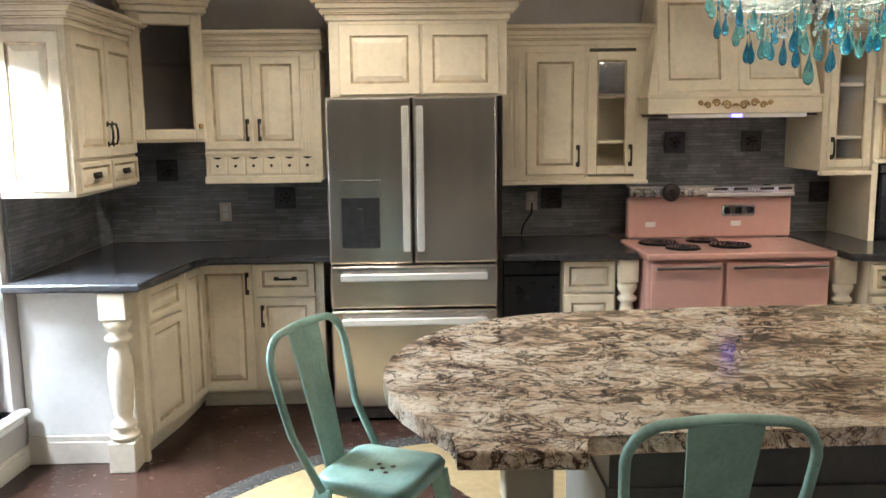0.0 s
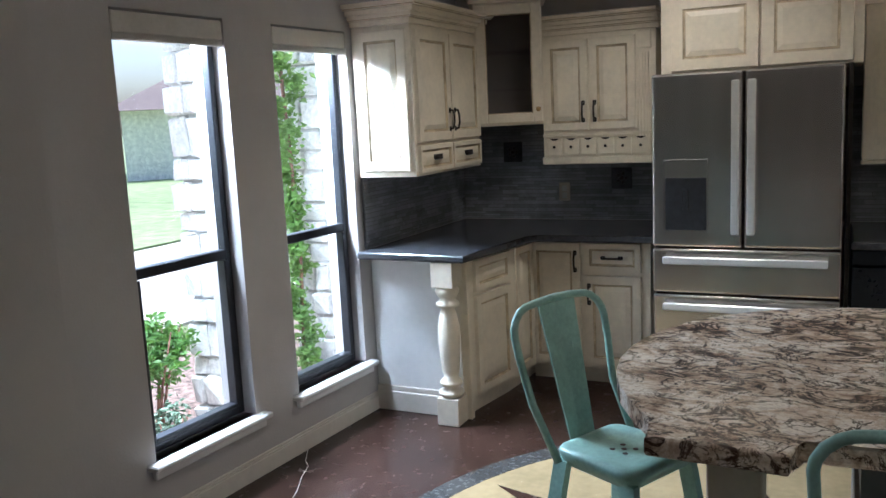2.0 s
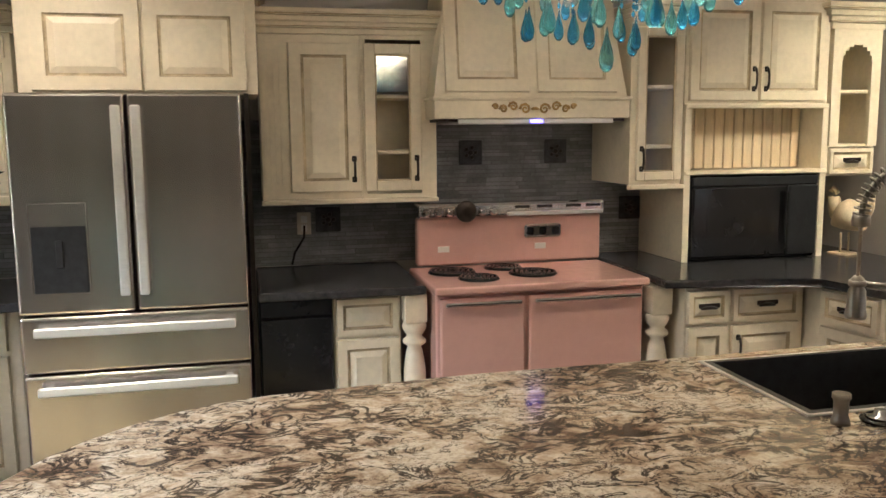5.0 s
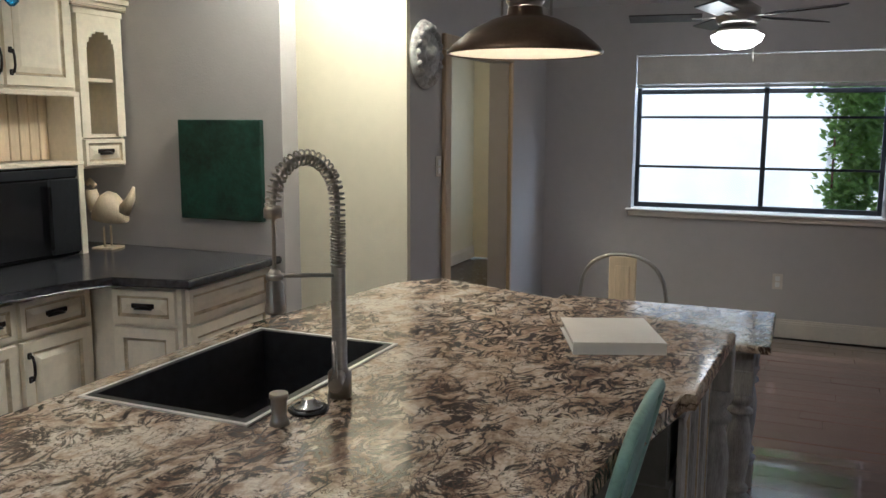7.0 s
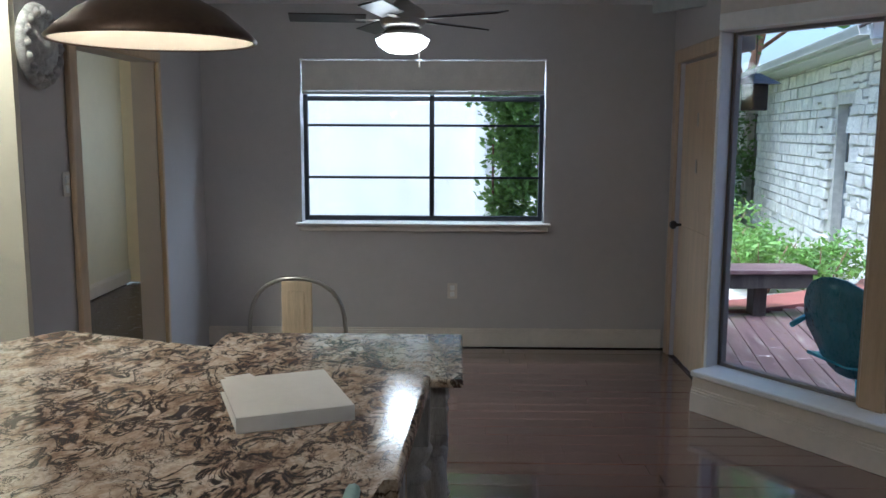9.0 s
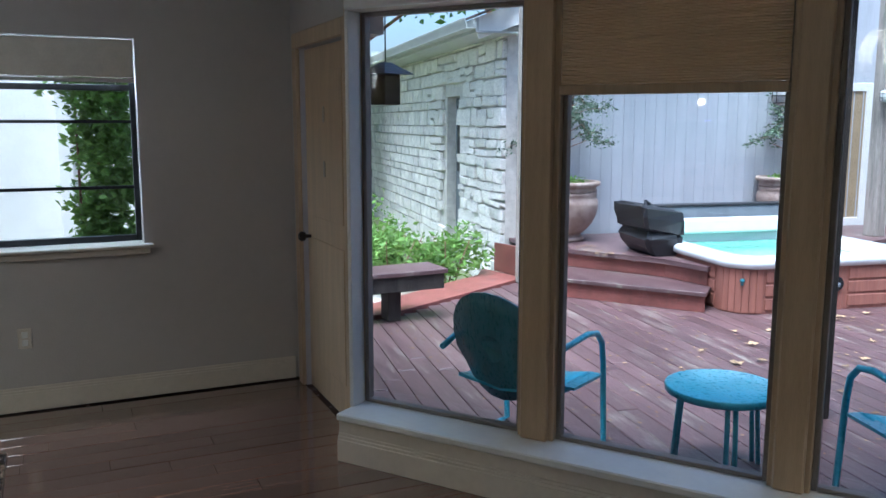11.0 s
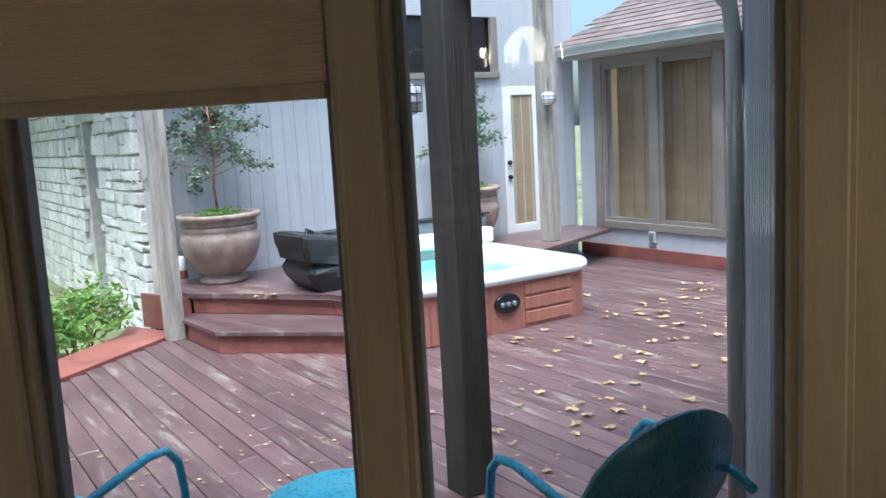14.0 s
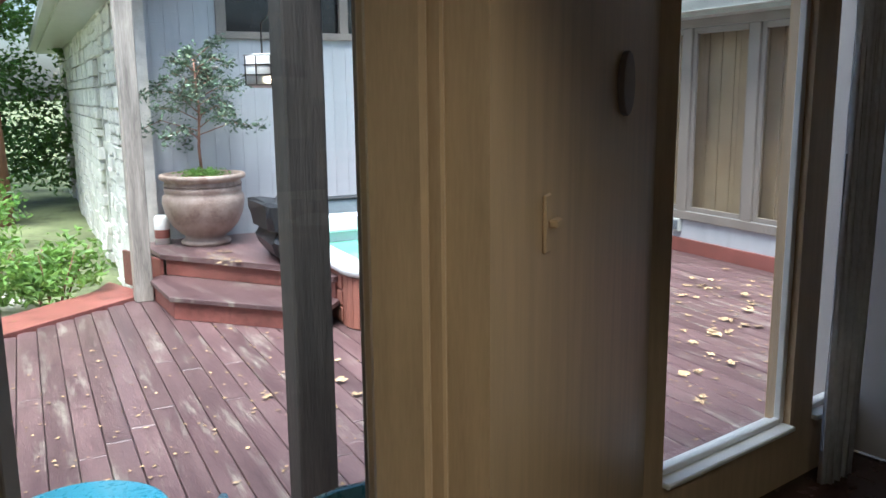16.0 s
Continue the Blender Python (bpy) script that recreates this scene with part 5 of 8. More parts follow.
ring_solid(bm, rings, smooth=False)
tube(bm, [(-0.25, 1.2, 0.80), (-0.2, 1.3, 0.90), (-0.1, 1.4, 0.86)], 0.015, 6)
part("flap", bm, "vinyl", t)

# ---- pots with small olive trees ----


def potted_tree(x, y, z, k, seed, label):
    rnd = random.Random(seed)
    t = thing("potted_tree", label, "potted tree", "planters by the spa", m=pose(x, y, z))
    bm = bm_new()
    lathe(bm, [(0.22, 0), (0.23, 0.03), (0.20, 0.055), (0.18, 0.075), (0.24, 0.12), (0.31, 0.20), (0.355, 0.30), (0.375, 0.40), (0.368, 0.46), (0.345, 0.485), (0.352, 0.50), (0.355, 0.53), (0.345, 0.55)], n=30)
    pot = part("pot", bm, "pot", t, "glazed brown ceramic urn")
    bm = bm_new()
    lathe(bm, [(0.341, 0.551), (0.36, 0.56), (0.345, 0.58), (0.345, 0.60), (0.385, 0.615), (0.395, 0.64), (0.385, 0.66), (0.34, 0.66), (0.33, 0.61), (0.01, 0.60)], n=30)
    part("rim", bm, "pot_rim", pot, "weathered pale rim")
    bm = bm_new()
    leaf_cloud(bm, (0, 0, 0.66), 0.31, 420, 0.05, rnd, 0.2, 0.22)
    part("undergrowth", bm, "leaf_lime", t)
    bm = bm_new()
    tube(bm, [(0, 0, 0.6), (0.02, 0.01, 0.9), (-0.02, 0.0, 1.25), (0.0, 0.02, 1.7)], 0.016, 7, r_end=0.007)
    tips = []
    for j in range(24):
        a, zz = j * 2.4, 0.95 + 0.033 * j
        rr = (0.60 - 0.014 * j) * k * rnd.uniform(0.6, 1.3)
        tip = (rr * math.cos(a), rr * math.sin(a), zz + rnd.uniform(-0.08, 0.22))
        mid = (rr * 0.5 * math.cos(a), rr * 0.5 * math.sin(a), zz + 0.10)
        tube(bm, [(0, 0, zz), mid, tip], 0.006, 5, r_end=0.002)
        tips += [(mid, tip)]
    part("trunk", bm, "bark", t)
    bm = bm_new()
    for mid, tip in tips:
        for q in range(5):
            f = q / 4
            c = [mid[i] + (tip[i] - mid[i]) * f for i in range(3)]
            leaf_cloud(bm, c, 0.125, 20, 0.05, rnd, 0.1, 1.0)
    part("foliage", bm, "leaf_olive", t)
    return t


potted_tree(9.80, -3.52, 0.32, 1.0, 11, "brown glazed urn with a small olive tree on the landing")
potted_tree(9.36, -6.45, 0.32, 0.8, 12, "brown glazed urn with a slender olive tree behind the tub")

# ---- lawn chairs and table ----


def lawn_chair(x, y, heading, label):
    """A metal shell-back chair on bent tube arms; it faces its own +x."""
    t = thing("lawn_chair", label, "chair", "lawn chairs on the deck", m=pose(x, y, DECK, 0, 0, heading))
    bm = bm_new()
    fr, bk = [], []
    for k in range(22):
        a = 2 * math.pi * k / 22
        yy, zz = math.sin(a), math.cos(a)
        w = 0.275 * (1 if zz < 0 else 1.0) * yy * (1.0 - 0.10 * (zz < -0.2))
        h = 0.60 + 0.285 * zz
        lean = -0.20 - 0.32 * (h - 0.35) + 0.10 * (yy * yy) * 0.6
        fr.append((lean + 0.012, w, h))
        bk.append((lean - 0.012, w, h))
    cf, cb = (-0.30, 0, 0.60), (-0.325, 0, 0.60)
    ring_solid(bm, [[(p[0] * 0.25 + cb[0] * 0.75, p[1] * 0.25, p[2] * 0.25 + cb[2] * 0.75) for p in bk], [(p[0] * 0.6 + cb[0] * 0.4, p[1] * 0.6, p[2] * 0.6 + cb[2] * 0.4) for p in bk], bk, fr, [(p[0] * 0.6 + cf[0] * 0.4, p[1] * 0.6, p[2] * 0.6 + cf[2] * 0.4) for p in fr], [(p[0] * 0.25 + cf[0] * 0.75, p[1] * 0.25, p[2] * 0.25 + cf[2] * 0.75) for p in fr]])
    part("backrest", bm, "turq_dark", t, "darker turquoise rounded shell back")
    bm = bm_new()
    rings = []
    for k in range(9):
        f = k / 8
        xx = -0.23 + 0.50 * f
        zz = 0.40 - 0.045 * math.sin(math.pi * f) - (0.05 * (f - 0.85) / 0.15 if f > 0.85 else 0) + 0.02 * f
        wd = 0.25 + 0.02 * math.sin(math.pi * f)
        rings.append([(xx, -wd, zz + 0.02), (xx, -wd * 0.6, zz), (xx, 0, zz - 0.01), (xx, wd * 0.6, zz), (xx, wd, zz + 0.02), (xx, wd, zz + 0.002), (xx, 0, zz - 0.028), (xx, -wd, zz + 0.002)])
    ring_solid(bm, rings)
    part("seat", bm, "turq", t)
    for s in (-1, 1):
        bm = bm_new()
        pts = [(-0.33, 0.28 * s, 0.57), (-0.22, 0.29 * s, 0.60), (0.10, 0.30 * s, 0.635), (0.20, 0.30 * s, 0.62), (0.26, 0.30 * s, 0.56), (0.28, 0.30 * s, 0.45), (0.31, 0.30 * s, 0.02), (0.24, 0.30 * s, 0.014), (-0.25, 0.29 * s, 0.014)]
        tube(bm, pts, 0.016, 8)
        part("arm", bm, "turq", t)
        bm = bm_new()
        bx(bm, -0.05, 0.25, 0.25 * s - 0.012, 0.30 * s + (0.012 if s > 0 else -0.012), 0.385, 0.40) if s > 0 else bx(bm, -0.05, 0.25, -0.312, -0.238, 0.385, 0.40)
        part("seat_bracket", bm, "turq", t)
    bm = bm_new()
    tube(bm, [(-0.25, -0.29, 0.014), (-0.28, -0.2, 0.014), (-0.28, 0.2, 0.014), (-0.25, 0.29, 0.014)], 0.016, 8)
    part("rear_runner", bm, "turq", t)
    return t


lawn_chair(5.49, -0.49, -62, "teal metal shell-back lawn chair beside the small table")
lawn_chair(4.06, -1.72, -18, "teal metal shell-back lawn chair near the siding wall")
t = thing("side_table", "round turquoise metal side table scattered with leaf bits", "table", m=pose(4.86, -1.22, DECK))
bm = bm_new()
lathe(bm, [(0.01, 0.395), (0.262, 0.391), (0.272, 0.397), (0.272, 0.425), (0.262, 0.430), (0.01, 0.427)], n=36)
part("tabletop", bm, "turq", t)
for k in range(3):
    a = k * 2 * math.pi / 3 + 0.5
    for o in (-0.09, 0.09):
        bm = bm_new()
        tube(bm, [(0.20 * math.cos(a + o), 0.20 * math.sin(a + o), 0.395), (0.23 * math.cos(a + o), 0.23 * math.sin(a + o), 0.0)], 0.012, 7)
        part("leg", bm, "turq", t)

# bench, bird feeder, hanging lanterns, small boxes
t = thing("garden_bench", "purple-brown stained timber bench beside the deck", "bench", m=pose(8.45, -0.86, DECK, 0, 0, 92))
bm = bm_new()
bx(bm, -0.50, 1.6, -0.20, 0.20, 0.40, 0.44, 0.006)
part("seat", bm, "deck", t)
for q in ((-0.47, 1.57, -0.18, -0.145), (-0.47, 1.57, 0.145, 0.18)):
    bm = bm_new()
    bx(bm, *q, 0.27, 0.399, 0.004)
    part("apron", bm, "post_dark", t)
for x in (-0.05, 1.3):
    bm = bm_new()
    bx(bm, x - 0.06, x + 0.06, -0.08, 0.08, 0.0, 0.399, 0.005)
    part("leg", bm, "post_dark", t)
t = thing("bird_feeder", "dark hanging metal bird feeder with a pitched roof", "bird feeder", m=pose(5.93, 0.09, 1.80, 0, 0, 20))
bm = bm_new()
bx(bm, -0.055, 0.055, -0.055, 0.055, -0.09, 0.06, 0.006)
part("box", bm, "iron", t)
bm = bm_new()
ring_solid(bm, [[(-0.11, -0.10, 0.06), (0.11, -0.10, 0.06), (0.11, 0.10, 0.06), (-0.11, 0.10, 0.06)], [(-0.02, -0.02, 0.12), (0.02, -0.02, 0.12), (0.02, 0.02, 0.12), (-0.02, 0.02, 0.12)]], smooth=False)
part("roof", bm, "iron", t)
bm = bm_new()
tube(bm, [(0, 0, 0.12), (0, 0, 0.75)], 0.004, 5)
part("hanger", bm, "iron", t)


def wire_lantern(x, y, z, r, dx, dy, label):
    t = thing("hanging_lantern", label, "lantern", "wire lanterns", m=pose(x, y, z))
    bm = bm_new()
    lathe(bm, [(r * 0.5, -r), (r * 0.95, -r * 0.85), (r, 0), (r * 0.95, r * 0.7), (r * 0.5, r * 0.85)], n=18)
    part("shade", bm, "paper", t, "white frosted shade")
    bm = bm_new()
    for k in range(8):
        a = k * math.pi / 4
        tube(bm, [(r * 1.02 * math.cos(a), r * 1.02 * math.sin(a), -r * 0.85), (r * 1.04 * math.cos(a), r * 1.04 * math.sin(a), 0), (r * 1.02 * math.cos(a), r * 1.02 * math.sin(a), r * 0.75)], 0.0025, 4)
    for zz in (-0.85, -0.3, 0.25, 0.75):
        tube(bm, [(r * 1.03 * math.cos(k * math.pi / 8), r * 1.03 * math.sin(k * math.pi / 8), r * zz) for k in range(17)], 0.0025, 4)
    part("wire_cage", bm, "iron", t)
    bm = bm_new()
    tube(bm, [(0, 0, r * 0.85), (0, 0, r * 0.85 + 0.12), (dx * 0.4, dy * 0.4, r * 0.85 + 0.16), (dx, dy, r * 0.85 + 0.10)], 0.004, 5)
    part("hanger", bm, "iron", t)


wire_lantern(5.52, -2.22, 1.80, 0.075, -0.21, -0.01, "white hanging lantern in a black wire cage")
wire_lantern(8.47, -6.90, 1.93, 0.075, 0.05, -0.06, "small white hanging lantern beside the far post")
t = thing("wall_lantern", "dark metal wall lantern with a curved bracket", "lantern", m=WW @ pose(0.70, -0.10, 1.9))
bm = bm_new()
bx(bm, -0.07, 0.07, -0.07, 0.07, -0.13, 0.03, 0.006)
part("housing", bm, "iron", t)
bm = bm_new()
bx(bm, -0.12, 0.12, -0.10, 0.09, 0.031, 0.06, 0.006)
part("cap", bm, "greige", t)
bm = bm_new()
tube(bm, [(0, 0.09, 0.0), (0, 0.03, 0.16), (0, 0.0, 0.22), (0, -0.02, 0.16), (0, 0, 0.06)], 0.008, 6)
part("bracket", bm, "iron", t)
t = thing("outlet_box", "grey weatherproof outlet box on the white wall", "outlet", m=RR @ pose(5.28, 0.0, 0.24))
bm = bm_new()
bx(bm, -0.05, 0.05, 0.002, 0.05, -0.07, 0.07, 0.008)
part("cover", bm, "fascia", t)
bm = bm_new()
bx(bm, -0.035, 0.035, 0.051, 0.056, -0.05, 0.05, 0.003)
part("flap", bm, "vinyl_grey", t)
t = thing("spray_can", "red and white cylindrical can behind the urn", "can", m=pose(10.02, -3.18, 0.32))
bm = bm_new()
lathe(bm, [(0.07, 0), (0.07, 0.24), (0.05, 0.27)], n=16)
part("body", bm, "paper", t)
bm = bm_new()
lathe(bm, [(0.071, 0.06), (0.0715, 0.14)], n=16, caps=False)
part("label_band", bm, "deck_red", t, "red label band")

# planting
shrub("azalea_shrub", 10.15, -1.55, -0.3, 0.62, 0.90, "leaf_lime", 21, "bright green leafy shrub by the stone wall", 0.085, 1300)
shrub("azalea_shrub", 10.12, -2.2, -0.3, 0.56, 0.85, "leaf_lime", 22, "bright green leafy shrub by the stone wall", 0.085, 1300)
shrub("azalea_shrub", 10.9, -1.15, -0.3, 0.75, 0.95, "leaf_lime", 23, "bright green leafy shrub beside the path", 0.085, 1300)
shrub("azalea_shrub", 12.6, -1.7, -0.3, 0.8, 1.0, "leaf_lime", 24, "bright green leafy shrub along the stone wall", 0.09, 1200)
shrub("azalea_shrub", 14.5, -1.9, -0.3, 0.9, 1.1, "leaf", 25, "green leafy shrub along the stone wall", 0.10, 1200)
tree("crape_myrtle", 16.9, -2.72, -0.3, 8.0, 3.0, "leaf", 31, "tall tree with bare russet trunks behind the patio", 0.22, 4200, 0.30)
for k, (x, y, h, r) in enumerate(((22, -1, 9, 4.0), (24, -6, 10, 4.5), (21, 3, 8, 3.6), (27, 0, 11, 5), (20, -9, 11, 5), (26, -12, 12, 6), (19, 5.5, 8, 4))):
    tree("shade_tree", x, y, -0.3, h, r, "leaf_deep" if k % 2 else "leaf", 40 + k, "dense green tree beyond the patio", 0.30, 3800, 0.2)
bm = bm_new()
rnd = random.Random(77)
for k in range(26):
    leaf_cloud(bm, (18 + rnd.random() * 6, -4 + k * 0.55, 0.4 + rnd.random() * 1.6), 1.1, 260, 0.16, rnd, 0.3, 0.9)
tagged(done(bm, "undergrowth", "leaf_deep"), "dense green undergrowth beyond the path", "undergrowth", "", "stuff")

# thicket behind the stone house's path
bm = bm_new()
rnd = random.Random(78)
for k in range(120):
    leaf_cloud(bm, (18.2 + rnd.random() * 2.0, -4.6 + rnd.random() * 6.5, 0.1 + 5.2 * rnd.random()), rnd.uniform(0.5, 0.8), 230, 0.13, rnd, 0.3, 0.9)
tagged(done(bm, "thicket", "leaf"), "leafy green thicket at the end of the path", "thicket", "", "stuff")

# fallen leaves
bm = bm_new()
rnd = random.Random(9)


def fallen(bm, x, y, s, z=DECK):
    a = rnd.random() * 6.28
    n = 9
    pts = []
    for k in range(n):
        rr = s * (1.0 if k % 2 == 0 else 0.5) * rnd.uniform(0.7, 1.1)
        pts.append(bm.verts.new((x + rr * math.cos(a + k * 6.28 / n), y + rr * math.sin(a + k * 6.28 / n), z + 0.008 + s * 0.35 * rnd.random())))
    c = bm.verts.new((x, y, z + 0.01 + s * 0.1))
    for k in range(n):
        bm.faces.new((c, pts[k], pts[(k + 1) % n]))


for k in range(135):
    fallen(bm, rnd.uniform(4.9, 6.9), rnd.uniform(-7.8, -2.6), rnd.uniform(0.022, 0.062))
for k in range(28):
    fallen(bm, 6.6 + rnd.gauss(0, 0.5), -6.4 + rnd.gauss(0, 0.7), rnd.uniform(0.04, 0.08))
for k in range(1000):
    x, y = rnd.uniform(4.6, 8.3), rnd.uniform(-7.8, -0.6)
    if not (y < -3.55 and x > 6.85):
        fallen(bm, x, y, rnd.uniform(0.008, 0.02))
for k in range(40):
    fallen(bm, rnd.uniform(8.6, 9.3), rnd.uniform(-3.5, -3.2), rnd.uniform(0.012, 0.025), 0.32)
tagged(done(bm, "fallen_leaves", "dry_leaf"), "dry tan leaves scattered over the deck", "leaves", "", "stuff")

# deck boards
deck = tagged(new("deck"), "weathered red-stained timber deck of long boards", "deck", "", "structure")
bm = bm_new()
prism(bm, [(3.15, -1.55), (4.1, -9), (9.4, -9), (10.2, -3), (8.6, -0.9), (8.4, 0.22), (5.75, 0.22)], -0.30, DECK - 0.036)
part("joists", bm, "post_dark", deck)


def house_edge(y):
    if y > 0.2:
        return 7.3
    if y > -1.50:
        return 3.20 + (y + 1.50) * 1.41
    if y > -2.97:
        return 3.22 + (-1.50 - y) * 0.62
    return 4.12


def far_edge(y):
    if y > -0.95:
        return 8.46
    if y > -2.80:
        return 8.50 + (-0.95 - y) * 0.55
    if y > -8.6:
        return 9.45
    return 9.1


boards = {}
rnd = random.Random(3)
BW = 0.138
for k in range(0, 66):
    yc = 0.9 - k * BW
    # boards lean by about eight degrees: y falls as x grows
    def at(x):
        return yc - 0.172 / 0.985 * (x - 5.5)
    x0 = 3.2
    while x0 < 9.6 and not (x0 > house_edge(at(x0)) + 0.02):
        x0 += 0.04
    x1 = x0
    while x1 < 9.7 and x1 < far_edge(at(x1)) and at(x1) > -8.55 + 0.17 * (9.2 - x1) * -1 * -1:
        x1 += 0.05
    if x1 - x0 < 0.25:
        continue
    cut = [x0, x1]
    if x1 - x0 > 2.4:
        cut = [x0, x0 + (x1 - x0) * rnd.uniform(0.3, 0.7), x1]
    for a, b in zip(cut, cut[1:]):
        n = max(1, round((b - a) / 0.5))
        if n not in boards:
            bm = bm_new()
            bx(bm, -n * 0.25, n * 0.25, -BW / 2 + 0.0035, BW / 2 - 0.0035, -0.035, 0.0, 0.004)
            me = bpy.data.meshes.new("deck_board")
            bm.to_mesh(me)
            bm.free()
            me.materials.append(M["deck"])
            boards[n] = me
        ob = new("deck_board", boards[n])
        ln = (b - a - 0.006) / 0.985
        ob.matrix_world = pose((a + b) / 2, at((a + b) / 2), DECK + rnd.uniform(-0.002, 0.002), 0, 0, -9.9) @ Matrix.Diagonal((ln / (n * 0.5), 1, 1, 1))
        ob.parent = deck

# stones of the house wall
house = bpy.data.objects["wall_stone_core"]
stone_meshes = []
rnd = random.Random(8)
for k in range(8):
    bm = bm_new()
    bx(bm, -0.5, 0.5, -0.5, 0.5, -0.5, 0.5, 0.07)
    for v in bm.verts:
        v.co += Vector((rnd.uniform(-0.04, 0.04), rnd.uniform(-0.12, 0.12), rnd.uniform(-0.05, 0.05)))
    me = bpy.data.meshes.new("stone")
    bm.to_mesh(me)
    bm.free()
    me.materials.append(M["stone"])
    stone_meshes.append(me)
far_bm = bm_new()
z = -0.35
count = 0
while z < 2.62:
    h = min(rnd.uniform(0.10, 0.24), 2.66 - z)
    s = 0.0
    while s < 11.0:
        ln = rnd.uniform(0.16, 0.46)
        mid = s + ln / 2
        if not (1.84 < s + ln and s < 2.52 and z < 1.97) and not (8.48 < s + ln and s < 9.72 and z < 2.0):
            halves = ((z, h),) if h < 0.16 or rnd.random() < 0.55 else ((z, h * 0.45), (z + h * 0.45, h * 0.55))
            for zz, hh in halves if s < 3.2 and count < 299 else ():
                ob = new("stone", stone_meshes[rnd.randrange(8)])
                ob.matrix_basis = pose(mid, -0.03 + rnd.uniform(-0.008, 0.012), zz + hh / 2 + rnd.uniform(-0.012, 0.012), rnd.uniform(-2, 2), rnd.uniform(-2.5, 2.5), rnd.uniform(-2, 2)) @ Matrix.Diagonal((ln - 0.018, 0.10, hh - 0.016, 1))
                ob.parent = house
                count += 1
            if not (s < 3.2 and count < 299):
                bx(far_bm, s + 0.01, s + ln - 0.01, -0.034, 0.0 + rnd.uniform(0, 0.03), z + 0.01, z + h - 0.01)
        s += ln
    z += h
tagged(part("far_stones", far_bm, "stone_i", house), kind="stuff")

# ---- kitchen: upper cabinets, backsplash, hood ----


def glass_front(x0, x1, z0, z1, y, parent, pull=None, rail=0.05, arch=False):
    """A framed door with a glass pane, facing -y."""
    bm = bm_new()
    for k, q in enumerate(((x0, x0 + rail, z0, z1), (x1 - rail, x1, z0, z1), (x0 + rail, x1 - rail, z0, z0 + rail), (x0 + rail, x1 - rail, z1 - rail, z1))):
        bx(bm, q[0], q[1], y - 0.02, y, q[2], q[3], 0.004)
    for q in ((x0 + rail, x0 + rail + 0.006, z0 + rail, z1 - rail), (x1 - rail - 0.006, x1 - rail, z0 + rail, z1 - rail), (x0 + rail, x1 - rail, z0 + rail, z0 + rail + 0.006), (x0 + rail, x1 - rail, z1 - rail - 0.006, z1 - rail)):
        bx(bm, q[0], q[1], y - 0.017, y - 0.003, q[2], q[3], mi=1)
    d = part("door", bm, ("cream", "glaze"), parent)
    bm = bm_new()
    bx(bm, x0 + rail, x1 - rail, y - 0.010, y - 0.007, z0 + rail, z1 - rail)
    g = part("glass_pane", bm, "pane", d)
    g.visible_shadow = False
    if pull:
        handle("handle", x0 + 0.025 if pull[0] == "l" else x1 - 0.025, y - 0.02, z0 + 0.11, d)
    return d


def shell(x0, x1, y0, y1, z0, z1, parent, shelves=(), back="cream", t=0.02):
    """An open box with a back and shelves, open towards -y."""
    bm = bm_new()
    bx(bm, x0, x0 + t, y0, y1, z0, z1)
    bx(bm, x1 - t, x1, y0, y1, z0, z1)
    bx(bm, x0 + t, x1 - t, y0, y1, z0, z0 + t)
    bx(bm, x0 + t, x1 - t, y0, y1, z1 - t, z1)
    bx(bm, x0 + t, x1 - t, y1 - 0.012, y1, z0 + t, z1 - t)
    part("body", bm, back, parent)
    for z in shelves:
        bm = bm_new()
        bx(bm, x0 + t, x1 - t, y0 + 0.004, y1 - 0.012, z, z + 0.018, 0.002)
        part("shelf", bm, back, parent)


# west upper cabinet, facing +x; built facing -y and turned
t = thing("wall_cabinet", "cream glazed wall cabinet with two doors and small drawers", "cabinet", m=pose(-1.38, 4.222, 0, 0, 0, 90))
bm = bm_new()
bx(bm, 0.0, 0.85, 0.0, 0.345, 1.30, 2.075, 0.003)
part("body", bm, "cream", t)
front("door", 0.02, 0.42, 1.475, 2.05, 0.0, t, "rb", 0.05)
front("door", 0.43, 0.83, 1.475, 2.05, 0.0, t, "lb", 0.05)
front("drawer_front", 0.02, 0.42, 1.315, 1.46, 0.0, t, "cup", 0.025)
front("drawer_front", 0.43, 0.83, 1.315, 1.46, 0.0, t, "cup", 0.025)
crown(-0.01, 0.85, 0.0, 0.34, 2.076, t, 1.0)
bm = bm_new()
panel(bm, 0.03, 0.32, 1.33, 2.05, 0.0, 0.014, 0.05)
bmesh.ops.transform(bm, verts=bm.verts, matrix=pose(-0.002, 0.345, 0, 0, 0, -90))
part("side_panel", bm, ("cream", "glaze"), t)

# corner cabinet with a glass door
t = thing("corner_cabinet", "taller cream corner cabinet with a glass door", "cabinet", m=pose(-1.378, 5.04, 0, 0, 0, 22))
wc = 0.40
bm = bm_new()
for q in ((0, 0.03, 0, 0.30), (wc - 0.03, wc, 0, 0.30), (0.03, wc - 0.03, 0.285, 0.30)):
    bx(bm, *q, 1.53, 2.24)
bx(bm, 0.03, wc - 0.03, 0, 0.285, 1.53, 1.55)
bx(bm, 0.03, wc - 0.03, 0, 0.285, 2.22, 2.24)
part("body", bm, "cream", t)
# dark skin on the inner faces: the cabinet's inner shade as a colour
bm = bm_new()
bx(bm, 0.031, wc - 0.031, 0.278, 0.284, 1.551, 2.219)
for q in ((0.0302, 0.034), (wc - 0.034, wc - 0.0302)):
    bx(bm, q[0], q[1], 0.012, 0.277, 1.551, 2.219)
part("lining", bm, "cabinet_in", t, "cabinet inside, its shade put into a dark brown")
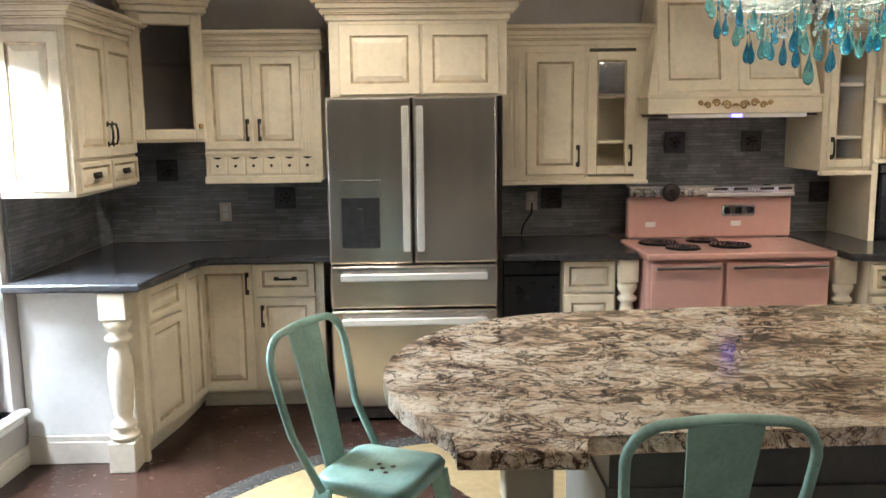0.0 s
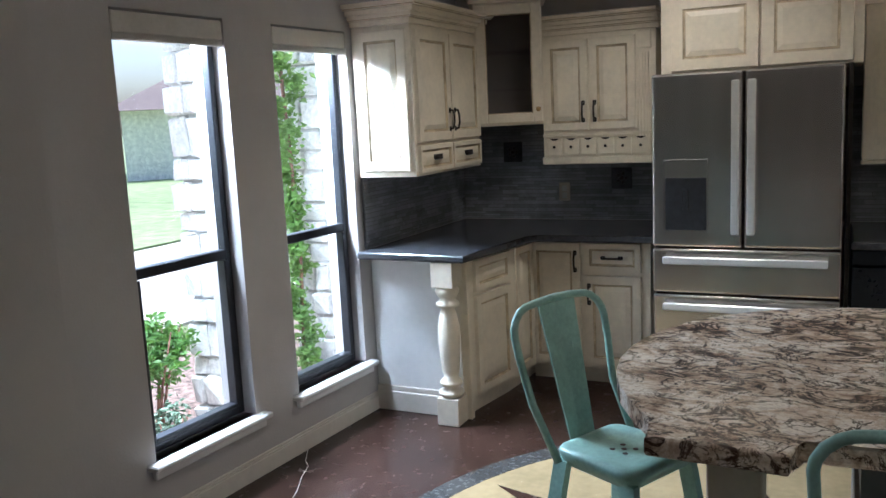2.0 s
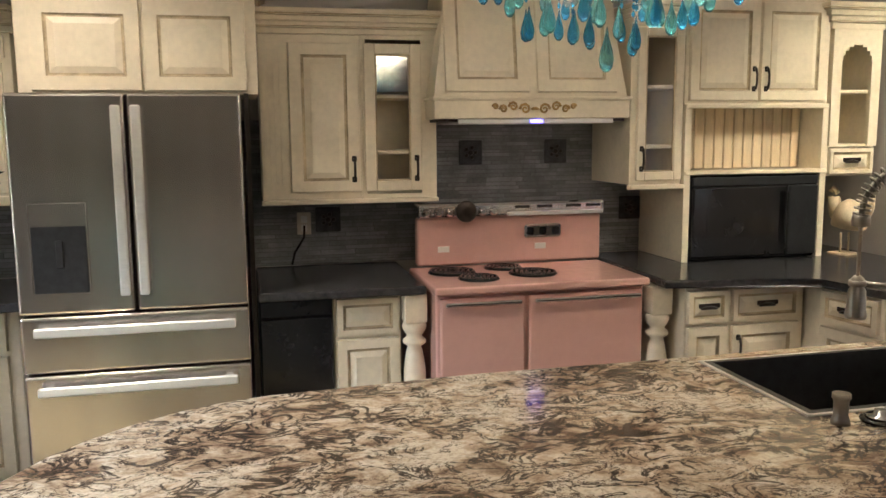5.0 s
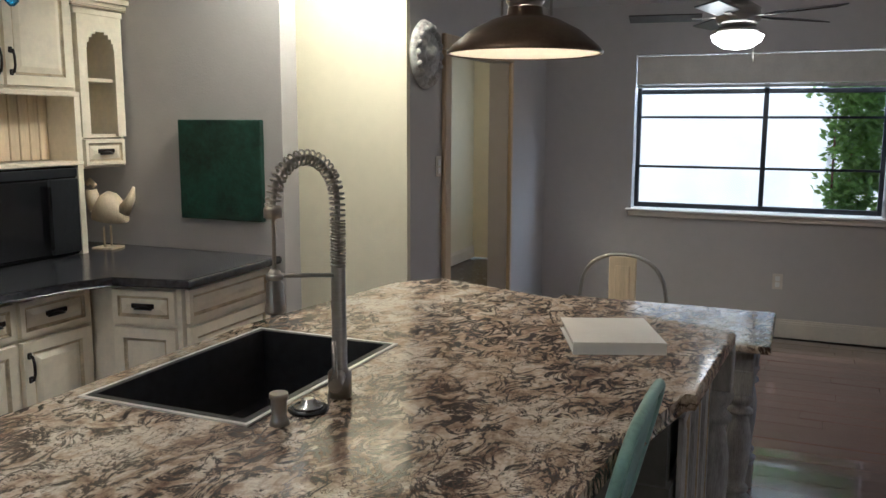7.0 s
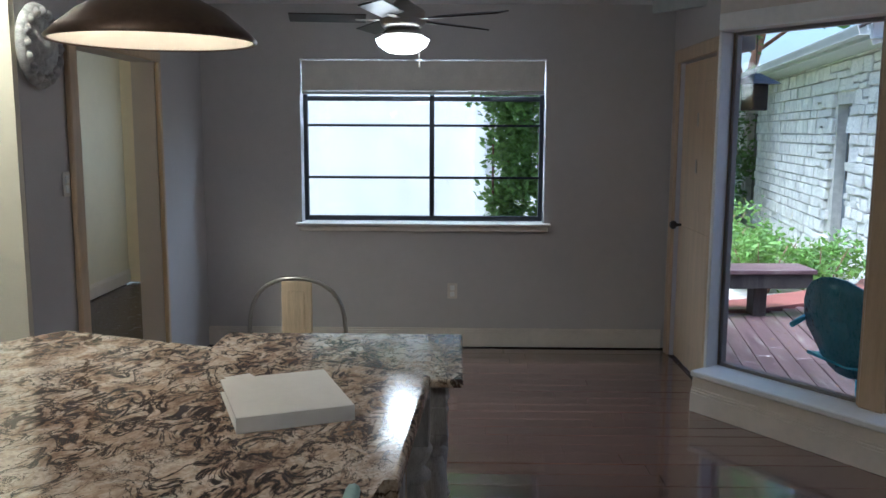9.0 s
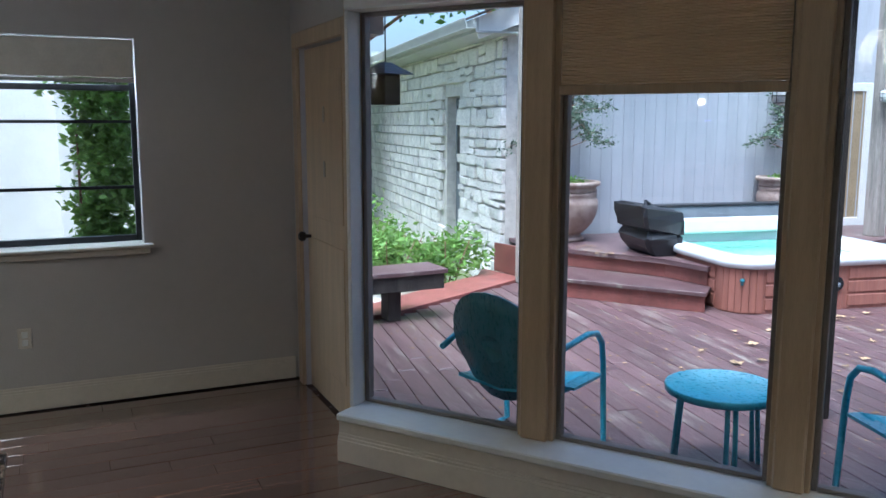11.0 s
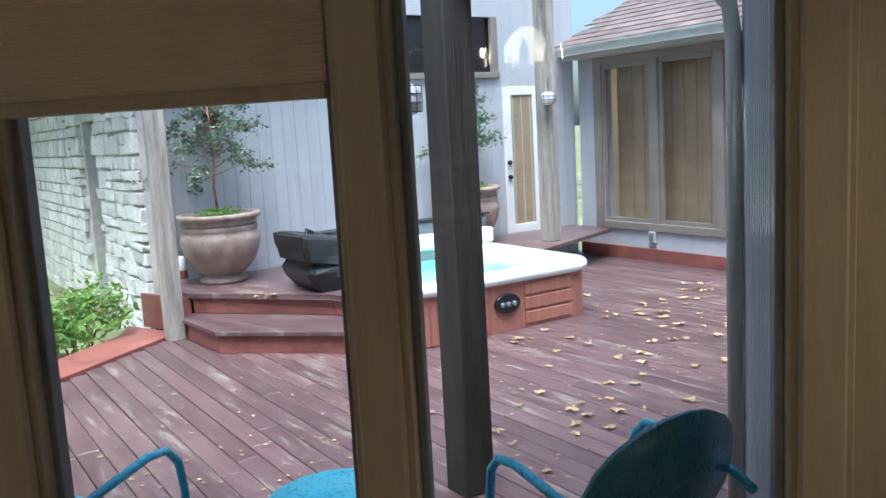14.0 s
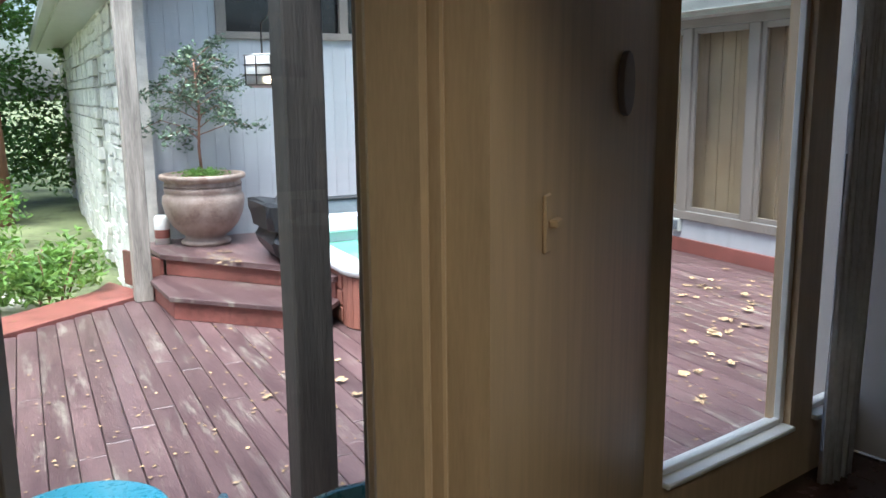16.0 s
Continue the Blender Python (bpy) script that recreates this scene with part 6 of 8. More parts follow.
for z in (1.74, 1.96):
    bm = bm_new()
    bx(bm, 0.03, wc - 0.03, 0.01, 0.284, z, z + 0.008)
    part("glass_shelf", bm, "pane", t)
glass_front(0.01, wc - 0.01, 1.545, 2.23, 0.0, t, None, 0.055)
bm = bm_new()
lathe(bm, [(0.008, 0), (0.015, 0.018), (0.008, 0.026)], n=10)
bmesh.ops.transform(bm, verts=bm.verts, matrix=pose(wc - 0.035, -0.02, 1.62, 90))
part("knob", bm, "gold", t)
crown(-0.02, wc + 0.02, -0.01, 0.25, 2.241, t, 0.5, 0.12)

# pair-door upper with spice drawers
t = thing("wall_cabinet", "cream glazed wall cabinet over a row of spice drawers", "cabinet", m=pose(-0.045, 0, -0.018))
bm = bm_new()
bx(bm, -1.0, -0.32, UF, 5.56, 1.315, 2.06, 0.003)
part("body", bm, "cream", t)
front("door", -0.985, -0.715, 1.50, 2.03, UF, t, "rb", 0.045)
front("door", -0.705, -0.435, 1.50, 2.03, UF, t, "lb", 0.045)
for k in range(6):
    x = -0.975 + k * 0.104
    bm = bm_new()
    bx(bm, x, x + 0.096, UF - 0.016, UF, 1.355, 1.455, 0.004)
    dr = part("spice_drawer", bm, "cream", t)
    bm = bm_new()
    lathe(bm, [(0.006, 0), (0.009, 0.012), (0.004, 0.018)], n=8)
    bmesh.ops.transform(bm, verts=bm.verts, matrix=pose(x + 0.048, UF - 0.016, 1.405, 90))
    part("knob", bm, "iron", dr)
    # flat dark piece that puts a cut notch's shade onto the drawer face
    bm = bm_new()
    prism(bm, [(x + 0.02 + 0.056 * j / 6, 1.455 - 0.012 * math.sin(math.pi * j / 6)) for j in range(7)], 0, 0.003)
    bmesh.ops.transform(bm, verts=bm.verts, matrix=Matrix(((1, 0, 0, 0), (0, 0, -1, UF - 0.0165), (0, 1, 0, 0), (0, 0, 0, 1))))
    part("finger_notch_shade", bm, "iron", dr)
bm = bm_new()
bx(bm, -1.005, -0.33, UF - 0.02, UF, 1.30, 1.345, 0.005)
bx(bm, -1.0, -0.34, UF - 0.012, UF, 1.465, 1.485, 0.003)
part("light_rail", bm, "cream", t)
bm = bm_new()
for k in range(4):
    bx(bm, -0.425 + k * 0.018, -0.415 + k * 0.018, UF - 0.014, UF, 1.36, 1.93)
bx(bm, -0.43, -0.345, UF - 0.02, UF, 1.95, 2.05, 0.004)
part("fluted_pilaster", bm, "cream", t)
crown(-1.0, -0.30, UF, 5.56, 2.061, t, 0.0)

# over the refrigerator
t = thing("wall_cabinet", "deep cream cabinet above the refrigerator with two doors", "cabinet")
bm = bm_new()
bx(bm, -0.28, 0.685, 4.98, 5.56, 1.762, 2.17, 0.003)
part("body", bm, "cream", t)
front("door", -0.225, 0.21, 1.775, 2.15, 4.98, t, None, 0.06)
front("door", 0.22, 0.64, 1.775, 2.15, 4.98, t, None, 0.06)
crown(-0.285, 0.69, 4.98, 5.56, 2.171, t, 1.0, 0.12)
t = thing("refrigerator_partition", "tall dark panel beside the refrigerator", "panel")
bm = bm_new()
bx(bm, 0.622, 0.642, 4.82, 5.56, 0.0, 1.76)
part("board", bm, "iron", t)

# glass-door upper, between refrigerator and hood
t = thing("wall_cabinet", "cream wall cabinet with a solid and a glass door", "cabinet", m=pose(0.694, 0, -0.012) @ Matrix.Diagonal((1.09, 1, 1, 1)) @ pose(-0.685, 0, 0))
shell(1.13, 1.47, UF, 5.56, 1.285, 2.07, t, (1.50, 1.77))
bm = bm_new()
bx(bm, 0.685, 1.129, UF, 5.56, 1.285, 2.07, 0.003)
bx(bm, 1.40, 1.47, UF - 0.004, UF, 1.285, 2.07)
part("case", bm, "cream", t)
front("door", 0.81, 1.12, 1.32, 2.03, UF, t, "rb", 0.055)
glass_front(1.14, 1.40, 1.32, 2.03, UF, t, "rb", 0.05)
bm = bm_new()
for k in range(4):
    bx(bm, 0.70 + k * 0.024, 0.712 + k * 0.024, UF - 0.012, UF, 1.36, 2.0)
part("fluted_pilaster", bm, "cream", t)
bm = bm_new()
bx(bm, 0.68, 1.475, UF - 0.025, UF + 0.02, 1.262, 1.284, 0.004)
part("light_rail", bm, ("cream"), t)
bm = bm_new()
bx(bm, 1.20, 1.34, UF - 0.006, UF - 0.003, 1.80, 1.97)
part("textured_glass", bm, "chrome", t, "rippled silvered glass insert")
crown(0.68, 1.475, UF, 5.56, 2.071, t, 0.6)

# hood
t = thing("range_hood", "cream mantel hood with gilded scroll and steel insert", "hood", m=pose(-0.004, 0.16, 0))
bm = bm_new()
rings = []
for z, o, s in ((1.76, 0.0, 0.0), (2.35, 0.09, 0.09), (2.60, 0.10, 0.10)):
    rings.append([(1.505 + s, 4.94 + o, z), (2.495 - s, 4.94 + o, z), (2.495 - s, 5.40, z), (1.505 + s, 5.40, z)])
ring_solid(bm, rings, smooth=False)
part("canopy", bm, "cream", t)
bm = bm_new()
bx(bm, 1.50, 2.50, 4.92, 5.40, 1.655, 1.745, 0.004)
bx(bm, 1.49, 2.51, 4.905, 5.40, 1.745, 1.76, 0.004)
part("valance", bm, "cream", t)
for x0, x1 in ((1.56, 1.98), (2.02, 2.44)):
    bm = bm_new()
    panel(bm, x0, x1, 0, 0.56, 0, 0.014, 0.06)
    bmesh.ops.transform(bm, verts=bm.verts, matrix=pose(0, 4.943, 1.78, -8.7))
    part("hood_panel", bm, ("cream", "glaze"), t)
bm = bm_new()
rnd = random.Random(6)
for s in (-1, 1):
    for k, (cx, cz, r) in enumerate(((0.05, 1.70, 0.028), (0.11, 1.712, 0.024), (0.16, 1.70, 0.02), (0.20, 1.712, 0.014))):
        tube(bm, [(2.0 + s * (cx + r * (1 - j / 14) * math.cos(j * 0.8)), 4.916, cz + r * (1 - j / 14) * math.sin(j * 0.8)) for j in range(13)], 0.007, 5, r_end=0.004)
lathe(bm, [(0.02, -0.004), (0.022, 0.0), (0.01, 0.01)], n=10)
bmesh.ops.translate(bm, verts=bm.verts[-30:], vec=(2.0, 4.915, 1.70))
part("gilded_scroll", bm, "gold", t, "gilded plaster scroll")
bm = bm_new()
bx(bm, 1.62, 2.42, 4.935, 5.38, 1.63, 1.654, 0.003)
ins = part("vent_insert", bm, "steel_h", t, "stainless vent insert")
bm = bm_new()
bx(bm, 1.985, 2.045, 4.929, 4.934, 1.633, 1.65)
part("display", bm, "led", ins, "glowing blue display")
bm = bm_new()
bx(bm, 1.52, 1.619, 4.94, 5.38, 1.64, 1.654)
bx(bm, 2.421, 2.48, 4.94, 5.38, 1.64, 1.654)
part("liner", bm, "iron", t)

# narrow glass tower right of the hood
t = thing("wall_cabinet", "narrow cream tower with glass-door shelves", "cabinet")
shell(2.55, 2.79, UR, 5.56, 1.32, 2.12, t, (1.50, 1.80))
bm = bm_new()
bx(bm, 2.505, 2.549, UR, 5.56, 1.32, 2.12)
part("case", bm, "cream", t)
glass_front(2.535, 2.785, 1.34, 2.10, UR, t, "lb", 0.045)
bm = bm_new()
bx(bm, 2.50, 2.80, UR - 0.03, UR + 0.02, 1.295, 1.319, 0.005)
part("light_rail", bm, "cream", t)
crown(2.505, 2.79, UR, 5.56, 2.121, t, 0.0, 0.10)

# microwave stack
t = thing("tall_cabinet", "cream cabinet with doors above an open slatted niche", "cabinet")
bm = bm_new()
bx(bm, 2.80, 3.635, UR, 5.56, 1.715, 2.30, 0.003)
bx(bm, 2.80, 2.835, UR - 0.02, 5.56, 0.911, 1.714)
bx(bm, 3.60, 3.635, UR - 0.02, 5.56, 0.911, 1.714)
bx(bm, 2.836, 3.599, UR + 0.10, 5.56, 1.365, 1.38)
part("case", bm, "cream", t)
front("door", 2.82, 3.21, 1.74, 2.24, UR, t, "rb", 0.05)
front("door", 3.22, 3.61, 1.74, 2.24, UR, t, "lb", 0.05)
for k in range(13):
    bm = bm_new()
    bx(bm, 2.84 + k * 0.0585, 2.84 + k * 0.0585 + 0.054, UR + 0.16, UR + 0.175, 1.385, 1.71, 0.004)
    part("slat", bm, "pale_wood", t)
bm = bm_new()
bx(bm, 2.80, 3.635, UR - 0.03, UR + 0.10, 1.362, 1.383, 0.004)
bx(bm, 2.80, 3.635, UR - 0.025, UR, 1.70, 1.725, 0.004)
part("rail", bm, "cream", t)
crown(2.80, 3.635, UR, 5.56, 2.301, t, 1.0, 0.11)
t = thing("microwave_oven", "black built-in microwave oven with a glossy window", "microwave")
bm = bm_new()
bx(bm, 2.84, 3.595, UR - 0.01, 5.54, 0.914, 1.355, 0.006)
part("case", bm, "black", t)
bm = bm_new()
bx(bm, 2.85, 3.40, UR - 0.035, UR - 0.011, 0.93, 1.30, 0.008)
dr = part("door", bm, "black", t)
bm = bm_new()
bx(bm, 2.93, 3.30, UR - 0.038, UR - 0.036, 1.0, 1.22)
part("window", bm, "black", dr, "dark glass window")
bm = bm_new()
bx(bm, 3.41, 3.585, UR - 0.035, UR - 0.011, 0.93, 1.30, 0.006)
cp = part("control_panel", bm, "vinyl", t)
bm = bm_new()
bx(bm, 3.37, 3.392, UR - 0.065, UR - 0.036, 0.96, 1.27, 0.006)
part("door_handle", bm, "black", dr)
bm = bm_new()
bx(bm, 2.85, 3.585, UR - 0.03, UR - 0.011, 1.305, 1.35, 0.004)
part("vent_strip", bm, "vinyl", t)

# arched niche tower with a drawer
t = thing("wall_cabinet", "cream tower with an arched open niche and small drawer", "cabinet")
shell(3.645, 3.94, UR, 5.56, 1.34, 2.11, t, (1.495, 1.78))
bm = bm_new()
bx(bm, 3.645, 3.70, UR - 0.02, UR, 1.50, 2.11)
bx(bm, 3.885, 3.94, UR - 0.02, UR, 1.50, 2.11)
for j in range(10):
    a0, a1 = math.pi * j / 10, math.pi * (j + 1) / 10
    xa, xb = 3.7925 - 0.0925 * math.cos(a0), 3.7925 - 0.0925 * math.cos(a1)
    za = 1.95 + 0.085 * min(math.sin(a0), math.sin(a1))
    bx(bm, xa, xb, UR - 0.02, UR, za, 2.11)
part("arched_face", bm, "cream", t)
front("drawer_front", 3.655, 3.93, 1.35, 1.49, UR, t, "cup", 0.022)
crown(3.645, 3.95, UR, 5.56, 2.111, t, 1.0, 0.13)

# base cabinets either side of the range
t = thing("dishwasher", "black built-in dishwasher with a slim handle", "dishwasher")
bm = bm_new()
bx(bm, 0.65, 0.974, CM + 0.02, 5.56, 0.1, 0.868)
part("tub", bm, "black", t)
bm = bm_new()
bx(bm, 0.652, 0.971, CM, CM + 0.019, 0.12, 0.78, 0.006)
part("door", bm, "black", t)
bm = bm_new()
bx(bm, 0.652, 0.971, CM - 0.006, CM + 0.019, 0.785, 0.862, 0.005)
part("control_strip", bm, "black", t)
t = thing("base_cabinet", "narrow cream drawer unit with a raised square panel", "cabinet")
body(0.978, 1.285, CM + 0.02, 5.56, 0, 0.868, t, True)
front("drawer_front", 0.988, 1.275, 0.68, 0.855, CM + 0.018, t, None, 0.03)
front("door", 0.988, 1.275, 0.12, 0.665, CM + 0.018, t, None, 0.045)
for x, y in ((1.342, 4.862), (2.485, 4.72)):
    t = thing("turned_post", "cream turned half post beside the pink range", "post", "range posts")
    bm = bm_new()
    turned_post(bm, x, y, 0.0, 0.868, 0.055, 0.052)
    part("shaft", bm, "cream", t)
t = thing("base_cabinet", "cream base cabinet with drawers and cup pulls", "cabinet")
body(2.57, 3.20, 4.62, 5.56, 0, 0.868, t, True)
front("drawer_front", 2.58, 2.79, 0.70, 0.855, 4.618, t, "cup", 0.025)
front("drawer_front", 2.58, 2.79, 0.12, 0.685, 4.618, t, "cup", 0.045)
front("drawer_front", 2.81, 3.17, 0.70, 0.855, 4.618, t, "cup", 0.025)
front("door", 2.81, 3.17, 0.12, 0.685, 4.618, t, "lt", 0.05)
t = thing("base_cabinet", "cream corner base unit under the picture wall", "cabinet")
bm = bm_new()
prism(bm, [(3.21, 4.50), (3.27, 4.17), (3.955, 4.19), (3.955, 5.56), (3.21, 5.56)], 0.10, 0.868)
part("body", bm, "cream", t)
for nm, z0, z1, pl in (("drawer_front", 0.70, 0.855, 1), ("door", 0.12, 0.685, 0)):
    bm = bm_new()
    panel(bm, 0.01, 0.32, z0, z1, 0, 0.018, 0.03 if pl else 0.05)
    ob = part(nm, bm, ("cream", "glaze"), t)
    ob.matrix_basis = pose(3.208, 4.505, 0, 0, 0, -80)
    if pl:
        cup_pull(0.165, -0.018, 0.775, ob)
    bm = bm_new()
    panel(bm, 0.02, 0.66, z0, z1, 0, 0.018, 0.03 if pl else 0.05)
    ob = part(nm, bm, ("cream", "glaze"), t)
    ob.matrix_basis = pose(3.275, 4.168, 0, 0, 0, 1.7)

# backsplash: long thin glass strips
t = tagged(new("backsplash"), "grey glass strip mosaic backsplash", "backsplash", "", "structure")
bm = bm_new()
bx(bm, -1.04, 3.96, 5.565, 5.578, 0.911, 1.66)
bx(bm, -1.727, -1.04, 5.565, 5.578, 0.911, 1.56)
bx(bm, -1.727, -1.718, 4.235, 5.564, 0.911, 1.33)
part("grout", bm, "grout", t)
rnd = random.Random(2)
vs, fs = [], []


def strip(a, b, z0, z1, d, west):
    base = len(vs)
    for u, w in ((a, z0), (b, z0), (b, z1), (a, z1)):
        vs.append((-1.718, u, w) if west else (u, 5.565, w))
    for u, w in ((a, z0), (b, z0), (b, z1), (a, z1)):
        vs.append((-1.718 + d, u, w) if west else (u, 5.565 - d, w))
    for q in ((4, 5, 6, 7), (0, 1, 5, 4), (1, 2, 6, 5), (2, 3, 7, 6), (3, 0, 4, 7)):
        fs.append([base + i for i in q])


z = 0.915
while z < 1.64:
    h = rnd.choice((0.012, 0.018, 0.018, 0.024))
    for west, x0, x1, top in ((False, -1.71, 3.95, 1.65), (True, 4.24, 5.56, 1.32)):
        if z + h > top:
            continue
        x = x0 - rnd.random() * 0.1
        while x < x1:
            ln = rnd.uniform(0.06, 0.22)
            a, b = max(x, x0), min(x + ln - 0.003, x1)
            if b - a > 0.01:
                strip(a, b, z, z + h, rnd.uniform(0.003, 0.007), west)
            x += ln
    z += h + 0.003
me = bpy.data.meshes.new("mosaic_strips")
me.from_pydata(vs, [], fs)
me.materials.append(M["tile"])
ob = new("mosaic_strips", me)
ob.parent = t
tagged(ob, kind="stuff")
rows = [(-1.352, 1.35), (-0.637, 1.171), (1.028, 1.146), (1.80, 1.483), (2.285, 1.484), (2.735, 1.16)]
for x, z in rows:
    bm = bm_new()
    bx(bm, x - 0.065, x + 0.065, 5.548, 5.557, z - 0.065, z + 0.065, 0.004)
    tl = part("accent_tile", bm, "tile_dark", t, "dark embossed metal accent tile")
    bm = bm_new()
    for k in range(5):
        lathe(bm, [(0.012, 0), (0.009, 0.006), (0.002, 0.01)], 0.028 * math.cos(k * 1.256), 0.028 * math.sin(k * 1.256), 8)
    lathe(bm, [(0.016, 0), (0.01, 0.01)], n=8)
    bmesh.ops.transform(bm, verts=bm.verts, matrix=pose(x, 5.548, z, 90))
    part("rosette", bm, "iron", tl)


def outlet(x, y, z, turn, label, name="wall_outlet", slots=2):
    t = thing(name, label, "outlet", m=pose(x, y, z, 0, 0, turn))
    bm = bm_new()
    bx(bm, -0.036, 0.036, -0.006, 0.0, -0.058, 0.058, 0.004)
    part("plate", bm, "trim", t)
    for k in range(slots):
        bm = bm_new()
        bx(bm, -0.016, 0.016, -0.009, -0.0065, -0.042 + k * 0.046, -0.006 + k * 0.046, 0.003)
        part("socket", bm, "white", t)


outlet(-1.005, 5.55, 1.09, 0, "pale outlet plate on the grey mosaic")
outlet(0.903, 5.55, 1.13, 0, "pale outlet plate with a black cord plugged in")
outlet(7.035, 1.84, 0.42, -90, "pale outlet plate low on the window wall")
outlet(4.86, 3.645, 1.33, 0, "pale double switch plate beside the doorway", "light_switch")
t = thing("power_cord", "black cord hanging from the backsplash outlet", "cord")
bm = bm_new()
tube(bm, [(0.903, 5.535, 1.12), (0.90, 5.525, 1.06), (0.85, 5.53, 0.98), (0.835, 5.53, 0.92)], 0.006, 6)
part("cable", bm, "black", t)

# ---- island things ----
t = thing("kitchen_faucet", "tall brushed spring-neck faucet with a pull-down spray head", "faucet", m=pose(2.10, 2.70, 0.94))
bm = bm_new()
lathe(bm, [(0.028, 0), (0.028, 0.06), (0.022, 0.065), (0.018, 0.07), (0.0165, 0.31), (0.012, 0.315)], n=18)
part("column", bm, "nickel", t)
neck = [(0, 0, 0.31), (0, 0, 0.36), (0, 0, 0.41), (0, 0.0, 0.46)]
for k in range(13):
    a = math.pi * k / 12
    neck.append((-0.078 + 0.078 * math.cos(a), 0.034 - 0.034 * math.cos(a), 0.46 + 0.105 * math.sin(a)))
neck.append((-0.156, 0.068, 0.455))
bm = bm_new()
tube(bm, neck, 0.007, 8)
part("hose", bm, "nickel", t, "hose inside the spring")
bm = bm_new()
pv = [Vector(p) for p in neck]
side = Vector((0.40, 0.917, 0)).normalized()
gap = 0.0
for i in range(len(pv) - 1):
    seg, d = (pv[i + 1] - pv[i]).length, (pv[i + 1] - pv[i]).normalized()
    u = side.cross(d)
    pitch = 0.0075 if i < 2 else 0.0125
    while gap < seg:
        c = pv[i] + d * gap
        tube(bm, [c + side * (0.0165 * math.cos(a * math.pi / 7)) + u * (0.0165 * math.sin(a * math.pi / 7)) + d * (0.006 * a / 14) for a in range(15)], 0.0026, 5)
        gap += pitch
    gap -= seg
part("spring", bm, "nickel", t)
bm = bm_new()
lathe(bm, [(0.018, 0.462), (0.020, 0.455), (0.020, 0.438), (0.006, 0.434), (0.0045, 0.43), (0.0045, 0.318)], -0.156, 0.068, 14)
part("hose_end", bm, "nickel", t, "thin hose below the spring")
bm = bm_new()
lathe(bm, [(0.008, 0.325), (0.014, 0.318), (0.014, 0.300), (0.019, 0.292), (0.021, 0.25), (0.024, 0.235), (0.022, 0.228)], -0.156, 0.068, 16)
part("spray_head", bm, "nickel", t)
bm = bm_new()
tube(bm, [(0, 0, 0.290), (-0.068, 0.030, 0.300), (-0.140, 0.061, 0.308)], 0.005, 8)
lathe(bm, [(0.019, 0.302), (0.019, 0.314)], -0.156, 0.068, 14)
part("holder_arm", bm, "nickel", t)
bm = bm_new()
tube(bm, [(-0.02, -0.01, 0.055), (-0.09, -0.04, 0.055)], 0.016, 10)
tube(bm, [(-0.085, -0.038, 0.06), (-0.06, -0.02, 0.15)], 0.006, 8)
part("lever", bm, "nickel", t)
t = thing("soap_dispenser", "small brushed steel soap dispenser beside the sink", "dispenser", m=pose(1.885, 2.725, 0.94))
bm = bm_new()
lathe(bm, [(0.022, 0), (0.020, 0.01), (0.016, 0.02), (0.017, 0.055), (0.021, 0.06), (0.020, 0.07)], n=14)
part("body", bm, "nickel", t)
t = thing("disposal_button", "chrome disposal button on a black ring", "button", m=pose(1.985, 2.715, 0.94))
bm = bm_new()
lathe(bm, [(0.046, 0), (0.046, 0.006), (0.036, 0.008)], n=20)
part("ring", bm, "black", t)
bm = bm_new()
lathe(bm, [(0.034, 0.0085), (0.032, 0.014), (0.018, 0.016), (0.016, 0.026), (0.01, 0.028)], n=18)
part("button", bm, "chrome", t)
t = thing("white_binder", "closed white binder lying on the granite", "binder", m=pose(2.86, 2.22, 0.94, 0, 0, 22))
bm = bm_new()
bx(bm, -0.15, 0.15, -0.13, 0.13, 0.032, 0.036, 0.001)
bx(bm, -0.15, 0.15, -0.13, 0.13, 0.0, 0.004, 0.001)
bx(bm, -0.15, -0.146, -0.13, 0.13, 0.004, 0.032)
part("cover", bm, "paper", t)
bm = bm_new()
bx(bm, -0.14, 0.14, -0.12, 0.12, 0.0045, 0.0315)
part("pages", bm, "white", t)
t = thing("loose_paper", "small white card behind the binder", "card", m=pose(3.05, 2.36, 0.9405, 0, 0, 35))
bm = bm_new()
bx(bm, -0.06, 0.06, -0.035, 0.035, 0, 0.002)
part("sheet", bm, "paper", t)

# ---- stools ----


